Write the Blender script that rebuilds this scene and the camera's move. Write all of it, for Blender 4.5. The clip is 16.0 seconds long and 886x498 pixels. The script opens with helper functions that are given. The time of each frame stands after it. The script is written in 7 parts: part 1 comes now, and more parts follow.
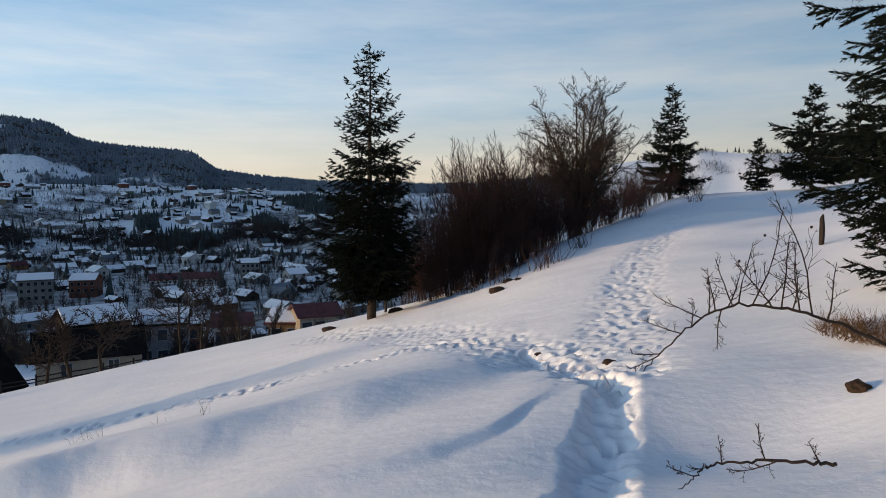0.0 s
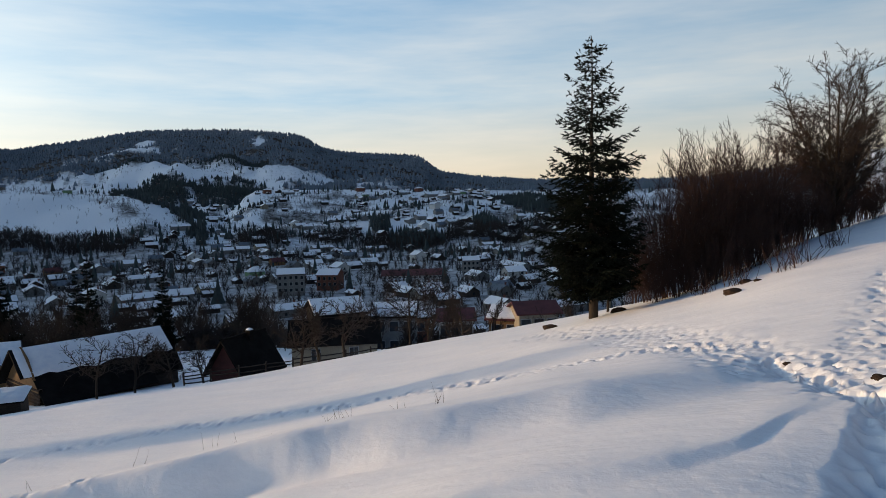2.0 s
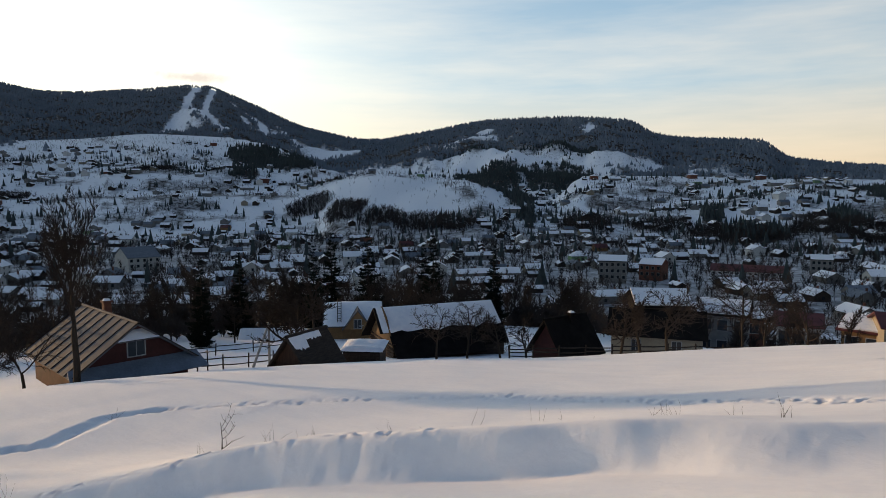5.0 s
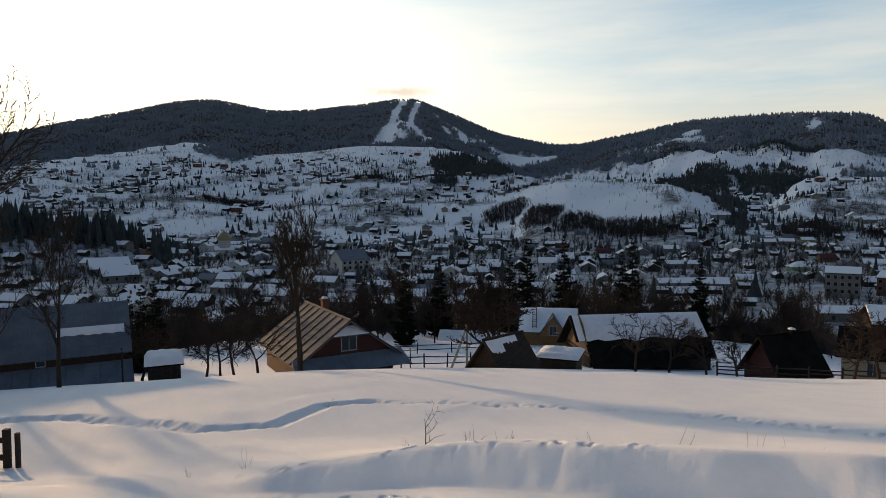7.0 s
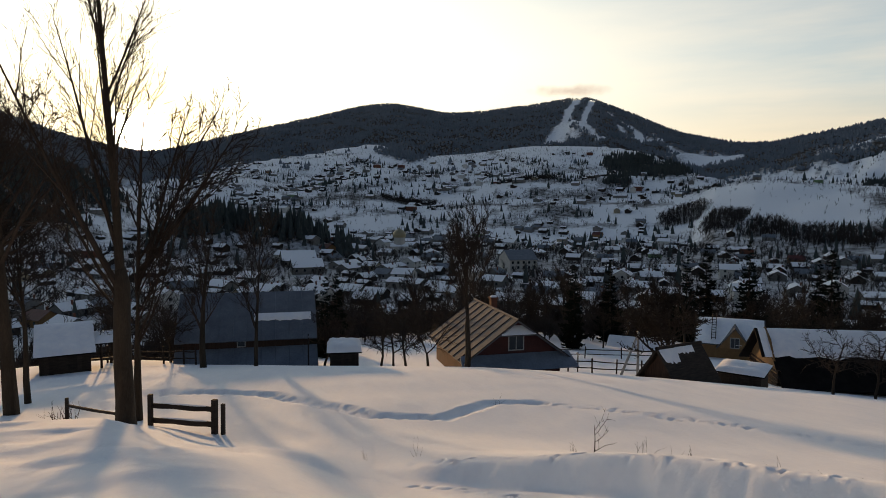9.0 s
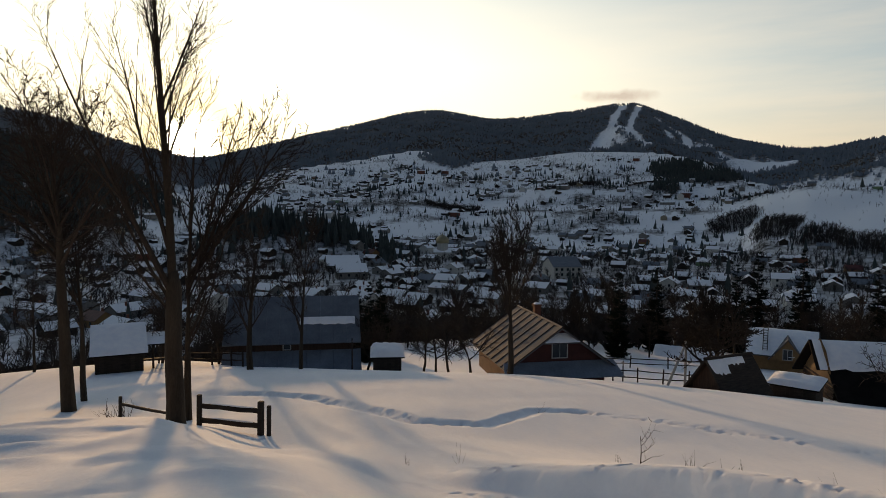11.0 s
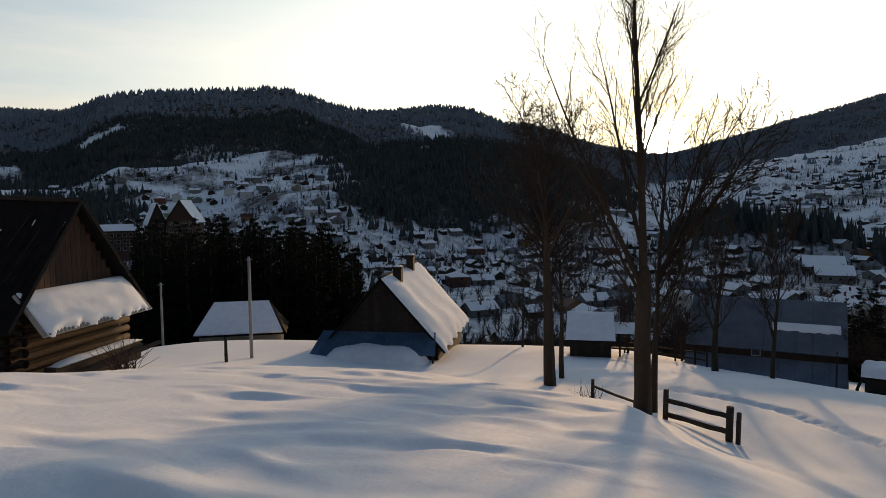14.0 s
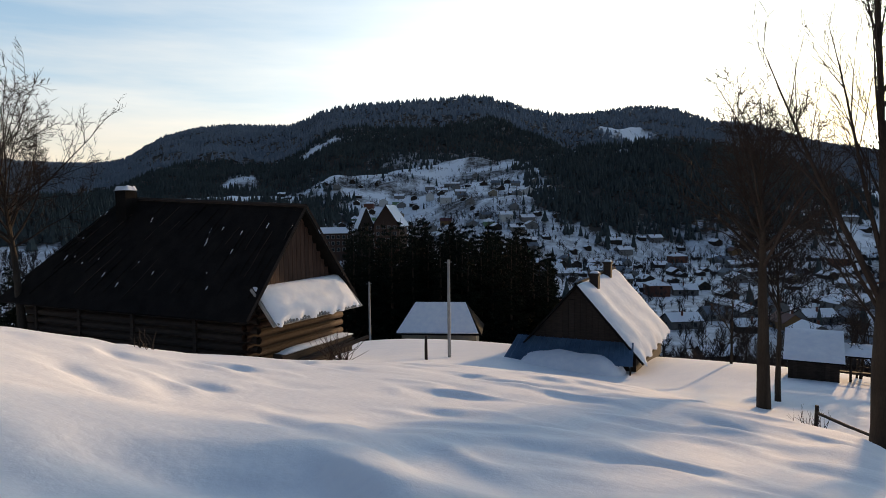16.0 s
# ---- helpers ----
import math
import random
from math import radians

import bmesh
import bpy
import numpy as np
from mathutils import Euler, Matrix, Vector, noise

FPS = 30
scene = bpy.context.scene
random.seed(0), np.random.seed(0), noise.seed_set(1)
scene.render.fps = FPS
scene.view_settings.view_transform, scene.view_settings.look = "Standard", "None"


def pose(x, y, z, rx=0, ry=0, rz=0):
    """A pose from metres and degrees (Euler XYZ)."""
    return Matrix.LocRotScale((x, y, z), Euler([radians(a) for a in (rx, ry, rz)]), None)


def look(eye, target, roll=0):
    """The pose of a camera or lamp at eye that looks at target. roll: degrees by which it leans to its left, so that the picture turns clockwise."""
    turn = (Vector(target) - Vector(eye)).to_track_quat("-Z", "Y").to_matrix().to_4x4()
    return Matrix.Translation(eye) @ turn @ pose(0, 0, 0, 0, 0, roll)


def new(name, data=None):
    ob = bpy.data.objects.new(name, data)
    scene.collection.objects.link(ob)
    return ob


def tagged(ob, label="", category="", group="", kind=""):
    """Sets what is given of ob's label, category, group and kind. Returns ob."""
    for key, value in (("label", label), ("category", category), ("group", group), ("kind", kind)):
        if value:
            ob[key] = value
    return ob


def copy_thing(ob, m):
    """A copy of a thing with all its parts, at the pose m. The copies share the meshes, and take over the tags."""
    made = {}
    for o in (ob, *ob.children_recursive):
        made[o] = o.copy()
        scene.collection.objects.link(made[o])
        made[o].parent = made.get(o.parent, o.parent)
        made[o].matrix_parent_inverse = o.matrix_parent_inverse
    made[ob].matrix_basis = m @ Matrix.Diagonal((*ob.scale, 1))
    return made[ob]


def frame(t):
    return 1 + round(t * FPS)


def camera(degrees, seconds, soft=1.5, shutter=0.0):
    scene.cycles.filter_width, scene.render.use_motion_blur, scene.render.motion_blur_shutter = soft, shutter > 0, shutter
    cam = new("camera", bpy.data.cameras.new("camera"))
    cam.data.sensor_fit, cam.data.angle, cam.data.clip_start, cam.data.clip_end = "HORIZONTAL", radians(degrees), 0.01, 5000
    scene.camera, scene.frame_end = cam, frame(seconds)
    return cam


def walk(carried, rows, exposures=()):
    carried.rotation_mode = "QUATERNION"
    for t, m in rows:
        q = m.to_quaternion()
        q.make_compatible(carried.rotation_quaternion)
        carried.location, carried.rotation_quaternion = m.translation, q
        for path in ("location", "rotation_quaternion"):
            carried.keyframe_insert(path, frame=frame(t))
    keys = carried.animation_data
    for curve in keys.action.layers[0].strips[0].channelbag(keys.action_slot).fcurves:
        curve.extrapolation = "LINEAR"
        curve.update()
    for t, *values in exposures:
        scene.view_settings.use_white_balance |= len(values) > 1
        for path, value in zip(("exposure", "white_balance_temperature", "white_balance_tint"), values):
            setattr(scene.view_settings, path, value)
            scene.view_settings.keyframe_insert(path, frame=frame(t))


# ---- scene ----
# The viewer turns on the spot on a snowy hillside, the camera held at arm's length.
cam = camera(67.3, 16.0, soft=0.6)
ARM, EYE, TILT = 0.40, 1.6, -4.0
# seconds, turn to the left, pitch and roll against the first view
ROWS = [
    (0.0, 0.00, -0.00, 0.00),
    (0.5, 5.19, -0.11, 0.18),
    (1.0, 10.20, -0.27, -0.00),
    (1.5, 14.49, -0.34, -0.04),
    (2.0, 18.57, -0.16, 0.01),
    (2.5, 23.72, -0.49, -0.79),
    (3.0, 27.82, -0.71, -1.49),
    (3.5, 31.17, -0.83, -1.12),
    (4.0, 35.93, -1.31, -1.91),
    (6.5, 58.70, -2.25, -2.94),
    (7.0, 62.62, -2.43, -3.11),
    (7.5, 67.78, -2.83, -3.18),
    (8.0, 71.39, -2.70, -3.25),
    (8.5, 73.75, -3.28, -3.78),
    (9.0, 77.12, -3.32, -4.03),
    (11.5, 83.47, -2.89, -4.49),
    (12.0, 90.13, -3.91, -4.53),
    (12.5, 99.11, -4.55, -3.73),
    (13.0, 105.20, -4.62, -3.03),
    (13.5, 112.63, -5.88, -3.25),
    (14.0, 119.23, -5.91, -2.84),
    (14.5, 123.60, -6.36, -3.06),
    (15.0, 126.23, -5.86, -2.91),
    (15.5, 130.96, -5.93, -2.49),
    (16.0, 135.86, -6.22, -2.16),
]


def held(turn):
    """Where the camera is when the viewer has turned by that many degrees."""
    a = radians(turn)
    return -ARM * math.sin(a), ARM * math.cos(a), 0.0


# seconds, stops, kelvin, tint: the camera warms its picture as it turns to the sun
EXPOSURES = [(0.0, 0.0, 5700, 5), (3.0, 0.05, 6250, 6), (7.0, 0.0, 6950, 8), (9.0, -0.2, 7350, 9), (12.5, -0.47, 7250, 8), (13.5, -0.44, 7000, 8), (14.5, -0.08, 6700, 8), (16.0, 0.1, 6350, 8)]
walk(cam, [(t, pose(0, 0, EYE, TILT) @ pose(*held(turn), 90 + pitch, roll, turn)) for t, turn, pitch, roll in ROWS], EXPOSURES)

# ---- light ----
SUN_BEARING, SUN_HEIGHT = 101.5, 5.0


def at(bearing, distance):
    """Plan place at a bearing (degrees to the left of +y) and distance from the viewer."""
    a = radians(bearing)
    return -distance * math.sin(a), distance * math.cos(a)


sun_way = Vector((*at(SUN_BEARING, math.cos(radians(SUN_HEIGHT))), math.sin(radians(SUN_HEIGHT))))
sun = new("sun", bpy.data.lights.new("sun", "SUN"))
sun.data.energy, sun.data.angle, sun.data.color = 3.9, radians(1.6), (1.0, 0.62, 0.31)
sun.matrix_world = look(sun_way * 100, (0, 0, 0))


class Nodes:
    """Short hand for building a node tree."""

    def __init__(self, tree):
        self.tree = tree
        tree.nodes.clear()

    def add(self, kind, inputs=None, **props):
        n = self.tree.nodes.new("ShaderNode" + kind)
        for key, value in props.items():
            setattr_(n, key, value)
        for key, value in (inputs or {}).items():
            socket = n.inputs[key]
            if isinstance(value, bpy.types.NodeSocket):
                self.tree.links.new(value, socket)
            else:
                socket.default_value = (*value, 1) if socket.type == "RGBA" and len(value) == 3 else value
        return n

    def math(self, op, a, b=0.0, c=0.0, clamp=False):
        n = self.add("Math", {0: a, 1: b, 2: c})
        n.operation, n.use_clamp = op, clamp
        return n.outputs[0]

    def mix(self, fac, a, b, blend="MIX"):
        n = self.tree.nodes.new("ShaderNodeMix")
        n.data_type, n.blend_type = "RGBA", blend
        for socket, value in ((n.inputs[0], fac), (n.inputs[6], a), (n.inputs[7], b)):
            if isinstance(value, bpy.types.NodeSocket):
                self.tree.links.new(value, socket)
            else:
                socket.default_value = value if socket == n.inputs[0] or len(value) == 4 else (*value, 1)
        return n.outputs[2]

    def ramp(self, fac, stops):
        n = self.add("ValToRGB", {0: fac})
        els = n.color_ramp.elements
        while len(els) < len(stops):
            els.new(0.5)
        for e, (pos, col) in zip(els, stops):
            e.position, e.color = pos, (*col, 1) if len(col) == 3 else col
        return n.outputs[0]

    def noise(self, vector, scale, detail=3.0, rough=0.5):
        return self.add("TexNoise", {"Vector": vector, "Scale": scale, "Detail": detail, "Roughness": rough}).outputs[0]


def setattr_(node, key, value):
    if key == "sky_type":
        node.sky_type = value
    elif key == "attribute_name":
        node.attribute_name = value
    elif key == "wave_type":
        node.wave_type = value


world = bpy.data.worlds.new("evening_sky")
scene.world = world
world.use_nodes = True
wn = Nodes(world.node_tree)
sky = wn.add("TexSky", sky_type="NISHITA")
sky.sun_disc = False
sky.sun_elevation, sky.sun_rotation = radians(SUN_HEIGHT), radians(-SUN_BEARING)
sky.altitude, sky.air_density, sky.dust_density, sky.ozone_density = 800, 1.0, 1.6, 2.5
way = wn.add("TexCoord").outputs["Generated"]
# thin high cloud drawn out level, denser low down
flat = wn.add("Mapping", {"Vector": way, "Rotation": (0.10, 0.06, 0.4), "Scale": (1.2, 1.2, 9.0)}).outputs[0]
veil = wn.noise(flat, 1.7, 5.0, 0.6)
veil = wn.ramp(veil, [(0.36, (0, 0, 0)), (0.68, (1, 1, 1))])
# the bright haze about the sun
toward = wn.add("VectorMath", {0: way, 1: sun_way})
toward.operation = "DOT_PRODUCT"
away = wn.ramp(wn.math("MULTIPLY_ADD", toward.outputs["Value"], 0.5, 0.5), [(0.12, (0.62, 0.62, 0.62)), (0.66, (1, 1, 1))])
toward = wn.math("MAXIMUM", toward.outputs["Value"], 0.0)
wide = wn.math("MULTIPLY", wn.math("POWER", toward, 4.6), 1.45, clamp=True)
close = wn.math("MULTIPLY", wn.math("POWER", toward, 40.0), 9.0)
core = wn.math("MULTIPLY", wn.math("POWER", toward, 5000.0), 700.0)
glow = wn.mix(1.0, (1.0, 0.88, 0.60), wn.math("ADD", close, core), "MULTIPLY")
high = wn.add("SeparateXYZ", {0: way}).outputs[2]
pale = wn.ramp(high, [(0.0, (9.0, 6.6, 4.2)), (0.07, (7.6, 6.8, 5.5)), (0.15, (4.9, 6.0, 6.8)), (0.30, (2.5, 4.1, 5.9)), (0.45, (0.7, 1.55, 3.0)), (0.65, (0.16, 0.60, 1.75)), (1.0, (0.09, 0.42, 1.5))])
cloud = wn.ramp(high, [(0.0, (9.0, 6.9, 4.6)), (0.15, (7.6, 7.2, 6.6)), (0.35, (3.6, 4.6, 5.8)), (1.0, (0.4, 0.6, 1.1))])
clear_sky = wn.mix(0.15, pale, sky.outputs[0])
sky_col = wn.mix(wn.math("MULTIPLY", veil, 0.8), clear_sky, cloud)
sky_col = wn.mix(1.0, sky_col, away, "MULTIPLY")
sky_col = wn.mix(wide, sky_col, wn.ramp(high, [(0.05, (14.6, 13.4, 10.6)), (0.20, (14.6, 14.2, 12.6)), (0.38, (7.4, 8.8, 9.8))]))
sky_col = wn.mix(1.0, sky_col, glow, "ADD")
# the golden rim of the low sun
sky_col = wn.mix(wn.math("MULTIPLY", wn.math("POWER", toward, 320.0), 0.75), sky_col, (15.0, 11.5, 5.0))
sky_col = wn.mix(1.0, sky_col, wn.mix(1.0, (1.0, 0.92, 0.7), core, "MULTIPLY"), "ADD")
# a small flat cloud capping the high peak
peak = Vector((*at(66.3, math.cos(radians(9.0))), math.sin(radians(9.0))))
over = wn.add("Mapping", {"Vector": way, "Location": (-peak.x, -peak.y, -peak.z), "Scale": (1.0, 1.0, 1.0)}).outputs[0]
over = wn.add("VectorMath", {0: over, 1: (16.0, 16.0, 95.0)})
over.operation = "MULTIPLY"
puff = wn.add("VectorMath", {0: over.outputs[0]})
puff.operation = "LENGTH"
puff = wn.math("ADD", puff.outputs["Value"], wn.math("MULTIPLY_ADD", wn.noise(way, 38.0, 4.0, 0.6), 1.3, -0.65))
puff = wn.ramp(puff, [(0.25, (0.75, 0.75, 0.75)), (1.0, (0, 0, 0))])
sky_col = wn.mix(puff, sky_col, (6.6, 5.5, 4.9))
back = wn.add("Background", {"Color": sky_col, "Strength": 0.12})
wn.tree.links.new(back.outputs[0], wn.add("OutputWorld").inputs[0])

# ---- materials ----


def material(name):
    m = bpy.data.materials.new(name)
    m.use_nodes = True
    return m, Nodes(m.node_tree)


def finish(n, colour, rough=0.8, bump=None, strength=0.3, distance=0.02, metal=0.0, extra=None):
    inputs = {"Base Color": colour, "Roughness": rough, "Metallic": metal}
    if bump is not None:
        inputs["Normal"] = n.add("Bump", {"Height": bump, "Strength": strength, "Distance": distance}).outputs[0]
    inputs.update(extra or {})
    b = n.add("BsdfPrincipled", inputs)
    n.tree.links.new(b.outputs[0], n.add("OutputMaterial").inputs[0])


def surface(name, a, b, scale=3.0, fine=40.0, rough=0.85, strength=0.3, distance=0.01, metal=0.0, stretch=(1, 1, 1), vary=0.25, spec=0.2):
    """A worn surface between two colours, varied at two scales and from piece to piece."""
    m, n = material(name)
    co = n.add("Mapping", {"Vector": n.add("TexCoord").outputs["Object"], "Scale": stretch}).outputs[0]
    big, small = n.noise(co, scale, 4.0, 0.6), n.noise(co, fine, 3.0, 0.6)
    fac = n.math("ADD", n.math("MULTIPLY", big, 0.65), n.math("MULTIPLY", small, 0.35))
    col = n.ramp(fac, [(0.32, a), (0.68, b)])
    each = n.add("ObjectInfo").outputs["Random"]
    col = n.mix(1.0, col, n.ramp(each, [(0.0, (1 - vary,) * 3), (1.0, (1 + vary * 0.4,) * 3)]), "MULTIPLY")
    finish(n, col, rough, small, strength, distance, metal, {"Specular IOR Level": spec})
    return m


def snow_ground():
    m, n = material("snow_ground")
    co = n.add("TexCoord").outputs["Object"]
    geo = n.add("Attribute", attribute_name="cover")
    cover = geo.outputs["Fac"]
    drift = n.noise(n.add("Mapping", {"Vector": co, "Rotation": (0, 0, 0.25), "Scale": (0.5, 1.6, 1.0)}).outputs[0], 0.9, 5.0, 0.55)
    crust, grain = n.noise(co, 7.0, 4.0, 0.6), n.noise(co, 60.0, 2.0, 0.6)
    white = n.ramp(n.math("MULTIPLY_ADD", drift, 0.6, n.math("MULTIPLY", crust, 0.4)), [(0.3, (0.80, 0.82, 0.86)), (0.7, (0.90, 0.90, 0.91))])
    scrub = n.ramp(n.noise(co, 0.05, 6.0, 0.7), [(0.3, (0.035, 0.030, 0.028)), (0.7, (0.10, 0.085, 0.07))])
    patch = n.noise(co, 0.11, 6.0, 0.7)
    fac = n.math("ADD", n.math("MULTIPLY", cover, 1.6), n.math("MULTIPLY_ADD", patch, 2.2, -1.45))
    fac = n.math("MULTIPLY", n.math("MINIMUM", n.math("MAXIMUM", fac, 0.0), 1.0), n.math("GREATER_THAN", cover, 0.02))
    col = n.mix(fac, white, scrub)
    h = n.math("ADD", n.math("MULTIPLY", drift, 1.0), n.math("ADD", n.math("MULTIPLY", crust, 0.34), n.math("MULTIPLY", grain, 0.05)))
    finish(n, col, 0.9, h, 0.55, 0.05, 0.0, {"Specular IOR Level": 0.08})
    return m


def snow_plain(name, strength=0.4):
    m, n = material(name)
    co = n.add("TexCoord").outputs["Object"]
    lumps, grain = n.noise(co, 2.2, 4.0, 0.6), n.noise(co, 30.0, 3.0, 0.6)
    col = n.ramp(lumps, [(0.3, (0.78, 0.80, 0.85)), (0.7, (0.90, 0.90, 0.91))])
    finish(n, col, 0.9, n.math("MULTIPLY_ADD", grain, 0.15, lumps), strength, 0.06, 0.0, {"Specular IOR Level": 0.08})
    return m


SNOW_GROUND, SNOW = snow_ground(), snow_plain("snow")
BARK = surface("bark", (0.020, 0.015, 0.011), (0.065, 0.050, 0.037), 3.0, 30.0, 0.9, 0.8, 0.02, stretch=(1, 1, 0.25))
TWIG = surface("twig", (0.022, 0.016, 0.013), (0.058, 0.042, 0.032), 2.0, 20.0, 0.85, 0.2)
SHRUB = surface("shrub_twig", (0.030, 0.018, 0.015), (0.075, 0.042, 0.033), 1.2, 12.0, 0.85, 0.2)
NEEDLE = surface("spruce_needle", (0.005, 0.007, 0.005), (0.013, 0.018, 0.012), 1.3, 14.0, 0.8, 0.2, spec=0.06)
# distance haze is put into the base colour: strongly in FAR_FIR, lightly in DARK_FIR
FAR_FIR = surface("haze_blue_far_fir", (0.10, 0.128, 0.165), (0.19, 0.225, 0.27), 0.02, 0.4, 0.9, 0.1, vary=0.0, spec=0.1)
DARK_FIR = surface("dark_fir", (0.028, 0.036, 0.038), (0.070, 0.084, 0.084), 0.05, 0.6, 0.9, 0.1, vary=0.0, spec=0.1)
FAR_BARE = surface("far_bare_wood", (0.026, 0.022, 0.021), (0.065, 0.054, 0.049), 0.02, 0.4, 0.9, 0.1, vary=0.0, spec=0.1)
GRASS = surface("dry_grass", (0.06, 0.034, 0.015), (0.15, 0.085, 0.038), 2.0, 20.0, 0.9, 0.1)
EARTH = surface("bare_earth", (0.025, 0.016, 0.010), (0.07, 0.045, 0.028), 4.0, 40.0, 0.95, 0.8, 0.03)
OLD_WOOD = surface("grey_brown_timber", (0.015, 0.012, 0.010), (0.052, 0.039, 0.031), 2.0, 26.0, 0.85, 0.5, 0.01, stretch=(1, 1, 8))
LOG_WOOD = surface("brown_log", (0.018, 0.010, 0.007), (0.060, 0.032, 0.020), 1.5, 18.0, 0.8, 0.5, 0.015, stretch=(0.4, 4, 4))
DARK_ROOF = surface("weathered_dark_roofing", (0.004, 0.004, 0.004), (0.016, 0.014, 0.013), 1.2, 14.0, 0.95, 0.6, 0.02, spec=0.08)
TIN_BROWN = surface("brown_tin", (0.075, 0.074, 0.080), (0.125, 0.122, 0.130), 0.8, 9.0, 0.85, 0.15)
TIN_GREY = surface("blue_grey_tin", (0.10, 0.12, 0.15), (0.19, 0.22, 0.26), 0.8, 9.0, 0.7, 0.15)
TIN_BLUE = surface("blue_tin", (0.05, 0.10, 0.17), (0.12, 0.20, 0.30), 1.0, 12.0, 0.5, 0.15, metal=0.2)
RED_BOARD = surface("dark_red_board", (0.055, 0.020, 0.018), (0.105, 0.038, 0.033), 2.0, 22.0, 0.75, 0.3)
BOARD = surface("red_brown_board", (0.032, 0.019, 0.014), (0.080, 0.047, 0.034), 2.0, 22.0, 0.85, 0.4, 0.01, stretch=(6, 6, 0.6))
OCHRE = surface("ochre_board", (0.17, 0.095, 0.042), (0.27, 0.16, 0.075), 2.0, 22.0, 0.8, 0.3)
CREAM = surface("cream_render", (0.21, 0.18, 0.135), (0.31, 0.27, 0.20), 1.0, 16.0, 0.9, 0.2)
GREYW = surface("grey_render", (0.12, 0.12, 0.12), (0.22, 0.21, 0.20), 1.0, 16.0, 0.9, 0.2)
WHITEW = surface("white_render", (0.40, 0.40, 0.39), (0.55, 0.54, 0.52), 1.0, 16.0, 0.9, 0.2)
BRICK = surface("brick_red_render", (0.10, 0.042, 0.030), (0.17, 0.075, 0.052), 1.0, 16.0, 0.9, 0.2)
GREENW = surface("green_paint", (0.13, 0.22, 0.12), (0.22, 0.32, 0.18), 1.0, 16.0, 0.85, 0.2)
RED_TIN = surface("dark_red_tin", (0.075, 0.022, 0.022), (0.14, 0.045, 0.042), 0.8, 9.0, 0.55, 0.15)
CONCRETE = surface("concrete", (0.24, 0.235, 0.22), (0.38, 0.37, 0.35), 3.0, 40.0, 0.9, 0.3)
FRAME = surface("painted_frame", (0.26, 0.26, 0.25), (0.38, 0.37, 0.36), 4.0, 40.0, 0.6, 0.1)
STEEL = surface("dull_steel", (0.16, 0.16, 0.17), (0.28, 0.28, 0.29), 3.0, 40.0, 0.5, 0.1, metal=0.7)
GOLD = surface("gilded_dome", (0.30, 0.25, 0.15), (0.44, 0.38, 0.25), 1.0, 10.0, 0.45, 0.1, metal=0.5)


def window_glass():
    m, n = material("window_glass")
    finish(n, (0.015, 0.018, 0.022), 0.08)
    return m


GLASS = window_glass()

# ---- the lie of the land ----
REACH = np.array([0, 6, 12, 18, 25, 34, 50, 90, 210])
# height of the slope by bearing, at the distances above (the foot of the slope lies on the valley floor)
FLOOR = -42.0
SLOPE = {
    -60: (1.0, 2.4, 3.4, 4.4, 5.6, 8, 12), -30: (-0.1, 0.0, 0.35, 0.9, 1.5, 2.6, 0),
    -20: (-0.2, -0.4, -0.15, 0.35, 1.1, 1.9, -6), -10: (-0.3, -0.85, -0.8, -0.6, -0.35, -2.2, -12), 0: (-0.5, -1.3, -1.75, -2.05, -3.2, -8, -20),
    25: (-1.0, -2.4, -3.6, -4.6, -5.9, -10.4, -18), 40: (-1.3, -3.0, -4.4, -5.4, -6.9, -11.0, -16.5),
    60: (-1.5, -3.3, -4.9, -5.8, -7.15, -11.1, -16.2), 80: (-1.4, -3.7, -5.0, -5.8, -7.0, -11.0, -16.5),
    95: (-1.2, -2.7, -4.9, -6.0, -6.9, -10.2, -19.5), 105: (-1.1, -2.4, -3.6, -6.0, -7.1, -9.2, -20),
    120: (-1.0, -2.2, -3.2, -4.8, -7.2, -9.0, -22), 140: (-0.9, -1.9, -2.7, -4.0, -6.0, -8.0, -18),
    155: (-0.8, -1.4, -2.0, -3.6, -5.5, -9.0, -20), 172: (-0.2, -0.2, -0.6, -1.8, -4, -8, -18),
}


def hermite(x, xs, ys):
    """Smooth curve through (xs, ys); ys may hold one column per sample."""
    xs, ys = np.asarray(xs, float), np.asarray(ys, float)
    h = np.diff(xs)
    d = np.diff(ys, axis=0) / (h[:, None] if ys.ndim > 1 else h)
    m = np.zeros_like(ys)
    m[1:-1] = np.where(d[:-1] * d[1:] > 0, 2 * d[:-1] * d[1:] / np.where(np.abs(d[:-1] + d[1:]) < 1e-9, 1, d[:-1] + d[1:]), 0)
    m[0], m[-1] = d[0], d[-1]
    i = np.clip(np.searchsorted(xs, x) - 1, 0, len(xs) - 2)
    t = np.clip((x - xs[i]) / h[i], 0, 1)
    hi = h[i]
    return i, t, hi, ys, m


def curve(x, xs, ys):
    i, t, hi, ys, m = hermite(np.asarray(x, float), xs, ys)
    return (2 * t**3 - 3 * t**2 + 1) * ys[i] + (t**3 - 2 * t**2 + t) * hi * m[i] + (3 * t**2 - 2 * t**3) * ys[i + 1] + (t**3 - t**2) * hi * m[i + 1]


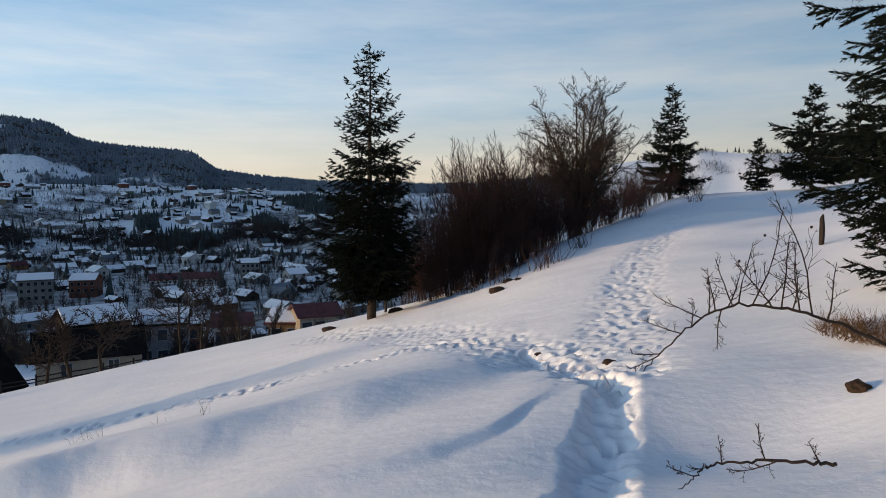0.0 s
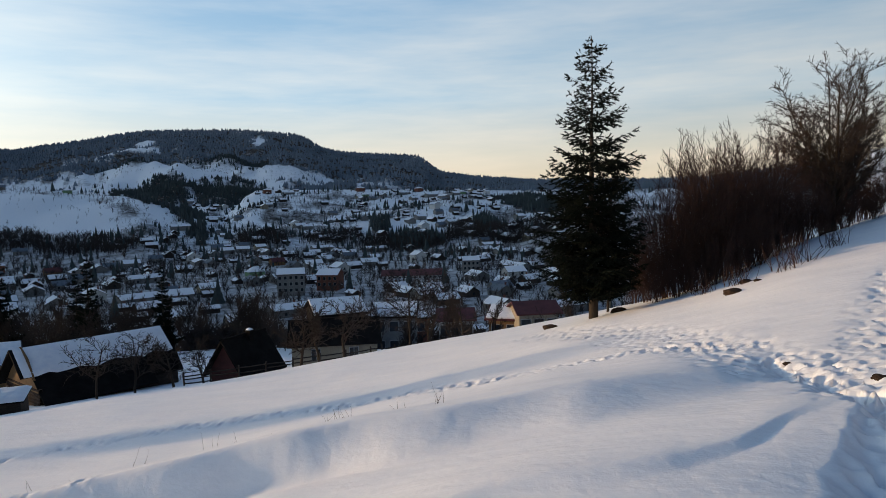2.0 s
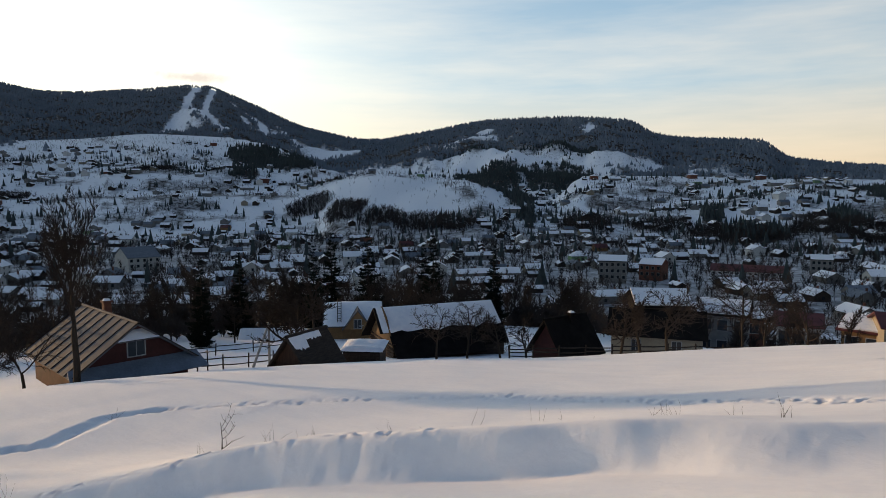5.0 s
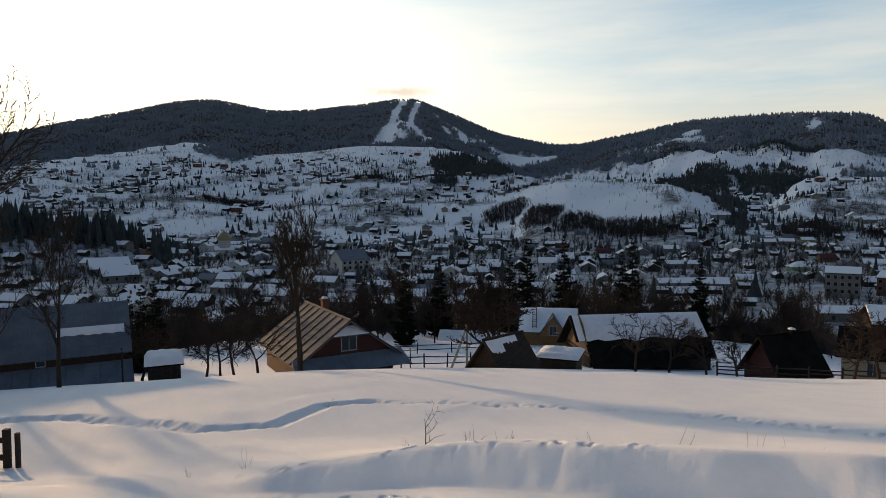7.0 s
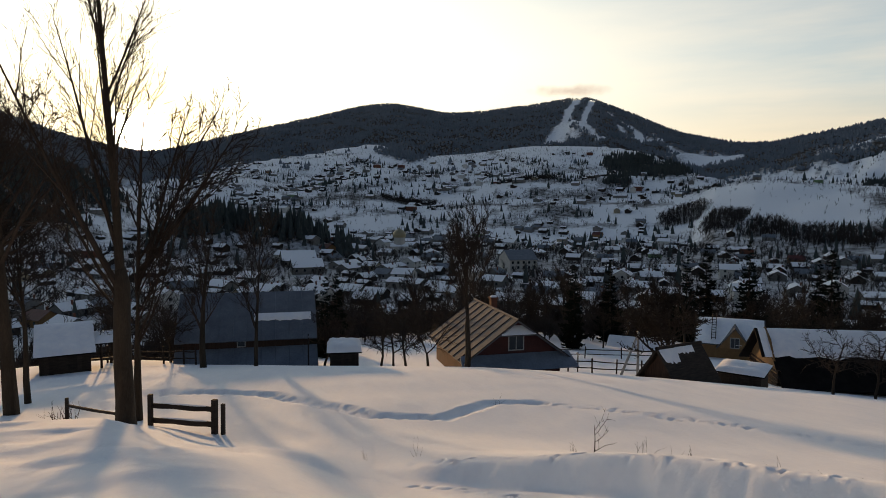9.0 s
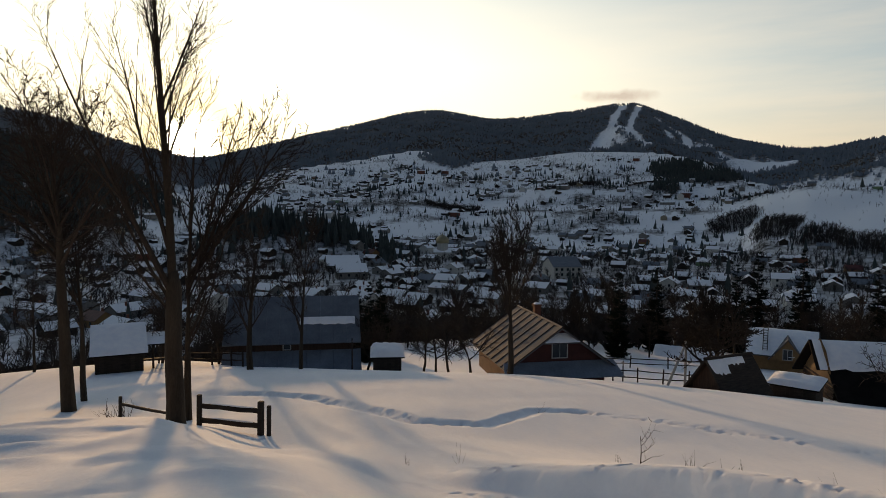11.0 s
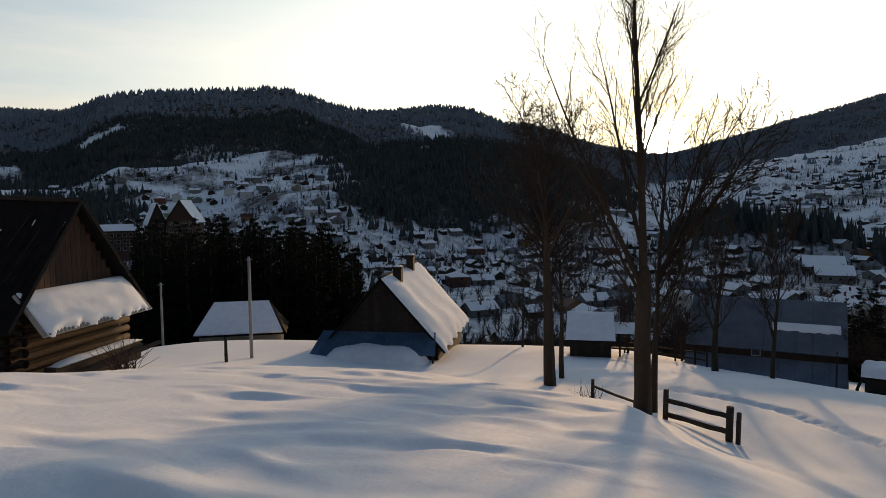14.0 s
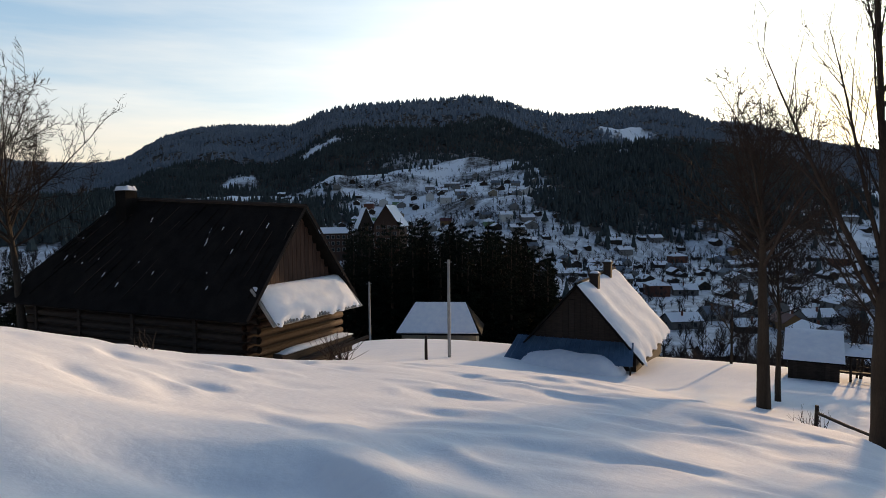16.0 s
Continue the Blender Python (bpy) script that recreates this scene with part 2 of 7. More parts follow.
# every degree once round: bearings -120 .. 240
_b = np.arange(-120, 241)
_keys = sorted(SLOPE)
_rows = np.array([[0, *SLOPE[k], (FLOOR if k < 130 else -22.0) if k > -20 else FLOOR * 0.3] for k in _keys], float)
_up = np.array([0, 1.3, 3.0, 4.6, 6.4, 8.6, 13, 24, 50.0])
_keys, _rows = [-120, *_keys, 240], np.vstack([_up, _rows, _up])
TABLE = np.stack([curve(_b, _keys, _rows[:, j]) for j in range(_rows.shape[1])], 1)

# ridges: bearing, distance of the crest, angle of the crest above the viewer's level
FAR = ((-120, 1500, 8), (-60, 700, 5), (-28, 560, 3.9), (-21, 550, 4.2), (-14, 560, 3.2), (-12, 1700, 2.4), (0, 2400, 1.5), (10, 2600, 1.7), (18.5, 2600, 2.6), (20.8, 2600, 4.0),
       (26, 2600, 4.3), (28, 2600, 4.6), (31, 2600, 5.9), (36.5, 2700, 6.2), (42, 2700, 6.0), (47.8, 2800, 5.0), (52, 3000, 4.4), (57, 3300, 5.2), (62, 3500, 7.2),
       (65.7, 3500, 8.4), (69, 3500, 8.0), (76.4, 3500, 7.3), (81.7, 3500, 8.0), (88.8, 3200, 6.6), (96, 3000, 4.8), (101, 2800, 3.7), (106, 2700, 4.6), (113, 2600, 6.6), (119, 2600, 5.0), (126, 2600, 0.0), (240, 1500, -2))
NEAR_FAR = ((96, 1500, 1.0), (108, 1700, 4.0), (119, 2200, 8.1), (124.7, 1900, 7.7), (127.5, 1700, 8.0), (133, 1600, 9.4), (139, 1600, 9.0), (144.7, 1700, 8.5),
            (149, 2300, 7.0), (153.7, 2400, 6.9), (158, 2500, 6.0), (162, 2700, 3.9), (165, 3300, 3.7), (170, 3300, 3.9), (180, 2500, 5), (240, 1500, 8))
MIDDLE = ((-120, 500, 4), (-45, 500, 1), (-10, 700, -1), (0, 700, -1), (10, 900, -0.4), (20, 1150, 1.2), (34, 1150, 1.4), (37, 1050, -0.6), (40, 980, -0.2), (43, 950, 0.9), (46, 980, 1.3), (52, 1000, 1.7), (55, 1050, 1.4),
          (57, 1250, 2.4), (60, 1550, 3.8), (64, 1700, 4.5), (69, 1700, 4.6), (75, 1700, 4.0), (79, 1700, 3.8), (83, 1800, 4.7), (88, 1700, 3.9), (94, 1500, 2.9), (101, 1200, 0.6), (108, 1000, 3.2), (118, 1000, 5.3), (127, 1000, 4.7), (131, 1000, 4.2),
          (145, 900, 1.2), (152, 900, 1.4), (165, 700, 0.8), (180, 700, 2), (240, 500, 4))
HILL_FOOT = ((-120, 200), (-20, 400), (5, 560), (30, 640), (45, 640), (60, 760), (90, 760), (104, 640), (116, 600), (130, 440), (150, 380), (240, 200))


KNOLLS = ((90, 560, 3.2, 55, 17.0), (96.5, 570, 4.0, 60, 28.0))


def fbm(x, y, scale, octaves=4, seed=0.0):
    """Cheap smooth noise, about -1 .. 1, from turned sine waves."""
    out, amp, total = np.zeros_like(np.asarray(x, float)), 1.0, 0.0
    fx, fy = np.asarray(x, float) / scale, np.asarray(y, float) / scale
    for k in range(octaves):
        a = 1.1 + 2.4 * k + seed
        u, v = fx * math.cos(a) - fy * math.sin(a), fx * math.sin(a) + fy * math.cos(a)
        out += amp * np.sin(u * 6.28 + 1.7 * np.sin(v * 4.1 + seed + k)) * np.cos(v * 5.3 + 1.3 * np.sin(u * 3.7 - k))
        total += amp
        amp, fx, fy = amp * 0.55, fx * 1.93, fy * 1.93
    return out / total * 1.4


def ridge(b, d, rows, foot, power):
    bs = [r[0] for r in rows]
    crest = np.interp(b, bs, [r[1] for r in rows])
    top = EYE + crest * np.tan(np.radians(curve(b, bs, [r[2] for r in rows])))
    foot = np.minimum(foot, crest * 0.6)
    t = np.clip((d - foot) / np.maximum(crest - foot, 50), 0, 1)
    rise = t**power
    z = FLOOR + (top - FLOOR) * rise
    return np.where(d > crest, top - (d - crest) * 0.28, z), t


def bearing_of(x, y):
    b = np.degrees(np.arctan2(-np.asarray(x, float), np.asarray(y, float)))
    return np.where(b < -120, b + 360, b)


def broad(x, y):
    """The land without tracks or drifts."""
    b, d = bearing_of(x, y), np.hypot(x, y)
    i = np.clip(np.floor(b + 120).astype(int), 0, 359)
    u = (b + 120 - i)[..., None]
    rows = TABLE[i] * (1 - u) + TABLE[i + 1] * u
    k = np.clip(np.searchsorted(REACH, d) - 1, 0, len(REACH) - 2)
    h = np.diff(REACH).astype(float)
    sl = np.diff(rows, axis=-1) / h
    m = np.concatenate([sl[..., :1], (sl[..., :-1] + sl[..., 1:]) / 2, np.zeros_like(sl[..., :1])], -1)
    pick = lambda arr, j: np.take_along_axis(arr, j[..., None], -1)[..., 0]
    t, hk = np.clip((d - REACH[k]) / h[k], 0, 1), h[k]
    z = (2 * t**3 - 3 * t**2 + 1) * pick(rows, k) + (t**3 - 2 * t**2 + t) * hk * pick(m, k) + (3 * t**2 - 2 * t**3) * pick(rows, k + 1) + (t**3 - t**2) * hk * pick(m, k + 1)
    z = np.where(d >= REACH[-1], rows[..., -1], z)
    foot = np.interp(b, [r[0] for r in HILL_FOOT], [r[1] for r in HILL_FOOT])
    gully = fbm(x, y, 420.0, 4)
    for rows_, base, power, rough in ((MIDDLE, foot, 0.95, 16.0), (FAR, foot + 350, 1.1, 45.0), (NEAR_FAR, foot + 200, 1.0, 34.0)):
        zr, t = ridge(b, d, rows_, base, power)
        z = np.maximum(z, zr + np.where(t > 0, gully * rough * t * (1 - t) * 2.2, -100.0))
    # wooded knolls at the edge of the town
    for kb, kd, wb, wd, up in KNOLLS:
        z = z + up * np.exp(-(((b - kb) / wb) ** 2) - ((d - kd) / wd) ** 2)
    return z


# tracks trodden through the snow: polylines in plan, half width, depth
def plan(*pairs):
    return np.array([at(b, d) for b, d in pairs])


# line, half width, depth, how many footprints, how far the edges crumble
TRACKS = [
    (plan((-10.8, 2.4), (-12.0, 4.4), (-12.6, 5.6), (-13.6, 7.0), (-13.9, 7.9), (-12.5, 8.6)), 0.21, 0.09, 0.9, 0.04),
    (plan((-14.3, 7.4), (-12.0, 8.6), (-9.6, 9.6), (-6.5, 11.6)), 0.22, 0.07, 0.9, 0.08),
    (plan((-13.6, 8.6), (-14.4, 11), (-15.0, 13.6), (-15.6, 17.8), (-16.6, 23), (-18.0, 27), (-19.8, 34), (-21.5, 46)), 0.70, 0.035, 0.95, 0.15),
    (plan((-7.5, 10.6), (-3.7, 13.2), (0.6, 16.5), (4.1, 19.8), (7.5, 22.0), (10.9, 24.0)), 0.80, 0.03, 0.95, 0.2),
    (plan((-5, 13.6), (2.2, 14.9), (16.5, 16.0), (26.8, 17.8), (34.2, 20.0), (40, 21.4), (52.2, 22.8), (65, 24.0), (70, 24.3)), 0.40, 0.012, 1.0, 0.12),
    (plan((69, 24.3), (72.8, 24.0), (75, 22.6), (77, 21.4), (83.4, 22.1), (88, 25), (92.3, 28.0), (97, 29.6), (104, 32)), 0.34, 0.13, 0.7, 0.10),
    (plan((46, 9.5), (52, 9.9), (63, 11.5), (75, 13.5), (80, 14.6)), 0.22, 0.0, 0.45, 0.2),
    (plan((84, 13.6), (76, 12.4), (70, 11.0), (64, 9.6)), 0.12, 0.0, 0.5, 0.05),
]


def hashed(i, j, k):
    """A repeatable random number, 0 .. 1, for a cell."""
    v = np.sin(i * 127.1 + j * 311.7 + k * 74.7) * 43758.5453
    return v - np.floor(v)


def footprints(x, y, cell, amount):
    """Overlapping prints of boots, as a depth."""
    ci, cj = np.floor(x / cell), np.floor(y / cell)
    out = np.zeros_like(x)
    for di in (-1, 0, 1):
        for dj in (-1, 0, 1):
            i, j = ci + di, cj + dj
            px, py = (i + 0.15 + 0.7 * hashed(i, j, 1)) * cell, (j + 0.15 + 0.7 * hashed(i, j, 2)) * cell
            a = hashed(i, j, 3) * 2.2 - 0.5
            u, v = (x - px) * np.cos(a) + (y - py) * np.sin(a), (y - py) * np.cos(a) - (x - px) * np.sin(a)
            r = np.sqrt((u / 0.085) ** 2 + (v / 0.15) ** 2)
            one = np.exp(-np.clip(r, 0, 3) ** 4) - 0.35 * np.exp(-((np.clip(r, 0, 4) - 1.5) / 0.4) ** 2)
            one = one * (0.5 + 0.8 * hashed(i, j, 5))
            take = (hashed(i, j, 4) < amount) & (np.abs(one) > np.abs(out))
            out = np.where(take, one, out)
    return out


SCARPS = [
    ((-7, -3, 3, 9, 20, 29, 38, 52, 63, 75, 83), (9.2, 8.4, 7.75, 7.35, 7.35, 7.8, 8.25, 9.05, 10.6, 12.5, 14.0), (10.9, 10.1, 9.4, 8.9, 8.4, 8.4, 8.75, 9.6, 11.2, 13.2, 15.0), (0, 0.16, 0.30, 0.40, 0.48, 0.58, 0.66, 0.68, 0.62, 0.42, 0), 7.0),
    ((-11, -8.6, -3.8, 4.2, 15.3, 25, 36, 44), (7.4, 7.0, 6.0, 5.45, 5.2, 4.8, 4.4, 4.2), (7.75, 7.35, 6.35, 5.8, 5.55, 5.15, 4.75, 4.55), (0, 0.02, 0.05, 0.07, 0.08, 0.08, 0.06, 0), 1.5),
    ((130, 136, 141, 148, 160, 170, 178), (4.3, 4.9, 5.3, 6.3, 6.4, 6.3, 6.6), (5.0, 5.7, 6.2, 7.4, 7.6, 7.4, 8.0), (0, 0.12, 0.24, 0.26, 0.24, 0.22, 0.2), 3.5),
    ((118, 124, 134, 142), (9.0, 9.3, 9.0, 8.2), (9.5, 9.9, 9.5, 8.7), (0, 0.08, 0.08, 0), 2.0),
    ((84, 88, 94, 99), (12.4, 13.0, 15.0, 17.0), (13.2, 14.0, 16.2, 18.2), (0, 0.16, 0.16, 0), 4.0),
]


def near_line(x, y, line):
    """Distance to a polyline and how far along it the nearest place is."""
    best, along, run = np.full_like(x, 1e9), np.zeros_like(x), 0.0
    for (ax, ay), (bx, by) in zip(line[:-1], line[1:]):
        length = math.hypot(bx - ax, by - ay)
        t = np.clip(((x - ax) * (bx - ax) + (y - ay) * (by - ay)) / length**2, 0, 1)
        d = np.hypot(x - ax - t * (bx - ax), y - ay - t * (by - ay))
        along = np.where(d < best, run + t * length, along)
        best = np.minimum(best, d)
        run += length
    return best, along


def ground(x, y):
    """The snow's surface, with tracks, footprints and drifts."""
    x, y = np.asarray(x, float), np.asarray(y, float)
    d = np.hypot(x, y)
    # level where the viewer stands
    t = np.clip(d / 3.6, 0, 1)
    z = broad(x, y) * t * t * (3 - 2 * t)
    near = np.clip(1.3 - d / 45.0, 0, 1)
    # long soft drifts along the slope, and wind ripples on the bank towards the sun
    z = z + near * (0.03 * fbm(x, y, 8.5, 2, 0.4) + 0.003 * fbm(x, y, 1.7, 3, 2.0))
    b = bearing_of(x, y)
    z = z + near * np.clip((-12 - b) / 8, 0, 1) * np.clip((d - 8) / 8, 0, 1) * 0.11 * fbm(x, y, 11.0, 2, 2.3)
    bank = np.clip((b - 92) / 12, 0, 1) * np.clip((175 - b) / 15, 0, 1) * np.clip((d - 3) / 3, 0, 1) * np.clip((26 - d) / 6, 0, 1)
    z = z + bank * 0.060 * np.sin(x * 3.0 + y * 0.9 + 2.2 * fbm(x, y, 5.0, 2, 1.0)) * np.clip(0.35 + 0.9 * fbm(x, y, 6.0, 2, 6.0), 0, 1.2)
    # low scarps in the snow that face the viewer: bearings, foot, lip, rise, how far it fades beyond the lip
    for bs, foots, lips, ups, fade in SCARPS:
        wob = 0.10 * fbm(x, y, 6.0, 2, ups[2] * 9) + 0.022 * np.clip((b - 40) / 12, 0.3, 1) * fbm(x, y, 1.1, 3, 2.0)
        bc = np.clip(b, bs[0], bs[-1])
        foot, lip, up = (curve(bc, bs, row) for row in (foots, lips, ups))
        t = np.clip((d + wob - foot) / (lip - foot), 0, 1)
        back = np.clip((d - lip) / fade, 0, 1)
        z = z + up * t * t * (3 - 2 * t) * (1 - back * back * (3 - 2 * back))
    # a broad soft hollow beside the path
    hx, hy = at(-22.5, 6.2)
    u, v = (x - hx) * 0.97 + (y - hy) * 0.24, (y - hy) * 0.97 - (x - hx) * 0.24
    z = z - 0.34 * np.exp(-((u / 1.7) ** 2) - (v / 0.8) ** 2)
    for line, half, deep, amount, crumble in TRACKS:
        box = (x > line[:, 0].min() - 2) & (x < line[:, 0].max() + 2) & (y > line[:, 1].min() - 2) & (y < line[:, 1].max() + 2)
        if not box.any():
            continue
        xs, ys = x[box], y[box]
        r, s = near_line(xs, ys, line)
        r = np.maximum(r + crumble * (fbm(xs, ys, 0.9, 3, 1.0) + 0.5 * fbm(xs, ys, 0.27, 2, 3.0)), 0)
        wide = np.exp(-((r / half) ** 4))
        dent = 0.048 if half > 0.5 else 0.062
        trench = -deep * wide + 0.05 * deep * np.exp(-(((r - half * 1.45) / (half * 0.35)) ** 2))
        steps = footprints(xs, ys, 0.22, amount * 0.7) * (0.3 + 1.1 * fbm(xs, ys, 1.1, 2, 4.0) ** 2) + 0.7 * footprints(xs + 7.3, ys - 2.1, 0.37, amount * 0.6)
        z[box] += trench - dent * steps * wide + 0.012 * wide * fbm(xs, ys, 0.4, 3, 1.5)
    return z


def level(x, y):
    return float(ground(np.array([x]), np.array([y]))[0])


def spot(bearing, distance, sink=0.0):
    x, y = at(bearing, distance)
    return Vector((x, y, level(x, y) - sink))


def inside(b, d, blobs):
    """How far within any of the ovals (bearing, distance, half widths) a place lies: 1 in the middle, 0 outside."""
    out = np.zeros_like(b)
    for cb, cd, wb, wd in blobs:
        out = np.maximum(out, 1 - ((b - cb) / wb) ** 2 - ((d - cd) / wd) ** 2)
    return np.clip(out, 0, 1)


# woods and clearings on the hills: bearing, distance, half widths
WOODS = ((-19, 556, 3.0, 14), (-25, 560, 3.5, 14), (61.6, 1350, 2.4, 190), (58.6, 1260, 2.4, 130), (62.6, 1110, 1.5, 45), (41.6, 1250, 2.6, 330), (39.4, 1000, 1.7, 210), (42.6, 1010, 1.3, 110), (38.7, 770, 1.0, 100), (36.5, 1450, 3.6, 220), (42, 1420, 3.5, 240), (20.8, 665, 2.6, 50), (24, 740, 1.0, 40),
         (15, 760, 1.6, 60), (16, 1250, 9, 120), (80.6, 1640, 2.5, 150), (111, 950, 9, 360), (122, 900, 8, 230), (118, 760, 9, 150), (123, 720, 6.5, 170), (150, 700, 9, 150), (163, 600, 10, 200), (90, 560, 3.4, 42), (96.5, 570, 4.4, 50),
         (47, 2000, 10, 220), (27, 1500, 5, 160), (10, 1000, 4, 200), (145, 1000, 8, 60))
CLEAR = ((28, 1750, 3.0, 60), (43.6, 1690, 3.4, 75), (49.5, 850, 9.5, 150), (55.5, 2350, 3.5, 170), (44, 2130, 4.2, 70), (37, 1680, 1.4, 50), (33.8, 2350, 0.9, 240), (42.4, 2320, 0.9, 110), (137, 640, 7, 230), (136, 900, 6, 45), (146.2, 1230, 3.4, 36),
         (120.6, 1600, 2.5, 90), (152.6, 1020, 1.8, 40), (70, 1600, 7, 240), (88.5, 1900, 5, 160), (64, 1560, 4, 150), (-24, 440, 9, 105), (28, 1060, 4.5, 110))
# hedges, lanes and field edges on the open slopes
HEDGES = (
    plan((34.8, 880), (31.9, 1032), (29.0, 1093), (25.6, 1130)),
    plan((32.4, 807), (29.0, 851), (25.6, 991), (22.2, 1089)),
    plan((32.0, 719), (28.1, 746), (24.2, 810), (20.8, 844), (17.0, 876), (13.8, 894)),
    plan((36.3, 830), (34.8, 740), (32.4, 671)),
    plan((17.5, 756), (14.7, 696), (12.0, 676)),
    plan((60.4, 1121), (63.8, 1045), (67.7, 1028), (71.5, 1024), (77.1, 932)),
    plan((73.3, 1683), (71.5, 1500), (69.6, 1382), (66.7, 1098)),
    plan((77.0, 1353), (79.7, 1192), (82.8, 1121), (84.9, 1071)),
    plan((83.6, 1445), (86.9, 1342), (90.0, 1353), (93.0, 1237)),
    plan((73.3, 1382), (70.5, 1252), (67.2, 1148), (63.8, 1089)),
    plan((87.0, 1102), (83.7, 1032), (79.8, 1041)),
    plan((92.7, 1237), (89.7, 1197), (86.6, 1054)),
    plan((67.2, 1543), (65.7, 1370), (65.0, 1084)),
    plan((87.2, 1669), (84.8, 1494), (83.6, 1299)),
    plan((45.4, 928), (43.3, 790), (41.1, 705), (39.0, 613)),
    plan((59.0, 1050), (55.1, 990), (51.8, 965), (48.2, 950)),
    plan((147.5, 967), (142.7, 887), (136.9, 924), (131.1, 951)),
    plan((140.8, 880), (137.0, 872), (133.1, 848)),
    plan((80.0, 900), (86.0, 930), (92.0, 960)),
    plan((66.0, 880), (72.0, 860), (79.0, 840)),
)


def hedged(x, y):
    """Share of the ground under hedges, tree rows and lanes, broken here and there."""
    x, y = np.asarray(x, float), np.asarray(y, float)
    out = np.zeros_like(x)
    gaps = np.clip(0.75 + 0.8 * fbm(x, y, 70.0, 3, 6.0), 0, 1)
    for k, line in enumerate(HEDGES):
        box = (x > line[:, 0].min() - 60) & (x < line[:, 0].max() + 60) & (y > line[:, 1].min() - 60) & (y < line[:, 1].max() + 60)
        if box.any():
            r, _ = near_line(x[box], y[box], line)
            out[box] = np.maximum(out[box], np.exp(-((r / (9 + 4.0 * (k % 4))) ** 2)))
    return out * gaps


def pistes(b, d):
    """Ski runs cut down the face of the high mountain."""
    out = np.zeros_like(b)
    for b0, d0, b1, d1, w in ((65.9, 3490, 67.1, 2570, 0.17), (67.1, 2580, 68.3, 2260, 0.24), (66.2, 2640, 65.2, 2400, 0.22), (66.6, 2560, 67.4, 2240, 0.16), (64.7, 3440, 65.5, 2500, 0.14), (65.5, 2520, 63.8, 2230, 0.20), (66.8, 2420, 66.0, 2300, 0.20), (63.7, 3180, 61.8, 2960, 0.16), (61.9, 2980, 60.4, 2650, 0.22), (60.4, 2660, 58.0, 2480, 0.24), (61.0, 2800, 60.9, 2500, 0.18), (62.4, 2780, 61.6, 2560, 0.14), (59.9, 2900, 59.2, 2700, 0.12)):
        t = np.clip((d - d0) / (d1 - d0), 0, 1)
        mid = b0 + (b1 - b0) * t + 0.08 * np.sin(t * 9 + b0)
        out = np.maximum(out, np.where((d < d0 + 20) & (d > d1 - 20), np.clip(2.4 - np.abs(b - mid) / w, 0, 1), 0))
    return out


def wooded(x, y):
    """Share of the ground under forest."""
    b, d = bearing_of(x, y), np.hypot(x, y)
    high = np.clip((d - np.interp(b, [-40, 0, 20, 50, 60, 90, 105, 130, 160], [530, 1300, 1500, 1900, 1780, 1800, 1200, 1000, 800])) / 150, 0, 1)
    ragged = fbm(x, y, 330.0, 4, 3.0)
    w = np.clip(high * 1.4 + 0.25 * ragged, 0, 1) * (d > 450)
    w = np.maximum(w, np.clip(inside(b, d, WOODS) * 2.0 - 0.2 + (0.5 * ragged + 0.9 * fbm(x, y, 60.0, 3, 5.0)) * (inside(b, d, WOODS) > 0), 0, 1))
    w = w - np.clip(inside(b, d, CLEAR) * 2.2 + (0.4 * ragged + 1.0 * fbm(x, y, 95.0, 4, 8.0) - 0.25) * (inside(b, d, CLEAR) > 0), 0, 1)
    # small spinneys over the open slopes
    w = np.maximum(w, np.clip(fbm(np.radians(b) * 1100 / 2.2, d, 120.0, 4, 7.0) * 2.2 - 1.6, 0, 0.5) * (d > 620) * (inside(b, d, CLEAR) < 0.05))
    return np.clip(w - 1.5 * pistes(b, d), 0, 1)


def banded(x, y):
    """Scrub and hedges in bands along the contours of the open slopes, 0 to 0.85."""
    b, d = bearing_of(x, y), np.hypot(x, y)
    n = fbm(np.radians(b) * 1100 / 2.6, d, 150.0, 4, 5.0) + 0.35 * fbm(x, y, 60.0, 3, 2.0)
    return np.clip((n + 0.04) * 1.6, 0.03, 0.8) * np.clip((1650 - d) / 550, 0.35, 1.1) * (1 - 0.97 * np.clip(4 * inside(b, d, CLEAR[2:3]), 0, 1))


def mesh_np(name, verts, faces, mat, smooth=False, attr=None):
    """A mesh from arrays of corners and of triangles or quads."""
    me = bpy.data.meshes.new(name)
    k = faces.shape[1]
    me.vertices.add(len(verts))
    me.vertices.foreach_set("co", np.ascontiguousarray(verts, np.float32).ravel())
    me.loops.add(faces.size)
    me.loops.foreach_set("vertex_index", np.ascontiguousarray(faces, np.int32).ravel())
    me.polygons.add(len(faces))
    me.polygons.foreach_set("loop_start", np.arange(0, faces.size, k, dtype=np.int32))
    me.polygons.foreach_set("use_smooth", np.full(len(faces), smooth))
    me.update(calc_edges=True)
    if attr is not None:
        a = me.attributes.new("cover", "FLOAT", "POINT")
        a.data.foreach_set("value", np.ascontiguousarray(attr, np.float32))
    me.materials.append(mat)
    return me


# leafless woods on the steep foot of the hills: bearing, distance, half widths
BROADLEAF = ((57.3, 850, 2.2, 45), (54.3, 750, 2.0, 60), (51, 690, 2.6, 40), (47.6, 668, 3.2, 38), (44.6, 645, 1.6, 30), (34, 700, 2.5, 45), (16, 690, 3, 50), (22, 650, 5, 40), (28, 690, 3.0, 35), (12, 640, 4, 45), (70, 1150, 3, 25), (80, 1000, 3, 25))


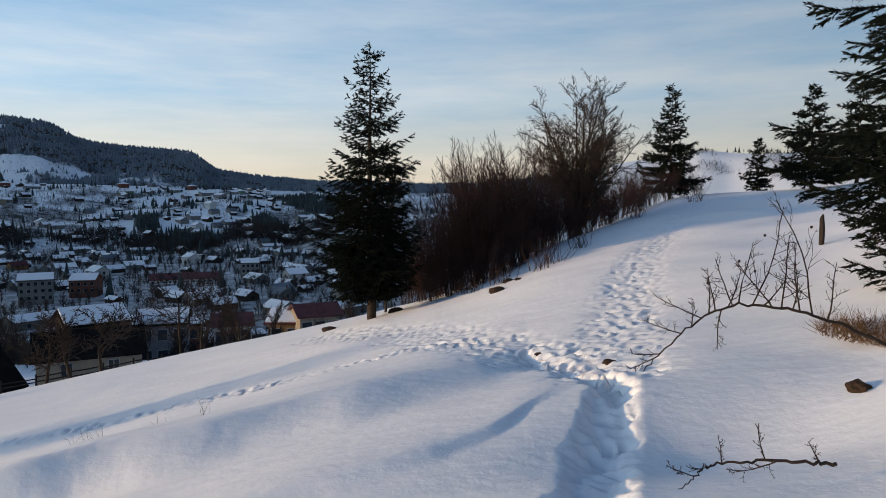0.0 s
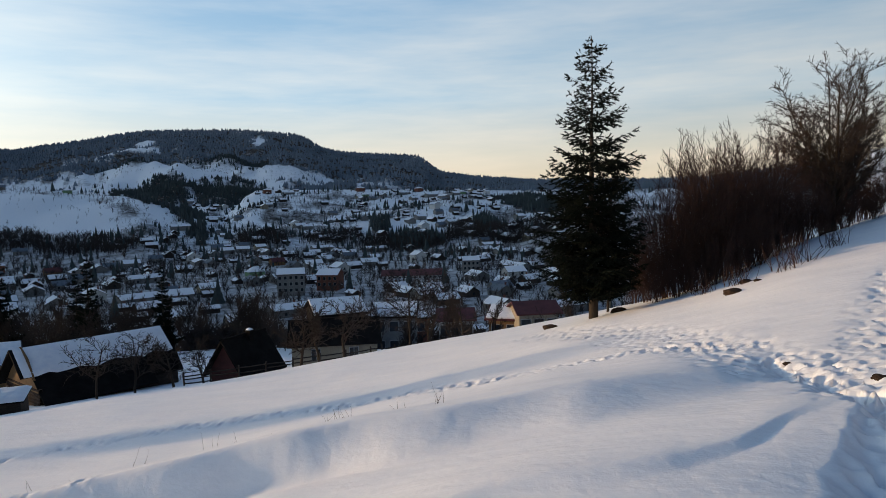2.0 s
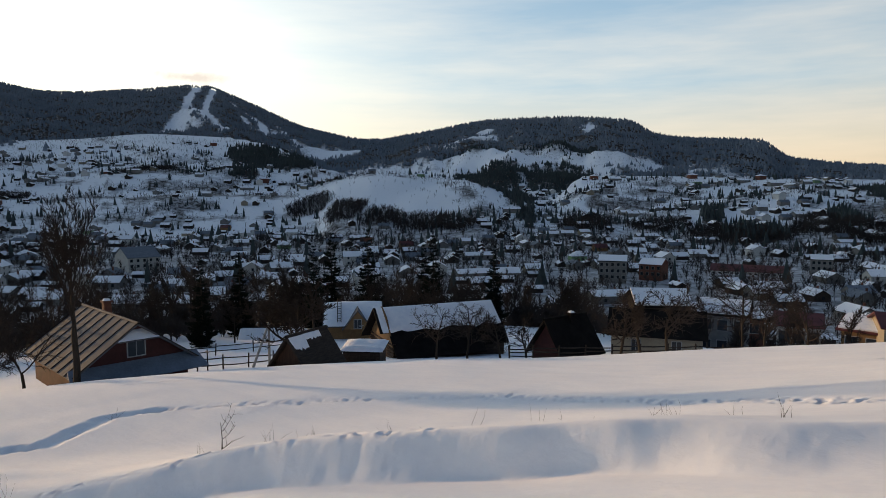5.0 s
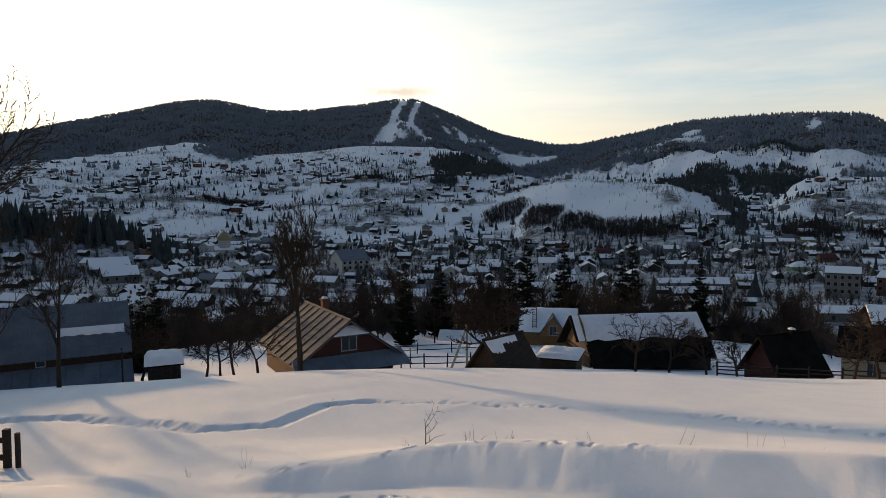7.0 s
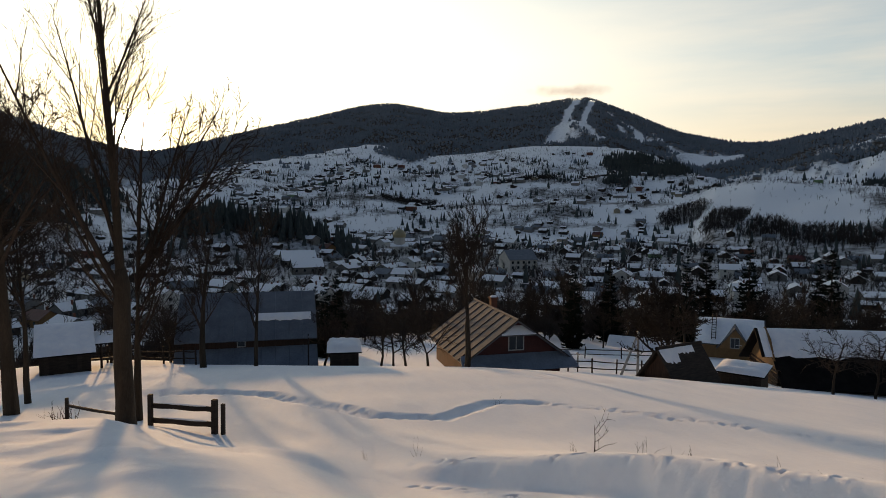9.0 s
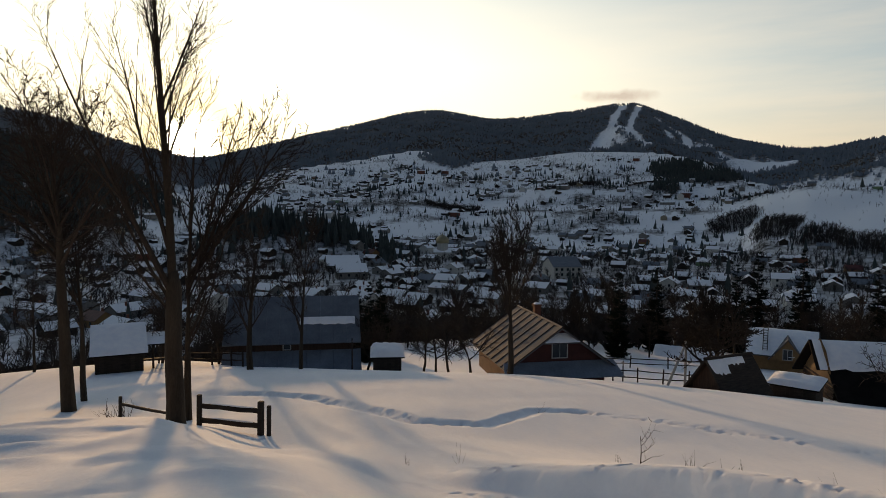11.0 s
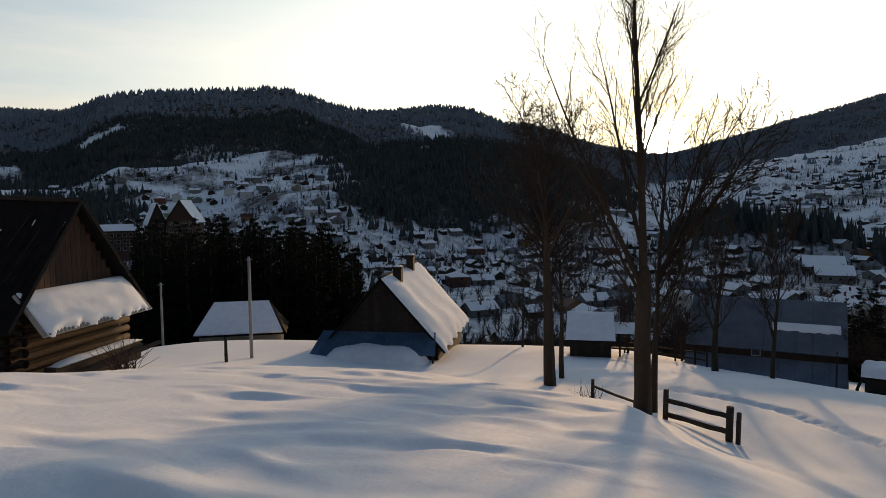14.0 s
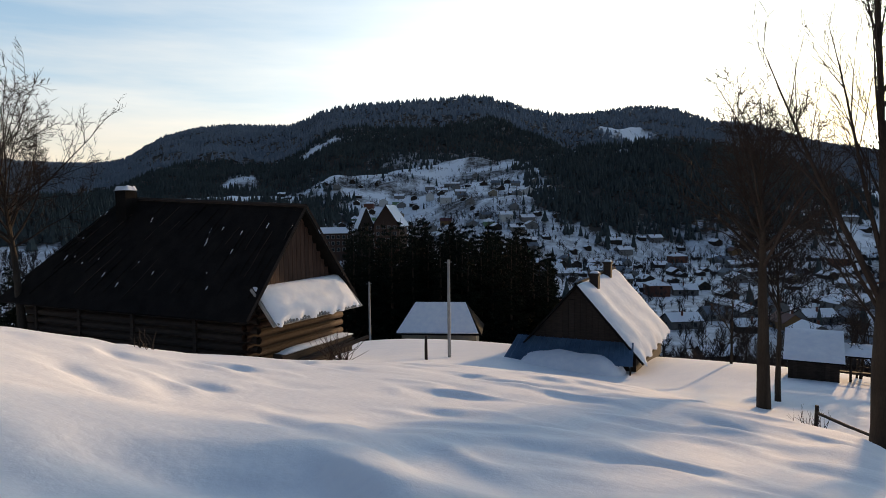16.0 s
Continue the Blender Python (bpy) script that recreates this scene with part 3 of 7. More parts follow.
def bare_wood(x, y):
    """Share of the ground under leafless wood, with ragged edges."""
    k = inside(bearing_of(x, y), np.hypot(x, y), BROADLEAF)
    return np.clip(2.2 * (k - 0.12) + (k > 0) * (0.55 * fbm(x, y, 55.0, 4, 2.0) + 0.1), 0, 1)


def build_ground():
    rings = [0.0, 0.5, 1.0, 1.5, 2.0, 2.5]
    while rings[-1] < 4900:
        d = rings[-1]
        rings.append(d * (1.006 if d < 30 else 1.018 if d < 120 else 1.03))
    rings = np.array(rings)
    turns = np.concatenate([np.arange(-46, 50, 0.20), np.arange(50, 182, 0.28), np.arange(182, 314, 3.0)])
    B, D = np.meshgrid(np.radians(turns), rings, indexing="ij")
    X, Y = -D * np.sin(B), D * np.cos(B)
    Z = ground(X.ravel(), Y.ravel())
    w = wooded(X.ravel(), Y.ravel())
    nb, nd = len(turns), len(rings)
    i, j = np.meshgrid(np.arange(nb), np.arange(nd - 1), indexing="ij")
    i2 = (i + 1) % nb
    quads = np.stack([i * nd + j, i2 * nd + j, i2 * nd + j + 1, i * nd + j + 1], -1).reshape(-1, 4)[:, ::-1]
    verts = np.stack([X.ravel(), Y.ravel(), Z], 1)
    far_ = D.ravel()
    town = np.clip((far_ - 110) / 80, 0, 1) * np.clip((760 - far_) / 120, 0, 1) * np.where(bearing_of(X.ravel(), Y.ravel()) > 103, 0.40, 0.58) * (bearing_of(X.ravel(), Y.ravel()) > -6)
    slopes = np.clip((far_ - 560) / 100, 0, 1) * np.maximum(banded(X.ravel(), Y.ravel()) * 0.8, 0.7 * hedged(X.ravel(), Y.ravel()))
    town = np.maximum(np.maximum(town, slopes), 0.55 * bare_wood(X.ravel(), Y.ravel()))
    ob = new("ground", mesh_np("ground", verts, quads, SNOW_GROUND, True, np.clip(np.maximum(w * np.where(far_ > 1200, 0.85, 1.0), town), 0, 1)))
    tagged(ob, "snow-covered hillside, valley floor and wooded hills with trodden footpaths", "ground", kind="structure")


build_ground()

# ---- woods far off ----


def thing(name, place=(0, 0, 0), turn=0.0):
    ob = new(name)
    ob.matrix_basis = pose(*place, 0, 0, turn)
    return ob


def part(name, mesh, mat, parent, label=""):
    """Links a bmesh or a mesh as one object under a thing or a part."""
    if isinstance(mesh, bmesh.types.BMesh):
        me = bpy.data.meshes.new(name)
        mesh.to_mesh(me)
        mesh.free()
        mesh = me
    if mat and not mesh.materials:
        mesh.materials.append(mat)
    ob = new(name, mesh)
    ob.parent = parent
    if label:
        ob["label"] = label
    return ob


def scatter(count, b_range, d_range, seed, keep):
    rng = np.random.default_rng(seed)
    b = rng.uniform(*b_range, count)
    d = np.sqrt(rng.uniform(d_range[0] ** 2, d_range[1] ** 2, count))
    x, y = -d * np.sin(np.radians(b)), d * np.cos(np.radians(b))
    ok = rng.uniform(0, 1, count) < keep(x, y, b, d)
    return x[ok], y[ok], rng


def fir_template(sides, tiers, rng):
    verts, tris = [], []
    for k in range(tiers):
        z0, z1, r = 0.06 + 0.30 * k, 0.52 + 0.48 * (k + 1) / tiers, 0.20 * (1 - k / (tiers + 0.4))
        z1 = min(z1, 1.0)
        n = len(verts)
        for s in range(sides):
            a = 6.283 * s / sides + k
            q = r * rng.uniform(0.75, 1.25)
            verts.append((q * math.cos(a), q * math.sin(a), z0 + rng.uniform(-0.05, 0.05)))
        verts.append((0, 0, z1))
        tris += [(n + s, n + (s + 1) % sides, n + sides) for s in range(sides)]
    return np.array(verts), np.array(tris)


def bare_template(rng, twigs=26):
    """A far leafless tree: a stem and slender upright limbs as thin blades."""
    verts, tris = [], []

    def blade(p, q, w):
        n = len(verts)
        side = np.cross(q - p, rng.normal(size=3))
        side = side / (np.linalg.norm(side) + 1e-9) * w
        verts.extend([p - side, p + side, q])
        tris.append((n, n + 1, n + 2))

    blade(np.zeros(3), np.array([0, 0, 0.8]), 0.025)
    for _ in range(twigs):
        h = rng.uniform(0.15, 0.6)
        a = rng.uniform(0, 6.283)
        out = rng.uniform(0.12, 0.34)
        p = np.array([0, 0, h])
        q = p + np.array([out * math.cos(a), out * math.sin(a), rng.uniform(0.15, 0.4)])
        blade(p, q, 0.022)
        for _ in range(2):
            m = p + (q - p) * rng.uniform(0.3, 0.9)
            blade(m, m + rng.normal(size=3) * 0.08 + np.array([0, 0, 0.10]), 0.014)
    return np.array(verts), np.array(tris)


def stamped(name, x, y, heights, widths, templates, mat, label, category, rng, sink=0.3):
    """Many copies of small templates joined into one mesh."""
    z = broad(x, y) - sink
    turn = rng.uniform(0, 6.283, len(x))
    pick = rng.integers(0, len(templates), len(x))
    V, F, base = [], [], 0
    for k, (tv, tf) in enumerate(templates):
        s = pick == k
        n = int(s.sum())
        if not n:
            continue
        c, sn = np.cos(turn[s])[:, None], np.sin(turn[s])[:, None]
        w, h = widths[s][:, None], heights[s][:, None]
        vx = x[s][:, None] + w * (tv[:, 0] * c - tv[:, 1] * sn)
        vy = y[s][:, None] + w * (tv[:, 0] * sn + tv[:, 1] * c)
        vz = z[s][:, None] + h * tv[:, 2]
        V.append(np.stack([vx, vy, vz], -1).reshape(-1, 3))
        F.append((tf[None] + (np.arange(n) * len(tv))[:, None, None]).reshape(-1, 3) + base)
        base += n * len(tv)
    ob = new(name, mesh_np(name, np.concatenate(V), np.concatenate(F), mat))
    return tagged(ob, label, category, kind="stuff")


_r = np.random.default_rng(5)
FIRS = [fir_template(4, 2, _r) for _ in range(6)]
FIRS_FAR = [fir_template(5, 1, _r) for _ in range(6)]
BARES = [bare_template(_r, 14) for _ in range(8)]
BARES_FAR = [bare_template(_r, 6) for _ in range(8)]

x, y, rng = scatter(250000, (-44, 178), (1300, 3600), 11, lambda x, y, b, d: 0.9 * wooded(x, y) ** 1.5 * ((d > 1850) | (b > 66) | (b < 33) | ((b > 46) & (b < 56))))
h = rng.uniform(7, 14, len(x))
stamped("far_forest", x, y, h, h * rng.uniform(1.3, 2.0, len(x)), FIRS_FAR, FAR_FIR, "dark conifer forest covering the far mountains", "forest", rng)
x, y, rng = scatter(260000, (-44, 178), (420, 1850), 12, lambda x, y, b, d: wooded(x, y) ** 1.5 * ((d < 1300) | ((b > 33) & (b < 46)) | ((b > 56) & (b < 66))))
h = rng.uniform(5, 13, len(x)) * np.where(bearing_of(x, y) < -8, 0.4, 1.0)
stamped("hill_forest", x, y, h, h * rng.uniform(0.9, 1.4, len(x)), FIRS, DARK_FIR, "dark spruce woods on the lower hills", "forest", rng)
x, y, rng = scatter(420000, (-44, 178), (560, 1900), 13, lambda x, y, b, d: np.clip(0.035 + 1.0 * banded(x, y) + 1.2 * hedged(x, y), 0, 1) * (wooded(x, y) < 0.5) * np.where(d > 1100, 0.5, 0.6))
h = rng.uniform(2.5, 8, len(x)) * np.where(bearing_of(x, y) < -8, 0.4, 1.0)
stamped("hill_scrub", x, y, h, h * rng.uniform(0.7, 1.3, len(x)), BARES_FAR, FAR_BARE, "leafless scrub and orchard trees on the snowy slopes", "bushes", rng)
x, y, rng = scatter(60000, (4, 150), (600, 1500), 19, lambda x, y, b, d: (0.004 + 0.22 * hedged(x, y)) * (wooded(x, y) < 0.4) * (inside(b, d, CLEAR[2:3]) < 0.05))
h = rng.uniform(5, 12, len(x))
stamped("slope_firs", x, y, h, h * rng.uniform(0.8, 1.2, len(x)), FIRS, DARK_FIR, "single dark spruces dotted over the snowy slopes", "trees", rng)
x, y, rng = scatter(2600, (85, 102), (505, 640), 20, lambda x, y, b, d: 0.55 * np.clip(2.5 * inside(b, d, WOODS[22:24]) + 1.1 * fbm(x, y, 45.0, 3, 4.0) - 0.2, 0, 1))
h = rng.uniform(7, 22, len(x))
stamped("knoll_firs", x, y, h, h * rng.uniform(0.7, 1.0, len(x)), FIRS, DARK_FIR, "dense dark spruces on the knoll beyond the town", "forest", rng)
x, y, rng = scatter(22000, (0, 178), (95, 640), 14, lambda x, y, b, d: np.clip(0.35 + 0.6 * (fbm(x, y, 90.0, 4, 1.0) > 0.1), 0, 1) * np.clip((d - 70) / 60, 0, 1))
h = rng.uniform(3, 9, len(x))
stamped("town_trees", x, y, h, h * rng.uniform(0.6, 1.1, len(x)), BARES, FAR_BARE, "bare garden trees among the town houses", "trees", rng)
x, y, rng = scatter(600, (0, 178), (110, 640), 15, lambda x, y, b, d: np.clip(0.15 + 0.8 * (fbm(x, y, 130.0, 3, 9.0) > 0.45), 0, 1))
h = rng.uniform(6, 15, len(x))
stamped("town_firs", x, y, h, h * rng.uniform(0.8, 1.2, len(x)), FIRS, DARK_FIR, "dark spruces among the town houses", "trees", rng)

x, y, rng = scatter(260000, (8, 90), (560, 1200), 17, lambda x, y, b, d: 0.6 * bare_wood(x, y))
h = rng.uniform(5, 11, len(x))
stamped("leafless_wood", x, y, h, h * rng.uniform(0.8, 1.3, len(x)), BARES_FAR, FAR_BARE, "dark leafless wood on the foot of the hill", "forest", rng)
x, y, rng = scatter(26000, (-32, -12), (400, 556), 18, lambda x, y, b, d: np.clip(fbm(x, y, 70.0, 3, 3.0) * 1.5, 0, 1))
h = rng.uniform(0.8, 2.8, len(x))
stamped("hilltop_scrub", x, y, h, h * rng.uniform(0.8, 1.5, len(x)), BARES_FAR, FAR_BARE, "low scrub dotted over the sunlit far hill", "bushes", rng, 0.1)

# ---- trees, shrubs and twigs near by ----


class Mesh:
    """Collects corners and faces for one mesh."""

    def __init__(self):
        self.v, self.f = [], []

    def tube(self, points, radii, sides=5):
        """A tapered limb along points; the last ring closes in a tip."""
        base, n = len(self.v), len(points)
        for k, (p, r) in enumerate(zip(points, radii)):
            d = (points[min(k + 1, n - 1)] - points[max(k - 1, 0)])
            d = d.normalized() if d.length > 1e-9 else Vector((0, 0, 1))
            a = d.orthogonal().normalized() if abs(d.z) > 0.95 else d.cross(Vector((0, 0, 1))).normalized()
            c = d.cross(a)
            for s in range(sides):
                w = 6.2832 * s / sides
                self.v.append(p + a * (r * math.cos(w)) + c * (r * math.sin(w)))
        for k in range(n - 1):
            for s in range(sides):
                i, j = base + k * sides + s, base + k * sides + (s + 1) % sides
                self.f.append((i, j, j + sides, i + sides))
        self.f.append(tuple(base + (n - 1) * sides + s for s in range(sides)))

    def blade(self, p, q, side):
        i = len(self.v)
        self.v += [p - side, p + side, q]
        self.f.append((i, i + 1, i + 2))

    def box(self, lo, hi, m=None):
        i = len(self.v)
        for z in (lo[2], hi[2]):
            for x, y in ((lo[0], lo[1]), (hi[0], lo[1]), (hi[0], hi[1]), (lo[0], hi[1])):
                p = Vector((x, y, z))
                self.v.append(m @ p if m else p)
        self.f += [tuple(i + k for k in q) for q in ((3, 2, 1, 0), (4, 5, 6, 7), (0, 1, 5, 4), (1, 2, 6, 5), (2, 3, 7, 6), (3, 0, 4, 7))]

    def poly(self, *points):
        i = len(self.v)
        self.v += [Vector(p) for p in points]
        self.f.append(tuple(range(i, i + len(points))))

    def slab(self, corners, thick):
        """A flat plate from its upper corners, thick downwards along its normal."""
        c = [Vector(p) for p in corners]
        nrm = (c[1] - c[0]).cross(c[-1] - c[0]).normalized() * thick
        if nrm.z < 0:
            c.reverse()
            nrm = -nrm
        n, i = len(c), len(self.v)
        self.v += c + [p - nrm for p in c]
        self.f.append(tuple(i + k for k in range(n)))
        self.f.append(tuple(i + n + k for k in reversed(range(n))))
        for k in range(n):
            a, b = i + k, i + (k + 1) % n
            self.f.append((a, a + n, b + n, b))

    def make(self, name, mat, smooth=False):
        me = bpy.data.meshes.new(name)
        me.from_pydata([tuple(p) for p in self.v], [], self.f)
        if smooth:
            me.polygons.foreach_set("use_smooth", np.ones(len(me.polygons), bool))
        me.materials.append(mat)
        return me


def wander(p, d, length, rng, steps, bend, lift=0.0):
    """A limb's centre line, wandering and lifting towards the sky."""
    points = [p.copy()]
    d = d.normalized()
    for _ in range(steps):
        d = (d + Vector((rng.gauss(0, bend), rng.gauss(0, bend), rng.gauss(0, bend) + lift))).normalized()
        points.append(points[-1] + d * (length / steps))
    return points


def room(p, d, dome):
    """How far a twig at p can grow along d before it leaves the crown's oval (centre, half width, half height)."""
    cx, cy, cz, w, h = dome
    a = Vector(((p.x - cx) / w, (p.y - cy) / w, (p.z - cz) / h))
    b = Vector((d.x / w, d.y / w, d.z / h))
    k, m, n = b.dot(b), a.dot(b), a.dot(a) - 1
    q = m * m - k * n
    return (-m + math.sqrt(q)) / k if q > 0 else 0.0


def limb(out, p, d, length, radius, level, rng, style, sides):
    steps = max(3, 6 - level)
    pts = wander(p, d, length, rng, steps, style["bend"] * (0.6 + 0.35 * level), style["lift"])
    radii = [radius * (1 - style["taper"] * k / steps) for k in range(steps + 1)]
    out[min(level, 1)].tube(pts, radii, max(3, sides - level * 2))
    if level >= style["levels"]:
        return
    count = style["count"][level]
    for c in range(count):
        t = style["from"][level] + (1 - style["from"][level]) * (c + rng.random() * 0.8) / count
        k = min(int(t * steps), steps - 1)
        q = pts[k].lerp(pts[k + 1], t * steps - k)
        along = (pts[k + 1] - pts[k]).normalized()
        side = Vector((rng.gauss(0, 1), rng.gauss(0, 1), rng.gauss(0, 0.5)))
        side = (side - along * side.dot(along)).normalized()
        a = radians(style["angle"][level] * rng.uniform(*(style["open"] if "open" in style and level == 0 else (0.7, 1.3))))
        nd = along * math.cos(a) + side * math.sin(a)
        nl = length * style["ratio"][level] * rng.uniform(0.6, 1.15) * (1.15 - 0.55 * t)
        if "dome" in style:
            nl = min(nl, room(q, nd, style["dome"]) * rng.uniform(0.82, 1.04))
            if nl < 0.12:
                continue
        limb(out, q, nd, nl, max(radii[k] * style["thin"] * rng.uniform(0.7, 1.1), style["least"]), level + 1, rng, style, sides)


SPREADING = dict(stem=0.42, levels=4, count=(9, 8, 7, 5), ratio=(1.15, 0.60, 0.56, 0.5), angle=(40, 42, 42, 40), bend=0.10, lift=0.05, taper=0.72, thin=0.58, least=0.015)
SPREADING["from"] = (0.45, 0.2, 0.15, 0.1)
UPRIGHT = dict(levels=4, count=(12, 7, 5, 4), ratio=(0.50, 0.52, 0.58, 0.6), angle=(28, 28, 30, 32), bend=0.07, lift=0.08, taper=0.9, thin=0.52, least=0.014)
UPRIGHT["from"] = (0.28, 0.2, 0.15, 0.1)
ORCHARD = dict(levels=3, count=(8, 9, 7), ratio=(0.8, 0.6, 0.5), angle=(55, 50, 45), bend=0.16, lift=0.03, taper=0.7, thin=0.62, least=0.019)
ORCHARD["from"] = (0.35, 0.15, 0.1)
ROUND = dict(stem=0.3, open=(0.1, 1.5), levels=4, count=(30, 15, 9, 6), ratio=(3.2, 0.38, 0.48, 0.5), angle=(50, 40, 42, 42), bend=0.06, lift=0.03, taper=0.8, thin=0.5, least=0.012)
ROUND["from"] = (0.3, 0.15, 0.12, 0.1)
TALL_CROWN = dict(stem=0.64, open=(0.2, 1.35), levels=4, count=(30, 9, 5, 4), ratio=(0.78, 0.45, 0.5, 0.55), angle=(52, 40, 42, 42), bend=0.08, lift=0.05, taper=0.85, thin=0.46, least=0.014)
TALL_CROWN["from"] = (0.56, 0.15, 0.12, 0.1)
LEADER = dict(levels=4, count=(19, 12, 6, 4), ratio=(0.36, 0.42, 0.5, 0.55), angle=(27, 25, 28, 30), bend=0.035, lift=0.05, taper=0.92, thin=0.42, least=0.009)
LEADER["from"] = (0.15, 0.12, 0.12, 0.1)
VASE = dict(levels=4, count=(12, 8, 6, 4), ratio=(0.95, 0.5, 0.5, 0.55), angle=(26, 28, 32, 34), bend=0.05, lift=0.05, taper=0.75, thin=0.5, least=0.012)
VASE["from"] = (0.6, 0.15, 0.12, 0.1)
BUSHY = dict(levels=3, count=(6, 7, 5), ratio=(0.6, 0.5, 0.5), angle=(24, 28, 34), bend=0.07, lift=0.05, taper=0.75, thin=0.55, least=0.008)
BUSHY["from"] = (0.12, 0.1, 0.1)


def bare_tree(name, place, height, radius, style, seed, lean=(0, 0), label="leafless tree with dark bark standing in the snow", bark=None, twig=None, limbs=(), bole=None):
    rng = random.Random(seed)
    out = (Mesh(), Mesh())
    for z, way_, length, thick in limbs:
        limb(out, Vector((lean[0] * z, lean[1] * z, z)), Vector(way_), length, thick, 1, rng, {k: v for k, v in style.items() if k != "dome"}, 8)
    foot = -0.3
    if bole:
        # a stout lower trunk with a flared foot, from which the leader goes on thinner
        foot = bole[0]
        zs = (-0.4, 0.0, 0.25, 0.8, foot * 0.5, foot, foot + 0.5)
        rs = [bole[1] * k for k in (1.35, 1.2, 1.06, 1.0, 0.93, 0.84, 0.5)]
        out[0].tube([Vector((lean[0] * z + 0.04 * math.sin(z * 1.3), lean[1] * z + 0.03 * math.sin(z * 1.7), z)) for z in zs], rs, 12)
    limb(out, Vector((lean[0] * foot, lean[1] * foot, foot)), Vector((lean[0], lean[1], 1)), height * style.get("stem", 0.78), radius, 0, rng, style, 8)
    top = thing(name, place)
    part("trunk", out[0].make("trunk", bark or BARK, True), None, top)
    part("crown", out[1].make("crown", twig or TWIG), None, top, "thin bare branches")
    return tagged(top, label, "tree")


def spruce(name, place, height, spread, seed, clear=0.10, whorls=30, arms=7, fine=9, label="dark green spruce on the snowy slope", droop=0.35, blade=0.15, taper=1.02, rise=0.45, pace=0.93):
    """A spruce: trunk, drooping whorled boughs, and needles as fine blades along every shoot."""
    rng = random.Random(seed)
    trunk, boughs, needles = Mesh(), Mesh(), Mesh()
    n = 9
    trunk.tube([Vector((0.03 * math.sin(k), 0.03 * math.cos(k * 1.3), height * k / n - 0.2)) for k in range(n + 1)], [max(0.017 * height * (1 - k / n), 0.012) for k in range(n + 1)], 8)

    def shoot(p, q, w):
        """Needles round one shoot."""
        axis = q - p
        length = axis.length
        axis.normalize()
        a = axis.orthogonal().normalized()
        c = axis.cross(a)
        count = max(3, int(fine * length / 0.35))
        for i in range(count):
            t = (i + rng.random()) / count
            th = rng.uniform(0, 6.283)
            s = (a * math.cos(th) + c * math.sin(th))
            root = p + axis * (length * t)
            tip = root + (axis * 0.75 + s * 0.66) * (w * rng.uniform(0.7, 1.25))
            needles.blade(root, tip, axis.cross(s) * (w * 0.21))

    for k in range(whorls):
        t = clear + (0.972 - clear) * (k / whorls) ** pace
        z = height * t
        reach = spread * (1 - t) ** taper * min(1.0, 0.55 + (t - clear) * 4)
        for a in range(max(4, int(arms * (1.1 - 0.80 * t)))):
            th = 6.283 * (a + rng.random() * 0.8) / arms + k * 1.7
            r = (reach + 0.04) * rng.choice((0.5, 0.75, 0.95, 1.0, 1.2)) * rng.uniform(0.85, 1.1)
            out_ = Vector((math.cos(th), math.sin(th), 0))
            up = rise * t**1.5
            pts = [Vector((0, 0, z + rng.uniform(-0.15, 0.15)))]
            steps = 6
            for s in range(1, steps + 1):
                u = s / steps
                pts.append(pts[0] + out_ * (r * u) + Vector((0, 0, r * (up * u - droop * (u - 0.75 * u * u * u) * (1 - 0.7 * t)))) + Vector((rng.gauss(0, 0.02), rng.gauss(0, 0.02), 0)) * r)
            boughs.tube(pts, [max(0.012 * height / 9 * (1 - t) * (1 - 0.8 * s / steps), 0.004) for s in range(steps + 1)], 4)
            shoot(pts[-2], pts[-1], blade)
            side = out_.cross(Vector((0, 0, 1)))
            shoots = max(2, int(r / 0.24))
            for s in range(shoots):
                u = 0.18 + 0.80 * (s + rng.random() * 0.5) / shoots
                j = min(int(u * steps), steps - 1)
                q = pts[j].lerp(pts[j + 1], u * steps - j)
                for sign in (-1, 1):
                    ln = (0.09 + 0.44 * r * (1 - u) ** 0.8 * min(1, u * 3.0)) * rng.uniform(0.6, 1.15)
                    way_ = out_ * 0.72 + side * sign * 0.70 + Vector((0, 0, rng.uniform(-0.5, 0.05)))
                    e = q + way_.normalized() * ln
                    shoot(q, e, blade)
                    if ln > 0.42:
                        m = q.lerp(e, 0.55)
                        shoot(m, m + (out_ * 0.9 + side * sign * 0.15 + Vector((0, 0, -0.35))).normalized() * ln * 0.5, blade)
    top = thing(name, place)
    part("trunk", trunk.make("trunk", BARK, True), None, top)
    part("branchwork", boughs.make("branchwork", BARK), None, top, "thin bare boughs")
    part("foliage", needles.make("foliage", NEEDLE), None, top, "dark green needles")
    return tagged(top, label, "spruce")


spruce("spruce", spot(6.1, 25.5), 10.5, 2.35, 3, clear=0.10, whorls=50, arms=13, fine=22, blade=0.095, droop=0.34, taper=0.66, rise=0.85, pace=1.3, label="tall dark spruce alone at the edge of the snowfield")
spruce("spruce", spot(-41.2, 12.6, 0.9), 15.2, 3.0, 4, taper=0.62, clear=0.02, whorls=52, arms=15, fine=26, blade=0.085, label="large dark spruce with heavy boughs beside the path")
spruce("spruce", spot(-18.6, 46), 7.5, 2.4, 5, whorls=28, arms=8, fine=9, blade=0.19, taper=0.8, rise=0.7, label="dark spruce standing behind the thicket")
spruce("spruce", spot(-25.0, 52), 4.0, 1.5, 6, whorls=18, arms=8, fine=8, blade=0.2, rise=0.7, label="small young spruce on the crest of the hill")
spruce("spruce", spot(-28.6, 46), 6.4, 2.9, 7, whorls=24, arms=8, fine=8, blade=0.22, label="dark spruce on the crest of the hill")
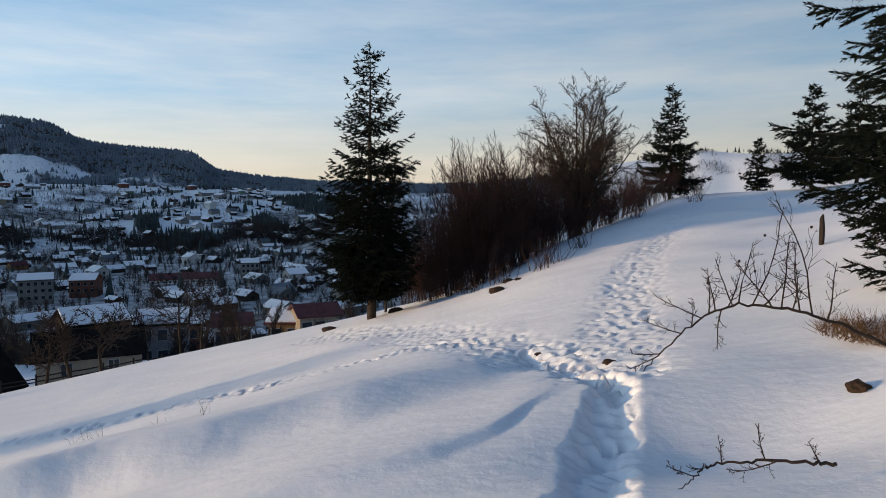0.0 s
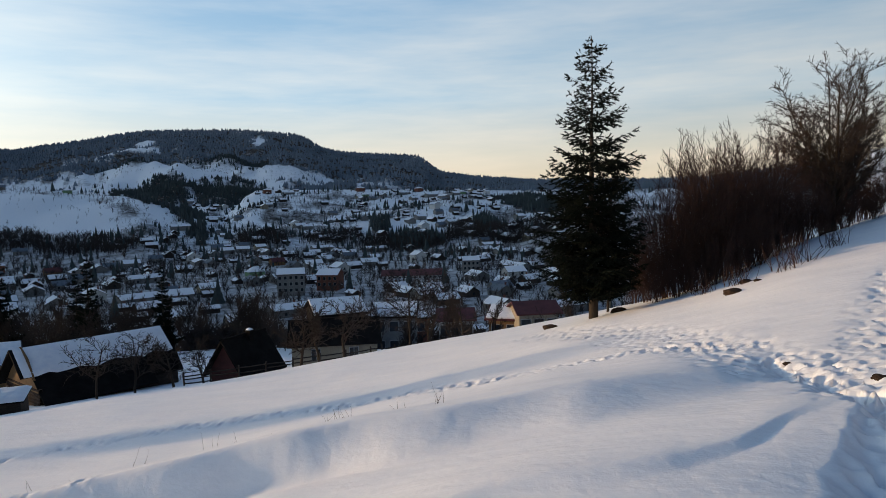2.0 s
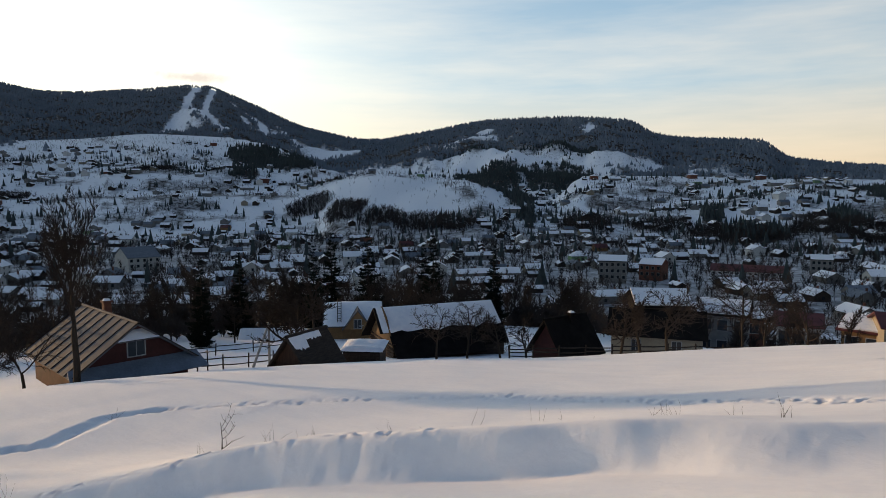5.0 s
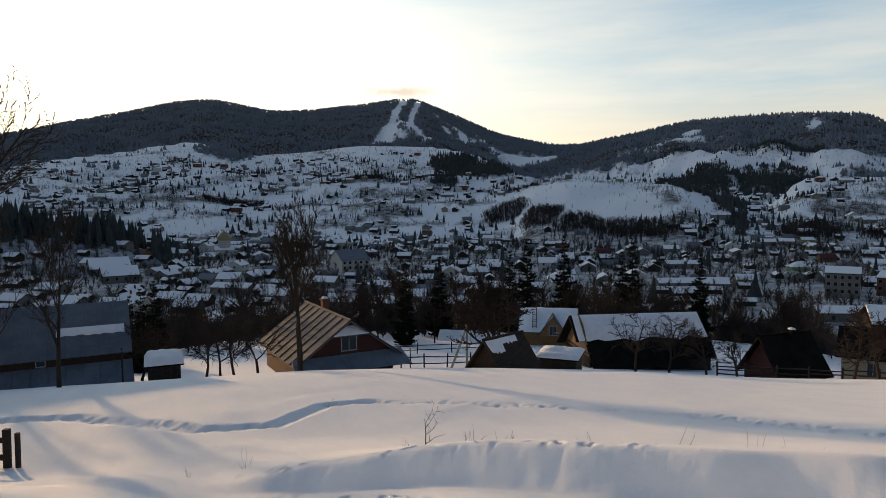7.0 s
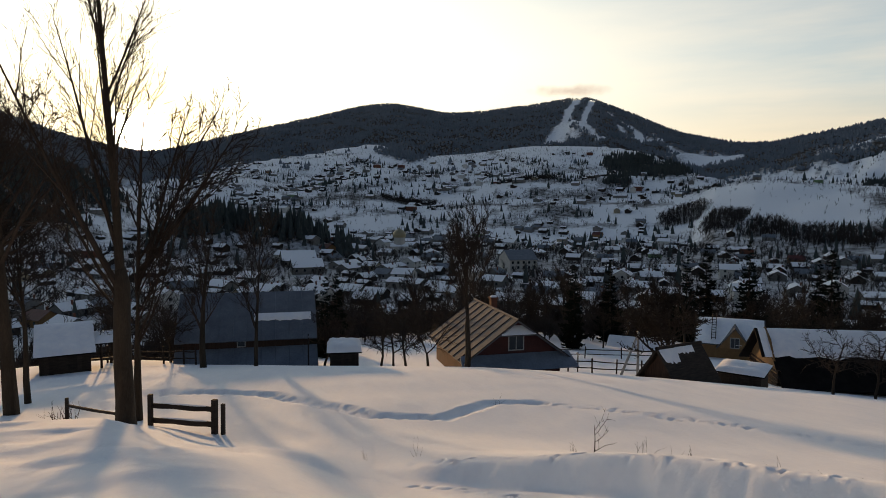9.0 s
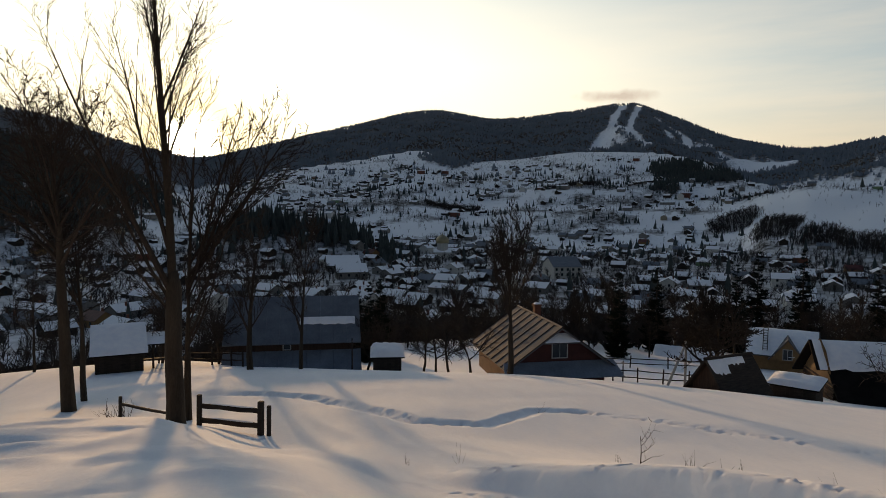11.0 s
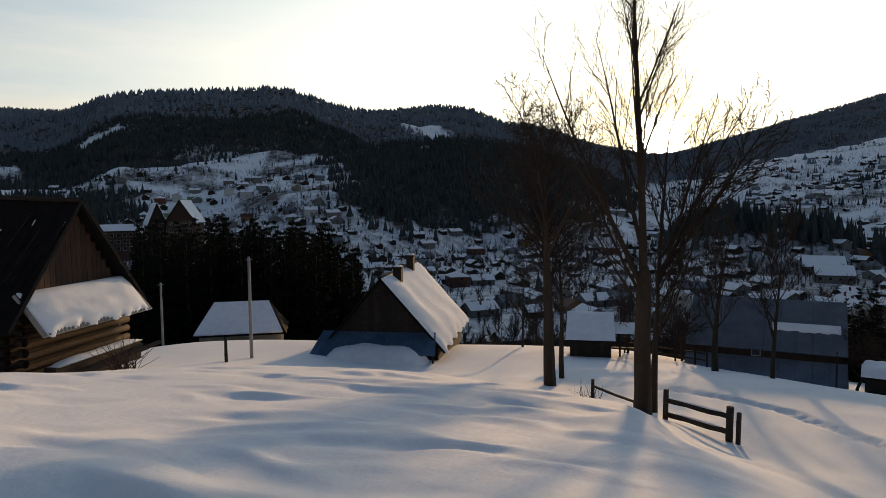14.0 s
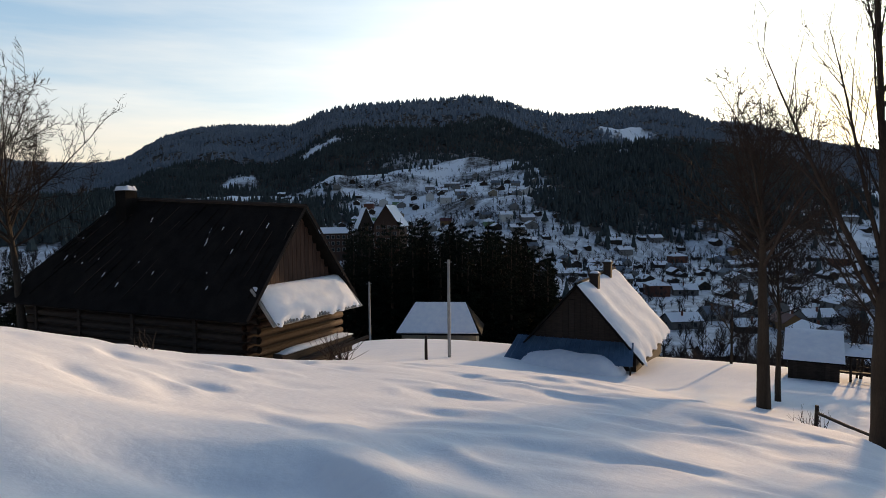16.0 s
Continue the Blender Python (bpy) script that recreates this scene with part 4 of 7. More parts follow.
spruce("spruce", spot(-31.5, 50), 7.2, 2.9, 8, whorls=24, arms=8, fine=8, blade=0.22, label="dark spruce on the crest of the hill")


def sideways(bearing, right, up):
    """A direction by how far it goes to the right of someone facing that bearing, and up."""
    return right * math.cos(radians(bearing)), right * math.sin(radians(bearing)), up


g = spot(-11.4, 35)
bare_tree("bare_tree", g, 8.0, 0.24, dict(ROUND, dome=(0, 0, 5.0 - g.z, 3.7, 3.5)), 21, label="wide-spreading leafless tree rising out of the thicket")
bare_tree("bare_tree", spot(4.9, 27.5), 6.5, 0.06, UPRIGHT, 22, label="slim leafless tree beside the lone spruce")
bare_tree("bare_tree", spot(102.7, 23.6), 17.0, 0.15, dict(LEADER, dome=(0, 0, 12.8, 2.5, 6.6)), 23, bole=(4.6, 0.29), label="tall leafless tree by the broken fence, in front of the sun",
          limbs=((4.3, sideways(102.7, -0.42, 1), 8.6, 0.12), (5.4, sideways(102.7, -0.28, 1), 7.6, 0.08), (3.6, sideways(102.7, -0.75, 1), 4.2, 0.05), (6.2, sideways(102.7, -0.12, 1), 7.5, 0.06), (4.0, sideways(102.7, -0.6, 1), 6.2, 0.07)))
c = sideways(101.8, 1.6, 8.8)
bare_tree("bare_tree", spot(101.8, 25.2), 6.2, 0.17, dict(VASE, least=0.016, dome=(*c, 2.6, 3.8)), 24, lean=(0.0, 0.02), label="leafless tree with a fan of branches by the broken fence", limbs=[(4.2 + r, sideways(101.8, r, 1), 6.0, 0.075) for r in (0.15, 0.35, 0.5, 0.7, 0.95)])
c = sideways(110.2, -0.3, 9.6)
bare_tree("bare_tree", spot(110.2, 30.5), 16.8, 0.31, dict(TALL_CROWN, dome=(*c, 4.2, 4.9)), 125, label="tall leafless tree with a wide crown")
c = sideways(109.2, 0.2, 7.6)
bare_tree("bare_tree", spot(109.2, 33.0), 11.5, 0.15, dict(TALL_CROWN, dome=(*c, 2.6, 4.2)), 26, label="leafless tree behind a taller one")
bare_tree("bare_tree", spot(97.0, 40.0), 9.6, 0.20, UPRIGHT, 27, label="leafless tree in front of the large barn")
bare_tree("bare_tree", spot(92.9, 40.0), 9.8, 0.13, UPRIGHT, 28, label="slender leafless tree in front of the large barn")
bare_tree("bare_tree", spot(75.0, 40.5), 6.0, 0.12, dict(VASE, **{"from": (0.03, 0.2, 0.12, 0.1)}, stem=0.6, count=(16, 10, 6, 4), ratio=(1.6, 0.40, 0.5, 0.5), angle=(17, 20, 26, 30), least=0.017, dome=(0, 0, 6.9, 1.9, 4.1)), 29, bole=(2.6, 0.17), label="tall leafless tree in front of the tin-roofed house")
bare_tree("bare_tree", spot(58.6, 45.0), 10.5, 0.22, dict(SPREADING, stem=0.3, least=0.03, ratio=(1.4, 0.6, 0.56, 0.5)), 30, label="dense dark leafless tree beside the small hut")
bare_tree("bare_tree", spot(168.0, 40.0), 17.0, 0.26, TALL_CROWN, 31, label="leafless tree behind the old log barn")
bare_tree("bare_tree", spot(171.0, 42.0), 15.5, 0.22, TALL_CROWN, 32, label="leafless tree behind the old log barn")
bare_tree("bare_tree", spot(48.5, 62.0), 11.0, 0.2, dict(SPREADING, stem=0.3, least=0.03), 34, label="dark leafless tree behind the long barn")
for k, (b, d, h) in enumerate(((30.9, 39, 3.6), (29.3, 39, 3.9), (27.3, 39, 4.0), (46.5, 50, 4.6), (43.8, 50, 4.8), (41.0, 49, 4.4), (85.4, 52, 4.2), (82.5, 46, 4.4), (80.2, 45, 4.7), (78.4, 44, 4.6), (81.4, 50, 5.0), (87.3, 46, 3.8),
                               (99.5, 47, 5.5), (103.8, 46, 5.0), (95.5, 52, 5.4), (112.5, 47, 6.5), (21.5, 46, 6.8), (20.2, 48, 6.2), (17.0, 50, 5.2), (76.6, 52, 6.0), (89.5, 53, 5.0), (38.7, 48, 3.4))):
    tagged(bare_tree("fruit_tree", spot(b, d), h, 0.10, ORCHARD, 60 + k, label="small crooked leafless fruit tree in a garden"), category="tree", group="garden fruit trees")
# the brown thicket along the left of the path
SHRUBS = []
for k in range(4):
    rng = random.Random(90 + k)
    out = (Mesh(), Mesh())
    for s in range(22):
        a, r = rng.uniform(0, 6.283), rng.uniform(0, 0.9)
        limb(out, Vector((r * math.cos(a), r * math.sin(a), -0.2)), Vector((0.22 * math.cos(a), 0.22 * math.sin(a), 1)), rng.uniform(2.2, 4.6), rng.uniform(0.016, 0.035), 0, rng, BUSHY, 5)
    SHRUBS.append((out[0].make("stems", SHRUB), out[1].make("twigs", SHRUB)))


def shrub(place, scale, kind, turn):
    top = thing("shrub", place, turn)
    top.scale = (scale, scale, scale)
    part("stem_clump", SHRUBS[kind][0], None, top)
    part("brushwood", SHRUBS[kind][1], None, top)
    tagged(top, "dense leafless red-brown shrub in the thicket", "shrub", "thicket shrubs")


rng = random.Random(7)
for b, d, s in ((1.6, 28.5, 0.85), (0.2, 27.6, 1.05), (-1.4, 28, 1.2), (-2.8, 28.5, 1.3), (-4.3, 29, 1.25), (-5.6, 30, 1.3), (-7.0, 31, 1.25), (-8.3, 32, 1.25), (-9.6, 33, 1.2), (-11, 35, 1.1), (-12.3, 36, 1.05),
                (-13.6, 38, 1.0), (-14.8, 40, 0.95), (-16, 42, 0.95), (-17.2, 43, 0.9), (-18.4, 44, 0.85), (-19.6, 46, 0.75), (-20.6, 48, 0.6), (-1.0, 31, 1.25), (-3.6, 32, 1.4), (-6.3, 34, 1.4), (-9.0, 36, 1.3), (-15.5, 45, 1.1), (2.8, 30, 0.7), (-13.0, 42, 1.2), (-11, 39, 1.2), (-0.6, 26.4, 0.5), (-2.2, 26.6, 0.55), (-3.6, 27.0, 0.6), (-5.0, 27.6, 0.6), (-6.4, 28.4, 0.6), (-7.8, 29.6, 0.6), (-9.2, 31, 0.6), (-10.6, 33, 0.65), (-12.2, 34.5, 0.6), (-14.0, 36.5, 0.55), (-16.4, 40.5, 0.6), (0.9, 26.4, 0.45)):
    shrub(spot(b, d), s * (0.84 if -6.5 < b < -1.2 and d > 27.8 else 0.5 if b < -6.5 else 0.66), rng.randrange(4), rng.uniform(0, 360))

# ---- buildings near by ----


def snow_sheet(o, u, v, thick, rng, nu=14, nv=10, ragged=0.06):
    """Lying snow over the parallelogram o, u, v: domed edges, uneven surface, ragged lower rim."""
    o, u, v = Vector(o), Vector(u), Vector(v)
    nrm = u.cross(v).normalized()
    if nrm.z < 0:
        nrm = -nrm
    m = Mesh()
    for i in range(nu + 1):
        rag = 1.3 * ragged * (noise.noise(Vector((9 * i / nu, o.x + thick, 3.1))) + 0.35 * noise.noise(Vector((31 * i / nu, o.y, 1.3))))
        for j in range(nv + 1):
            s, t = i / nu, j / nv
            edge = min(1.0, 6 * min(s, 1 - s, t, 1 - t) + 0.05)
            h = thick * math.sqrt(max(edge, 0)) * (0.85 + 0.3 * noise.noise(Vector((s * 5, t * 4, thick * 50 + o.x))))
            tt = t + rag * t**5
            m.v.append(o + u * s + v * tt + nrm * (h if 0 < i < nu and 0 < j < nv else 0.004))
    for i in range(nu):
        for j in range(nv):
            a = i * (nv + 1) + j
            m.f.append((a, a + nv + 1, a + nv + 2, a + 1))
    # underside, so that it is no paper sheet
    b = len(m.v)
    m.v += [o - nrm * 0.02, o + u - nrm * 0.02, o + u + v - nrm * 0.02, o + v - nrm * 0.02]
    m.f.append((b + 3, b + 2, b + 1, b))
    return m.make("snow", SNOW, True)


def window(parent, m, w, h, cross=True, frame_mat=None):
    """A window set into a wall: m puts its middle, x across, y out of the wall, z up."""
    fr = Mesh()
    t = 0.07
    for lo, hi in (((-w / 2 - t, -0.03, -h / 2 - t), (w / 2 + t, 0.04, -h / 2)), ((-w / 2 - t, -0.03, h / 2), (w / 2 + t, 0.04, h / 2 + t)), ((-w / 2 - t, -0.03, -h / 2), (-w / 2, 0.04, h / 2)), ((w / 2, -0.03, -h / 2), (w / 2 + t, 0.04, h / 2))):
        fr.box(lo, hi, m)
    if cross:
        fr.box((-0.025, -0.02, -h / 2), (0.025, 0.03, h / 2), m)
    f = part("window", fr.make("window", frame_mat or FRAME), None, parent)
    g = Mesh()
    g.box((-w / 2, -0.02, -h / 2), (w / 2, 0.015, h / 2), m)
    part("pane", g.make("pane", GLASS), None, f, "dark glass")


def gable_house(name, place, axis, width, length, eave, ridge, wall, roof, label, over=0.45, snow=(0.2, 0.2), gable=None, cover=((0, 1), (0, 1)), chimneys=(), windows=(), sink=1.0, seed=0, ridge_mat=None, end_rise=0.0, seams=0):
    """A house seen gable first: x across the gable, y along the ridge away from the front gable, z up from its ground."""
    rng = random.Random(seed)
    top = thing(name, place, axis)
    w, o = width / 2, over
    body = Mesh()
    body.box((-w, 0, -sink), (w, length, eave))
    part("wall", body.make("wall", wall), None, top)
    k = (ridge - eave) / w
    for y0, y1 in ((0.0, 0.16), (length - 0.16, length)):
        ends = Mesh()
        a, b, c = (-w, y0, eave + 0.002), (w, y0, eave + 0.002), (0, y0, ridge - 0.05)
        i = len(ends.v)
        ends.v += [Vector(a), Vector(b), Vector(c)] + [Vector((p[0], y1, p[2])) for p in (a, b, c)]
        ends.f += [(i, i + 1, i + 2), (i + 5, i + 4, i + 3), (i, i + 3, i + 4, i + 1), (i + 1, i + 4, i + 5, i + 2), (i + 2, i + 5, i + 3, i)]
        part("gable", ends.make("gable", gable or wall), None, top)
    drop = k * o
    for side, thick in ((-1, snow[0]), (1, snow[1])):
        rm = Mesh()
        hi0, hi1 = Vector((0, -o, ridge + 0.06)), Vector((0, length + o, ridge + 0.06 + end_rise))
        lo0, lo1 = Vector((side * (w + o), -o, eave - drop + 0.06)), Vector((side * (w + o), length + o, eave - drop + 0.06 + end_rise))
        rm.slab([hi0, hi1, lo1, lo0], 0.10)
        slope = part("roof", rm.make("roof", roof), None, top)
        if seams:
            for s in range(seams + 1):
                u = s / seams
                a, b = hi0.lerp(hi1, u), lo0.lerp(lo1, u)
                sm = Mesh()
                sm.tube([a + Vector((0, 0, 0.02)), b + Vector((0, 0, 0.02))], [0.03, 0.03], 4)
                part("seam", sm.make("seam", OLD_WOOD), None, slope)
        if thick:
            c0, c1 = cover[0 if side < 0 else 1]
            a, b = hi0.lerp(lo0, c0), hi0.lerp(lo0, c1)
            part("snow", snow_sheet(a + Vector((0, 0.08, 0.012)), hi1 - hi0 - Vector((0, 0.16, 0)), b - a, thick, rng, 44, 16), None, top, "thick snow lying on the roof")
    cap = Mesh()
    cap.tube([Vector((0, -o - 0.03, ridge + 0.05)), Vector((0, length + o + 0.03, ridge + 0.05 + end_rise))], [0.09, 0.09], 6)
    part("ridge_cap", cap.make("ridge_cap", ridge_mat or roof), None, top)
    for x, y, z0, z1, s, mat in chimneys:
        ch = Mesh()
        ch.box((x - s, y - s, z0), (x + s, y + s, z1))
        ch.box((x - s - 0.07, y - s - 0.07, z1), (x + s + 0.07, y + s + 0.07, z1 + 0.12))
        c = part("chimney", ch.make("chimney", mat), None, top)
        part("snow", snow_sheet((x - s, y - s, z1 + 0.12), (2 * s, 0, 0), (0, 2 * s, 0), 0.14, rng, 6, 6, 0), None, c)
    for face, a, z, ww, hh in windows:
        m = {"front": pose(a, 0, z, 0, 0, 180), "left": pose(-w, a, z, 0, 0, 90), "right": pose(w, a, z, 0, 0, -90)}[face]
        window(top, m, ww, hh)
    return tagged(top, label, "house")


def rel(bearing, distance, angle):
    """Height above its ground of something seen at an angle above the viewer's level."""
    return EYE + distance * math.tan(radians(angle)) - level(*at(bearing, distance))


# the tin-roofed house with the dark red gable
b, d = 70.9, 43.0
g = spot(b, d)
H = lambda a: rel(b, d, a)
red = gable_house("gable_house", g, 92, 6.3, 8.2, H(-13.0), H(-10.1), RED_BOARD, TIN_BROWN, "house with a brown tin roof and a dark red boarded gable", over=0.55, snow=(0, 0), chimneys=((0.4, 5.5, H(-11), H(-9.4), 0.22, BRICK),), windows=(("front", 0.05, H(-12.05), 0.95, 0.85),), seams=8, seed=1)
pent = Mesh()
pent.slab([(-3.7, -0.05, H(-12.9)), (3.7, -0.05, H(-12.9)), (3.9, -1.3, H(-13.9)), (-3.9, -1.3, H(-13.9))], 0.07)
part("pent_roof", pent.make("pent_roof", TIN_GREY), None, red, "blue-grey tin pent roof")
hip = Mesh()
hip.slab([(0, 0.7, H(-10.05)), (1.25, -0.6, H(-11.3)), (-1.25, -0.6, H(-11.3))], 0.06)
part("half_hip", hip.make("half_hip", TIN_BROWN), None, red)
hs = Mesh()
hs.slab([(0.02, 0.6, H(-10.0)), (1.2, -0.62, H(-11.2)), (-1.15, -0.62, H(-11.2))], 0.05)
part("snow", hs.make("snow", SNOW), None, red, "patch of snow on the half hip")
for k in range(22):
    bd = Mesh()
    x0 = -3.1 + k * 0.282
    bd.box((x0, -0.03, -0.5), (x0 + 0.262, 0.0, min(H(-13.0), 9)))
    part("board", bd.make("board", RED_BOARD), None, red)

# the large barn with two tiers of grey tin roof, broadside on
b, d = 93.6, 45.0
g = spot(b, d)
H = lambda a: rel(b, d, a)
barn = thing("large_barn", g, 93.6 - 3)
L = 4.1
body = Mesh()
body.box((-L, 0, -1.5), (L, 6.5, H(-12.95)))
part("wall", body.make("wall", CREAM), None, barn, "cream rendered wall")
up = Mesh()
up.box((-L + 0.05, 0.75, H(-12.95)), (L - 0.05, 6.4, H(-11.4)))
part("upper_wall", up.make("upper_wall", BOARD), None, barn, "dark brown board wall")
for name, pts in (("lower_roof", [(-L - 0.4, 0.76, H(-12.25)), (L + 0.4, 0.76, H(-12.25)), (L + 0.4, -0.9, H(-13.55)), (-L - 0.4, -0.9, H(-13.55))]),
                  ("upper_roof", [(-L - 0.4, 3.6, H(-8.2)), (L + 0.4, 3.6, H(-8.2)), (L + 0.4, 0.35, H(-11.6)), (-L - 0.4, 0.35, H(-11.6))]),
                  ("back_roof", [(-L - 0.4, 3.6, H(-8.2)), (L + 0.4, 3.6, H(-8.2)), (L + 0.4, 6.9, H(-11.6)), (-L - 0.4, 6.9, H(-11.6))])):
    sl = Mesh()
    sl.slab(pts, 0.08)
    r = part(name, sl.make(name, TIN_GREY), None, barn, "blue-grey tin roofing")
    a, b_, c_, d_ = [Vector(p) for p in pts]
    for k in range(11):
        sm = Mesh()
        sm.tube([a.lerp(b_, k / 10) + Vector((0, 0, 0.02)), d_.lerp(c_, k / 10) + Vector((0, 0, 0.02))], [0.018, 0.018], 4)
        part("seam", sm.make("seam", TIN_GREY), None, r)
for xx in (-L, L - 0.12):
    ends = Mesh()
    i = len(ends.v)
    tri = [(xx, 0.6, H(-11.5)), (xx, 6.5, H(-11.5)), (xx, 3.6, H(-8.35))]
    ends.v += [Vector(p) for p in tri] + [Vector((p[0] + 0.12, p[1], p[2])) for p in tri]
    ends.f += [(i, i + 1, i + 2), (i + 5, i + 4, i + 3), (i, i + 3, i + 4, i + 1), (i + 1, i + 4, i + 5, i + 2), (i + 2, i + 5, i + 3, i)]
    part("gable", ends.make("gable", RED_BOARD), None, barn)
part("snow", snow_sheet((L * 0.10, 2.1, H(-9.76)), (L * 0.92, 0, 0), (0, -0.5, (H(-11.6) - H(-8.2)) * 0.5 / 3.25), 0.13, random.Random(3), 16, 8, 0.3), None, barn, "strip of snow left on the roof")
for x in (-0.4,):
    window(barn, pose(x, 0.75, H(-11.95), 0, 0, 180), 0.42, 0.30, False)
for x in (-1.2,):
    window(barn, pose(x, 0.0, H(-14.0), 0, 0, 180), 1.0, 0.3, False)
tagged(barn, "large barn with a two-tier blue-grey tin roof and cream lower wall", "barn")


def shed(name, b, d, axis, w, l, h, wall, label, thick=0.28, fall=0.25, over=0.2):
    rng = random.Random(int(b * 10))
    top = thing(name, spot(b, d), axis)
    m = Mesh()
    m.box((-w / 2, 0, -0.8), (w / 2, l, h))
    part("wall", m.make("wall", wall), None, top)
    n = int(w / 0.22)
    for k in range(n):
        q = Mesh()
        x0 = -w / 2 + k * w / n
        q.box((x0 + 0.01, -0.025, -0.4), (x0 + w / n - 0.01, 0.0, h - 0.02))
        part("board", q.make("board", wall), None, top)
    r = Mesh()
    r.slab([(-w / 2 - over, l + over, h + fall + 0.1), (w / 2 + over, l + over, h + fall + 0.1), (w / 2 + over, -over, h + 0.1), (-w / 2 - over, -over, h + 0.1)], 0.08)
    part("roof", r.make("roof", DARK_ROOF), None, top)
    part("snow", snow_sheet((-w / 2 - over, -over, h + 0.1), (w + 2 * over, 0, 0), (0, l + 2 * over, fall), thick, rng, 12, 12, 0), None, top, "thick cap of snow")
    return tagged(top, label, "shed")


shed("shed", 85.6, 42.5, 86, 1.8, 1.8, rel(85.6, 42.5, -12.9), OLD_WOOD, "small plank shed under a thick cap of snow", 0.45)
shed("shed", 53.0, 44.0, 40, 2.5, 2.0, rel(53.0, 44.0, -13.5), OLD_WOOD, "low plank shed with a flat snowy roof", 0.25)

# a small shed on posts with a monopitch snowy roof
s = shed("shed", 106.8, 42.0, 107, 2.5, 2.6, rel(106.8, 42, -11.6), OLD_WOOD, "dark plank shed with a sloping snowy roof beside an open lean-to", 0.14, 1.3, 0.25)
lean = thing("open_lean_to", spot(104.4, 43.0), 107)
for x in (-1.0, 0.0, 1.0):
    m = Mesh()
    m.tube([Vector((x, 0, -0.4)), Vector((x, 0, 1.5))], [0.07, 0.06], 6)
    part("post", m.make("post", OLD_WOOD), None, lean)
m = Mesh()
m.slab([(-1.4, 1.6, 1.9), (1.4, 1.6, 1.9), (1.4, -0.3, 1.5), (-1.4, -0.3, 1.5)], 0.07)
part("roof", m.make("roof", DARK_ROOF), None, lean)
part("snow", snow_sheet((-1.4, -0.3, 1.5), (2.8, 0, 0), (0, 1.9, 0.4), 0.12, random.Random(4), 10, 8, 0), None, lean)
m = Mesh()
m.box((-1.0, 0.2, 0.45), (1.0, 0.5, 0.52))
part("plank", m.make("plank", OLD_WOOD), None, lean)
tagged(lean, "open timber lean-to on posts with snow on its roof", "shelter")

# small dark hut in front of the ochre house
b, d = 57.8, 38.5
H = lambda a: rel(b, d, a)
hut = gable_house("hut", spot(58.9, d), 16, 2.3, 2.7, H(-14.0), H(-11.95), BOARD, OLD_WOOD, "small dark timber hut with patchy snow on its roof", over=0.4, snow=(0.0, 0.0), gable=BOARD, seed=5)
hi, lo = Vector((0, -0.3, H(-11.95) + 0.07)), Vector((1.55, -0.3, H(-14.0) - 0.64))
for t0, t1, y0, y1 in ((0.05, 0.42, 0.0, 1.3), (0.04, 0.2, 1.2, 2.6), (0.45, 0.7, 0.1, 0.7)):
    part("snow", snow_sheet(hi.lerp(lo, t0) + Vector((0, y0, 0.01)), (0, y1 - y0, 0), (lo - hi) * (t1 - t0), 0.05, random.Random(int(t1 * 100)), 10, 8, 0.4), None, hut, "patch of thin snow on the roof")

# ochre house with a dormer, snow on the roof
b, d = 53.6, 70.0
g = spot(b, d)
H = lambda a: rel(b, d, a)
och = thing("ochre_house", g, 54)
m = Mesh()
m.box((-2.9, 0, -2), (2.7, 6.0, H(-11.0)))
part("wall", m.make("wall", OCHRE), None, och, "ochre boarded wall")
for xx in (-2.9, 2.58):
    ends = Mesh()
    i = len(ends.v)
    tri = [(xx, 0, H(-11.0)), (xx, 6.0, H(-11.0)), (xx, 3.0, H(-9.75))]
    ends.v += [Vector(p) for p in tri] + [Vector((p[0] + 0.12, p[1], p[2])) for p in tri]
    ends.f += [(i, i + 1, i + 2), (i + 5, i + 4, i + 3), (i, i + 3, i + 4, i + 1), (i + 1, i + 4, i + 5, i + 2), (i + 2, i + 5, i + 3, i)]
    part("gable", ends.make("gable", OCHRE), None, och)
for s0, s1 in ((3.0, -0.6), (3.0, 6.6)):
    m = Mesh()
    e = H(-11.0) - 0.3
    m.slab([(-3.3, s0, H(-9.65)), (3.1, s0, H(-9.65)), (3.1, s1, e), (-3.3, s1, e)], 0.1)
    part("roof", m.make("roof", TIN_BROWN), None, och)
    part("snow", snow_sheet((-3.2, s0, H(-9.63)), (6.2, 0, 0), (0, s1 - s0, e - H(-9.65) + 0.03), 0.24, random.Random(9), 18, 10), None, och, "thick snow on the roof")
dm = Mesh()
zb, zt = H(-11.5), H(-9.95)
i = len(dm.v)
tri = [(-1.1, -0.62, zb), (1.8, -0.62, zb), (0.35, -0.62, zt)]
dm.v += [Vector(p) for p in tri] + [Vector((p[0], 2.4, p[2])) for p in tri]
dm.f += [(i, i + 1, i + 2), (i + 5, i + 4, i + 3), (i, i + 3, i + 4, i + 1), (i + 1, i + 4, i + 5, i + 2), (i + 2, i + 5, i + 3, i)]
dorm = part("dormer", dm.make("dormer", OCHRE), None, och)
dr = Mesh()
dr.slab([(0.35, -0.8, zt + 0.08), (0.35, 2.4, zt + 0.08), (-1.3, 2.4, zb), (-1.3, -0.8, zb)], 0.08)
dr.slab([(0.35, -0.8, zt + 0.08), (0.35, 2.4, zt + 0.08), (2.0, 2.4, zb), (2.0, -0.8, zb)], 0.08)
part("dormer_roof", dr.make("dormer_roof", TIN_BROWN), None, dorm)
window(och, pose(0.35, -0.63, H(-11.05), 0, 0, 180), 0.7, 0.9)
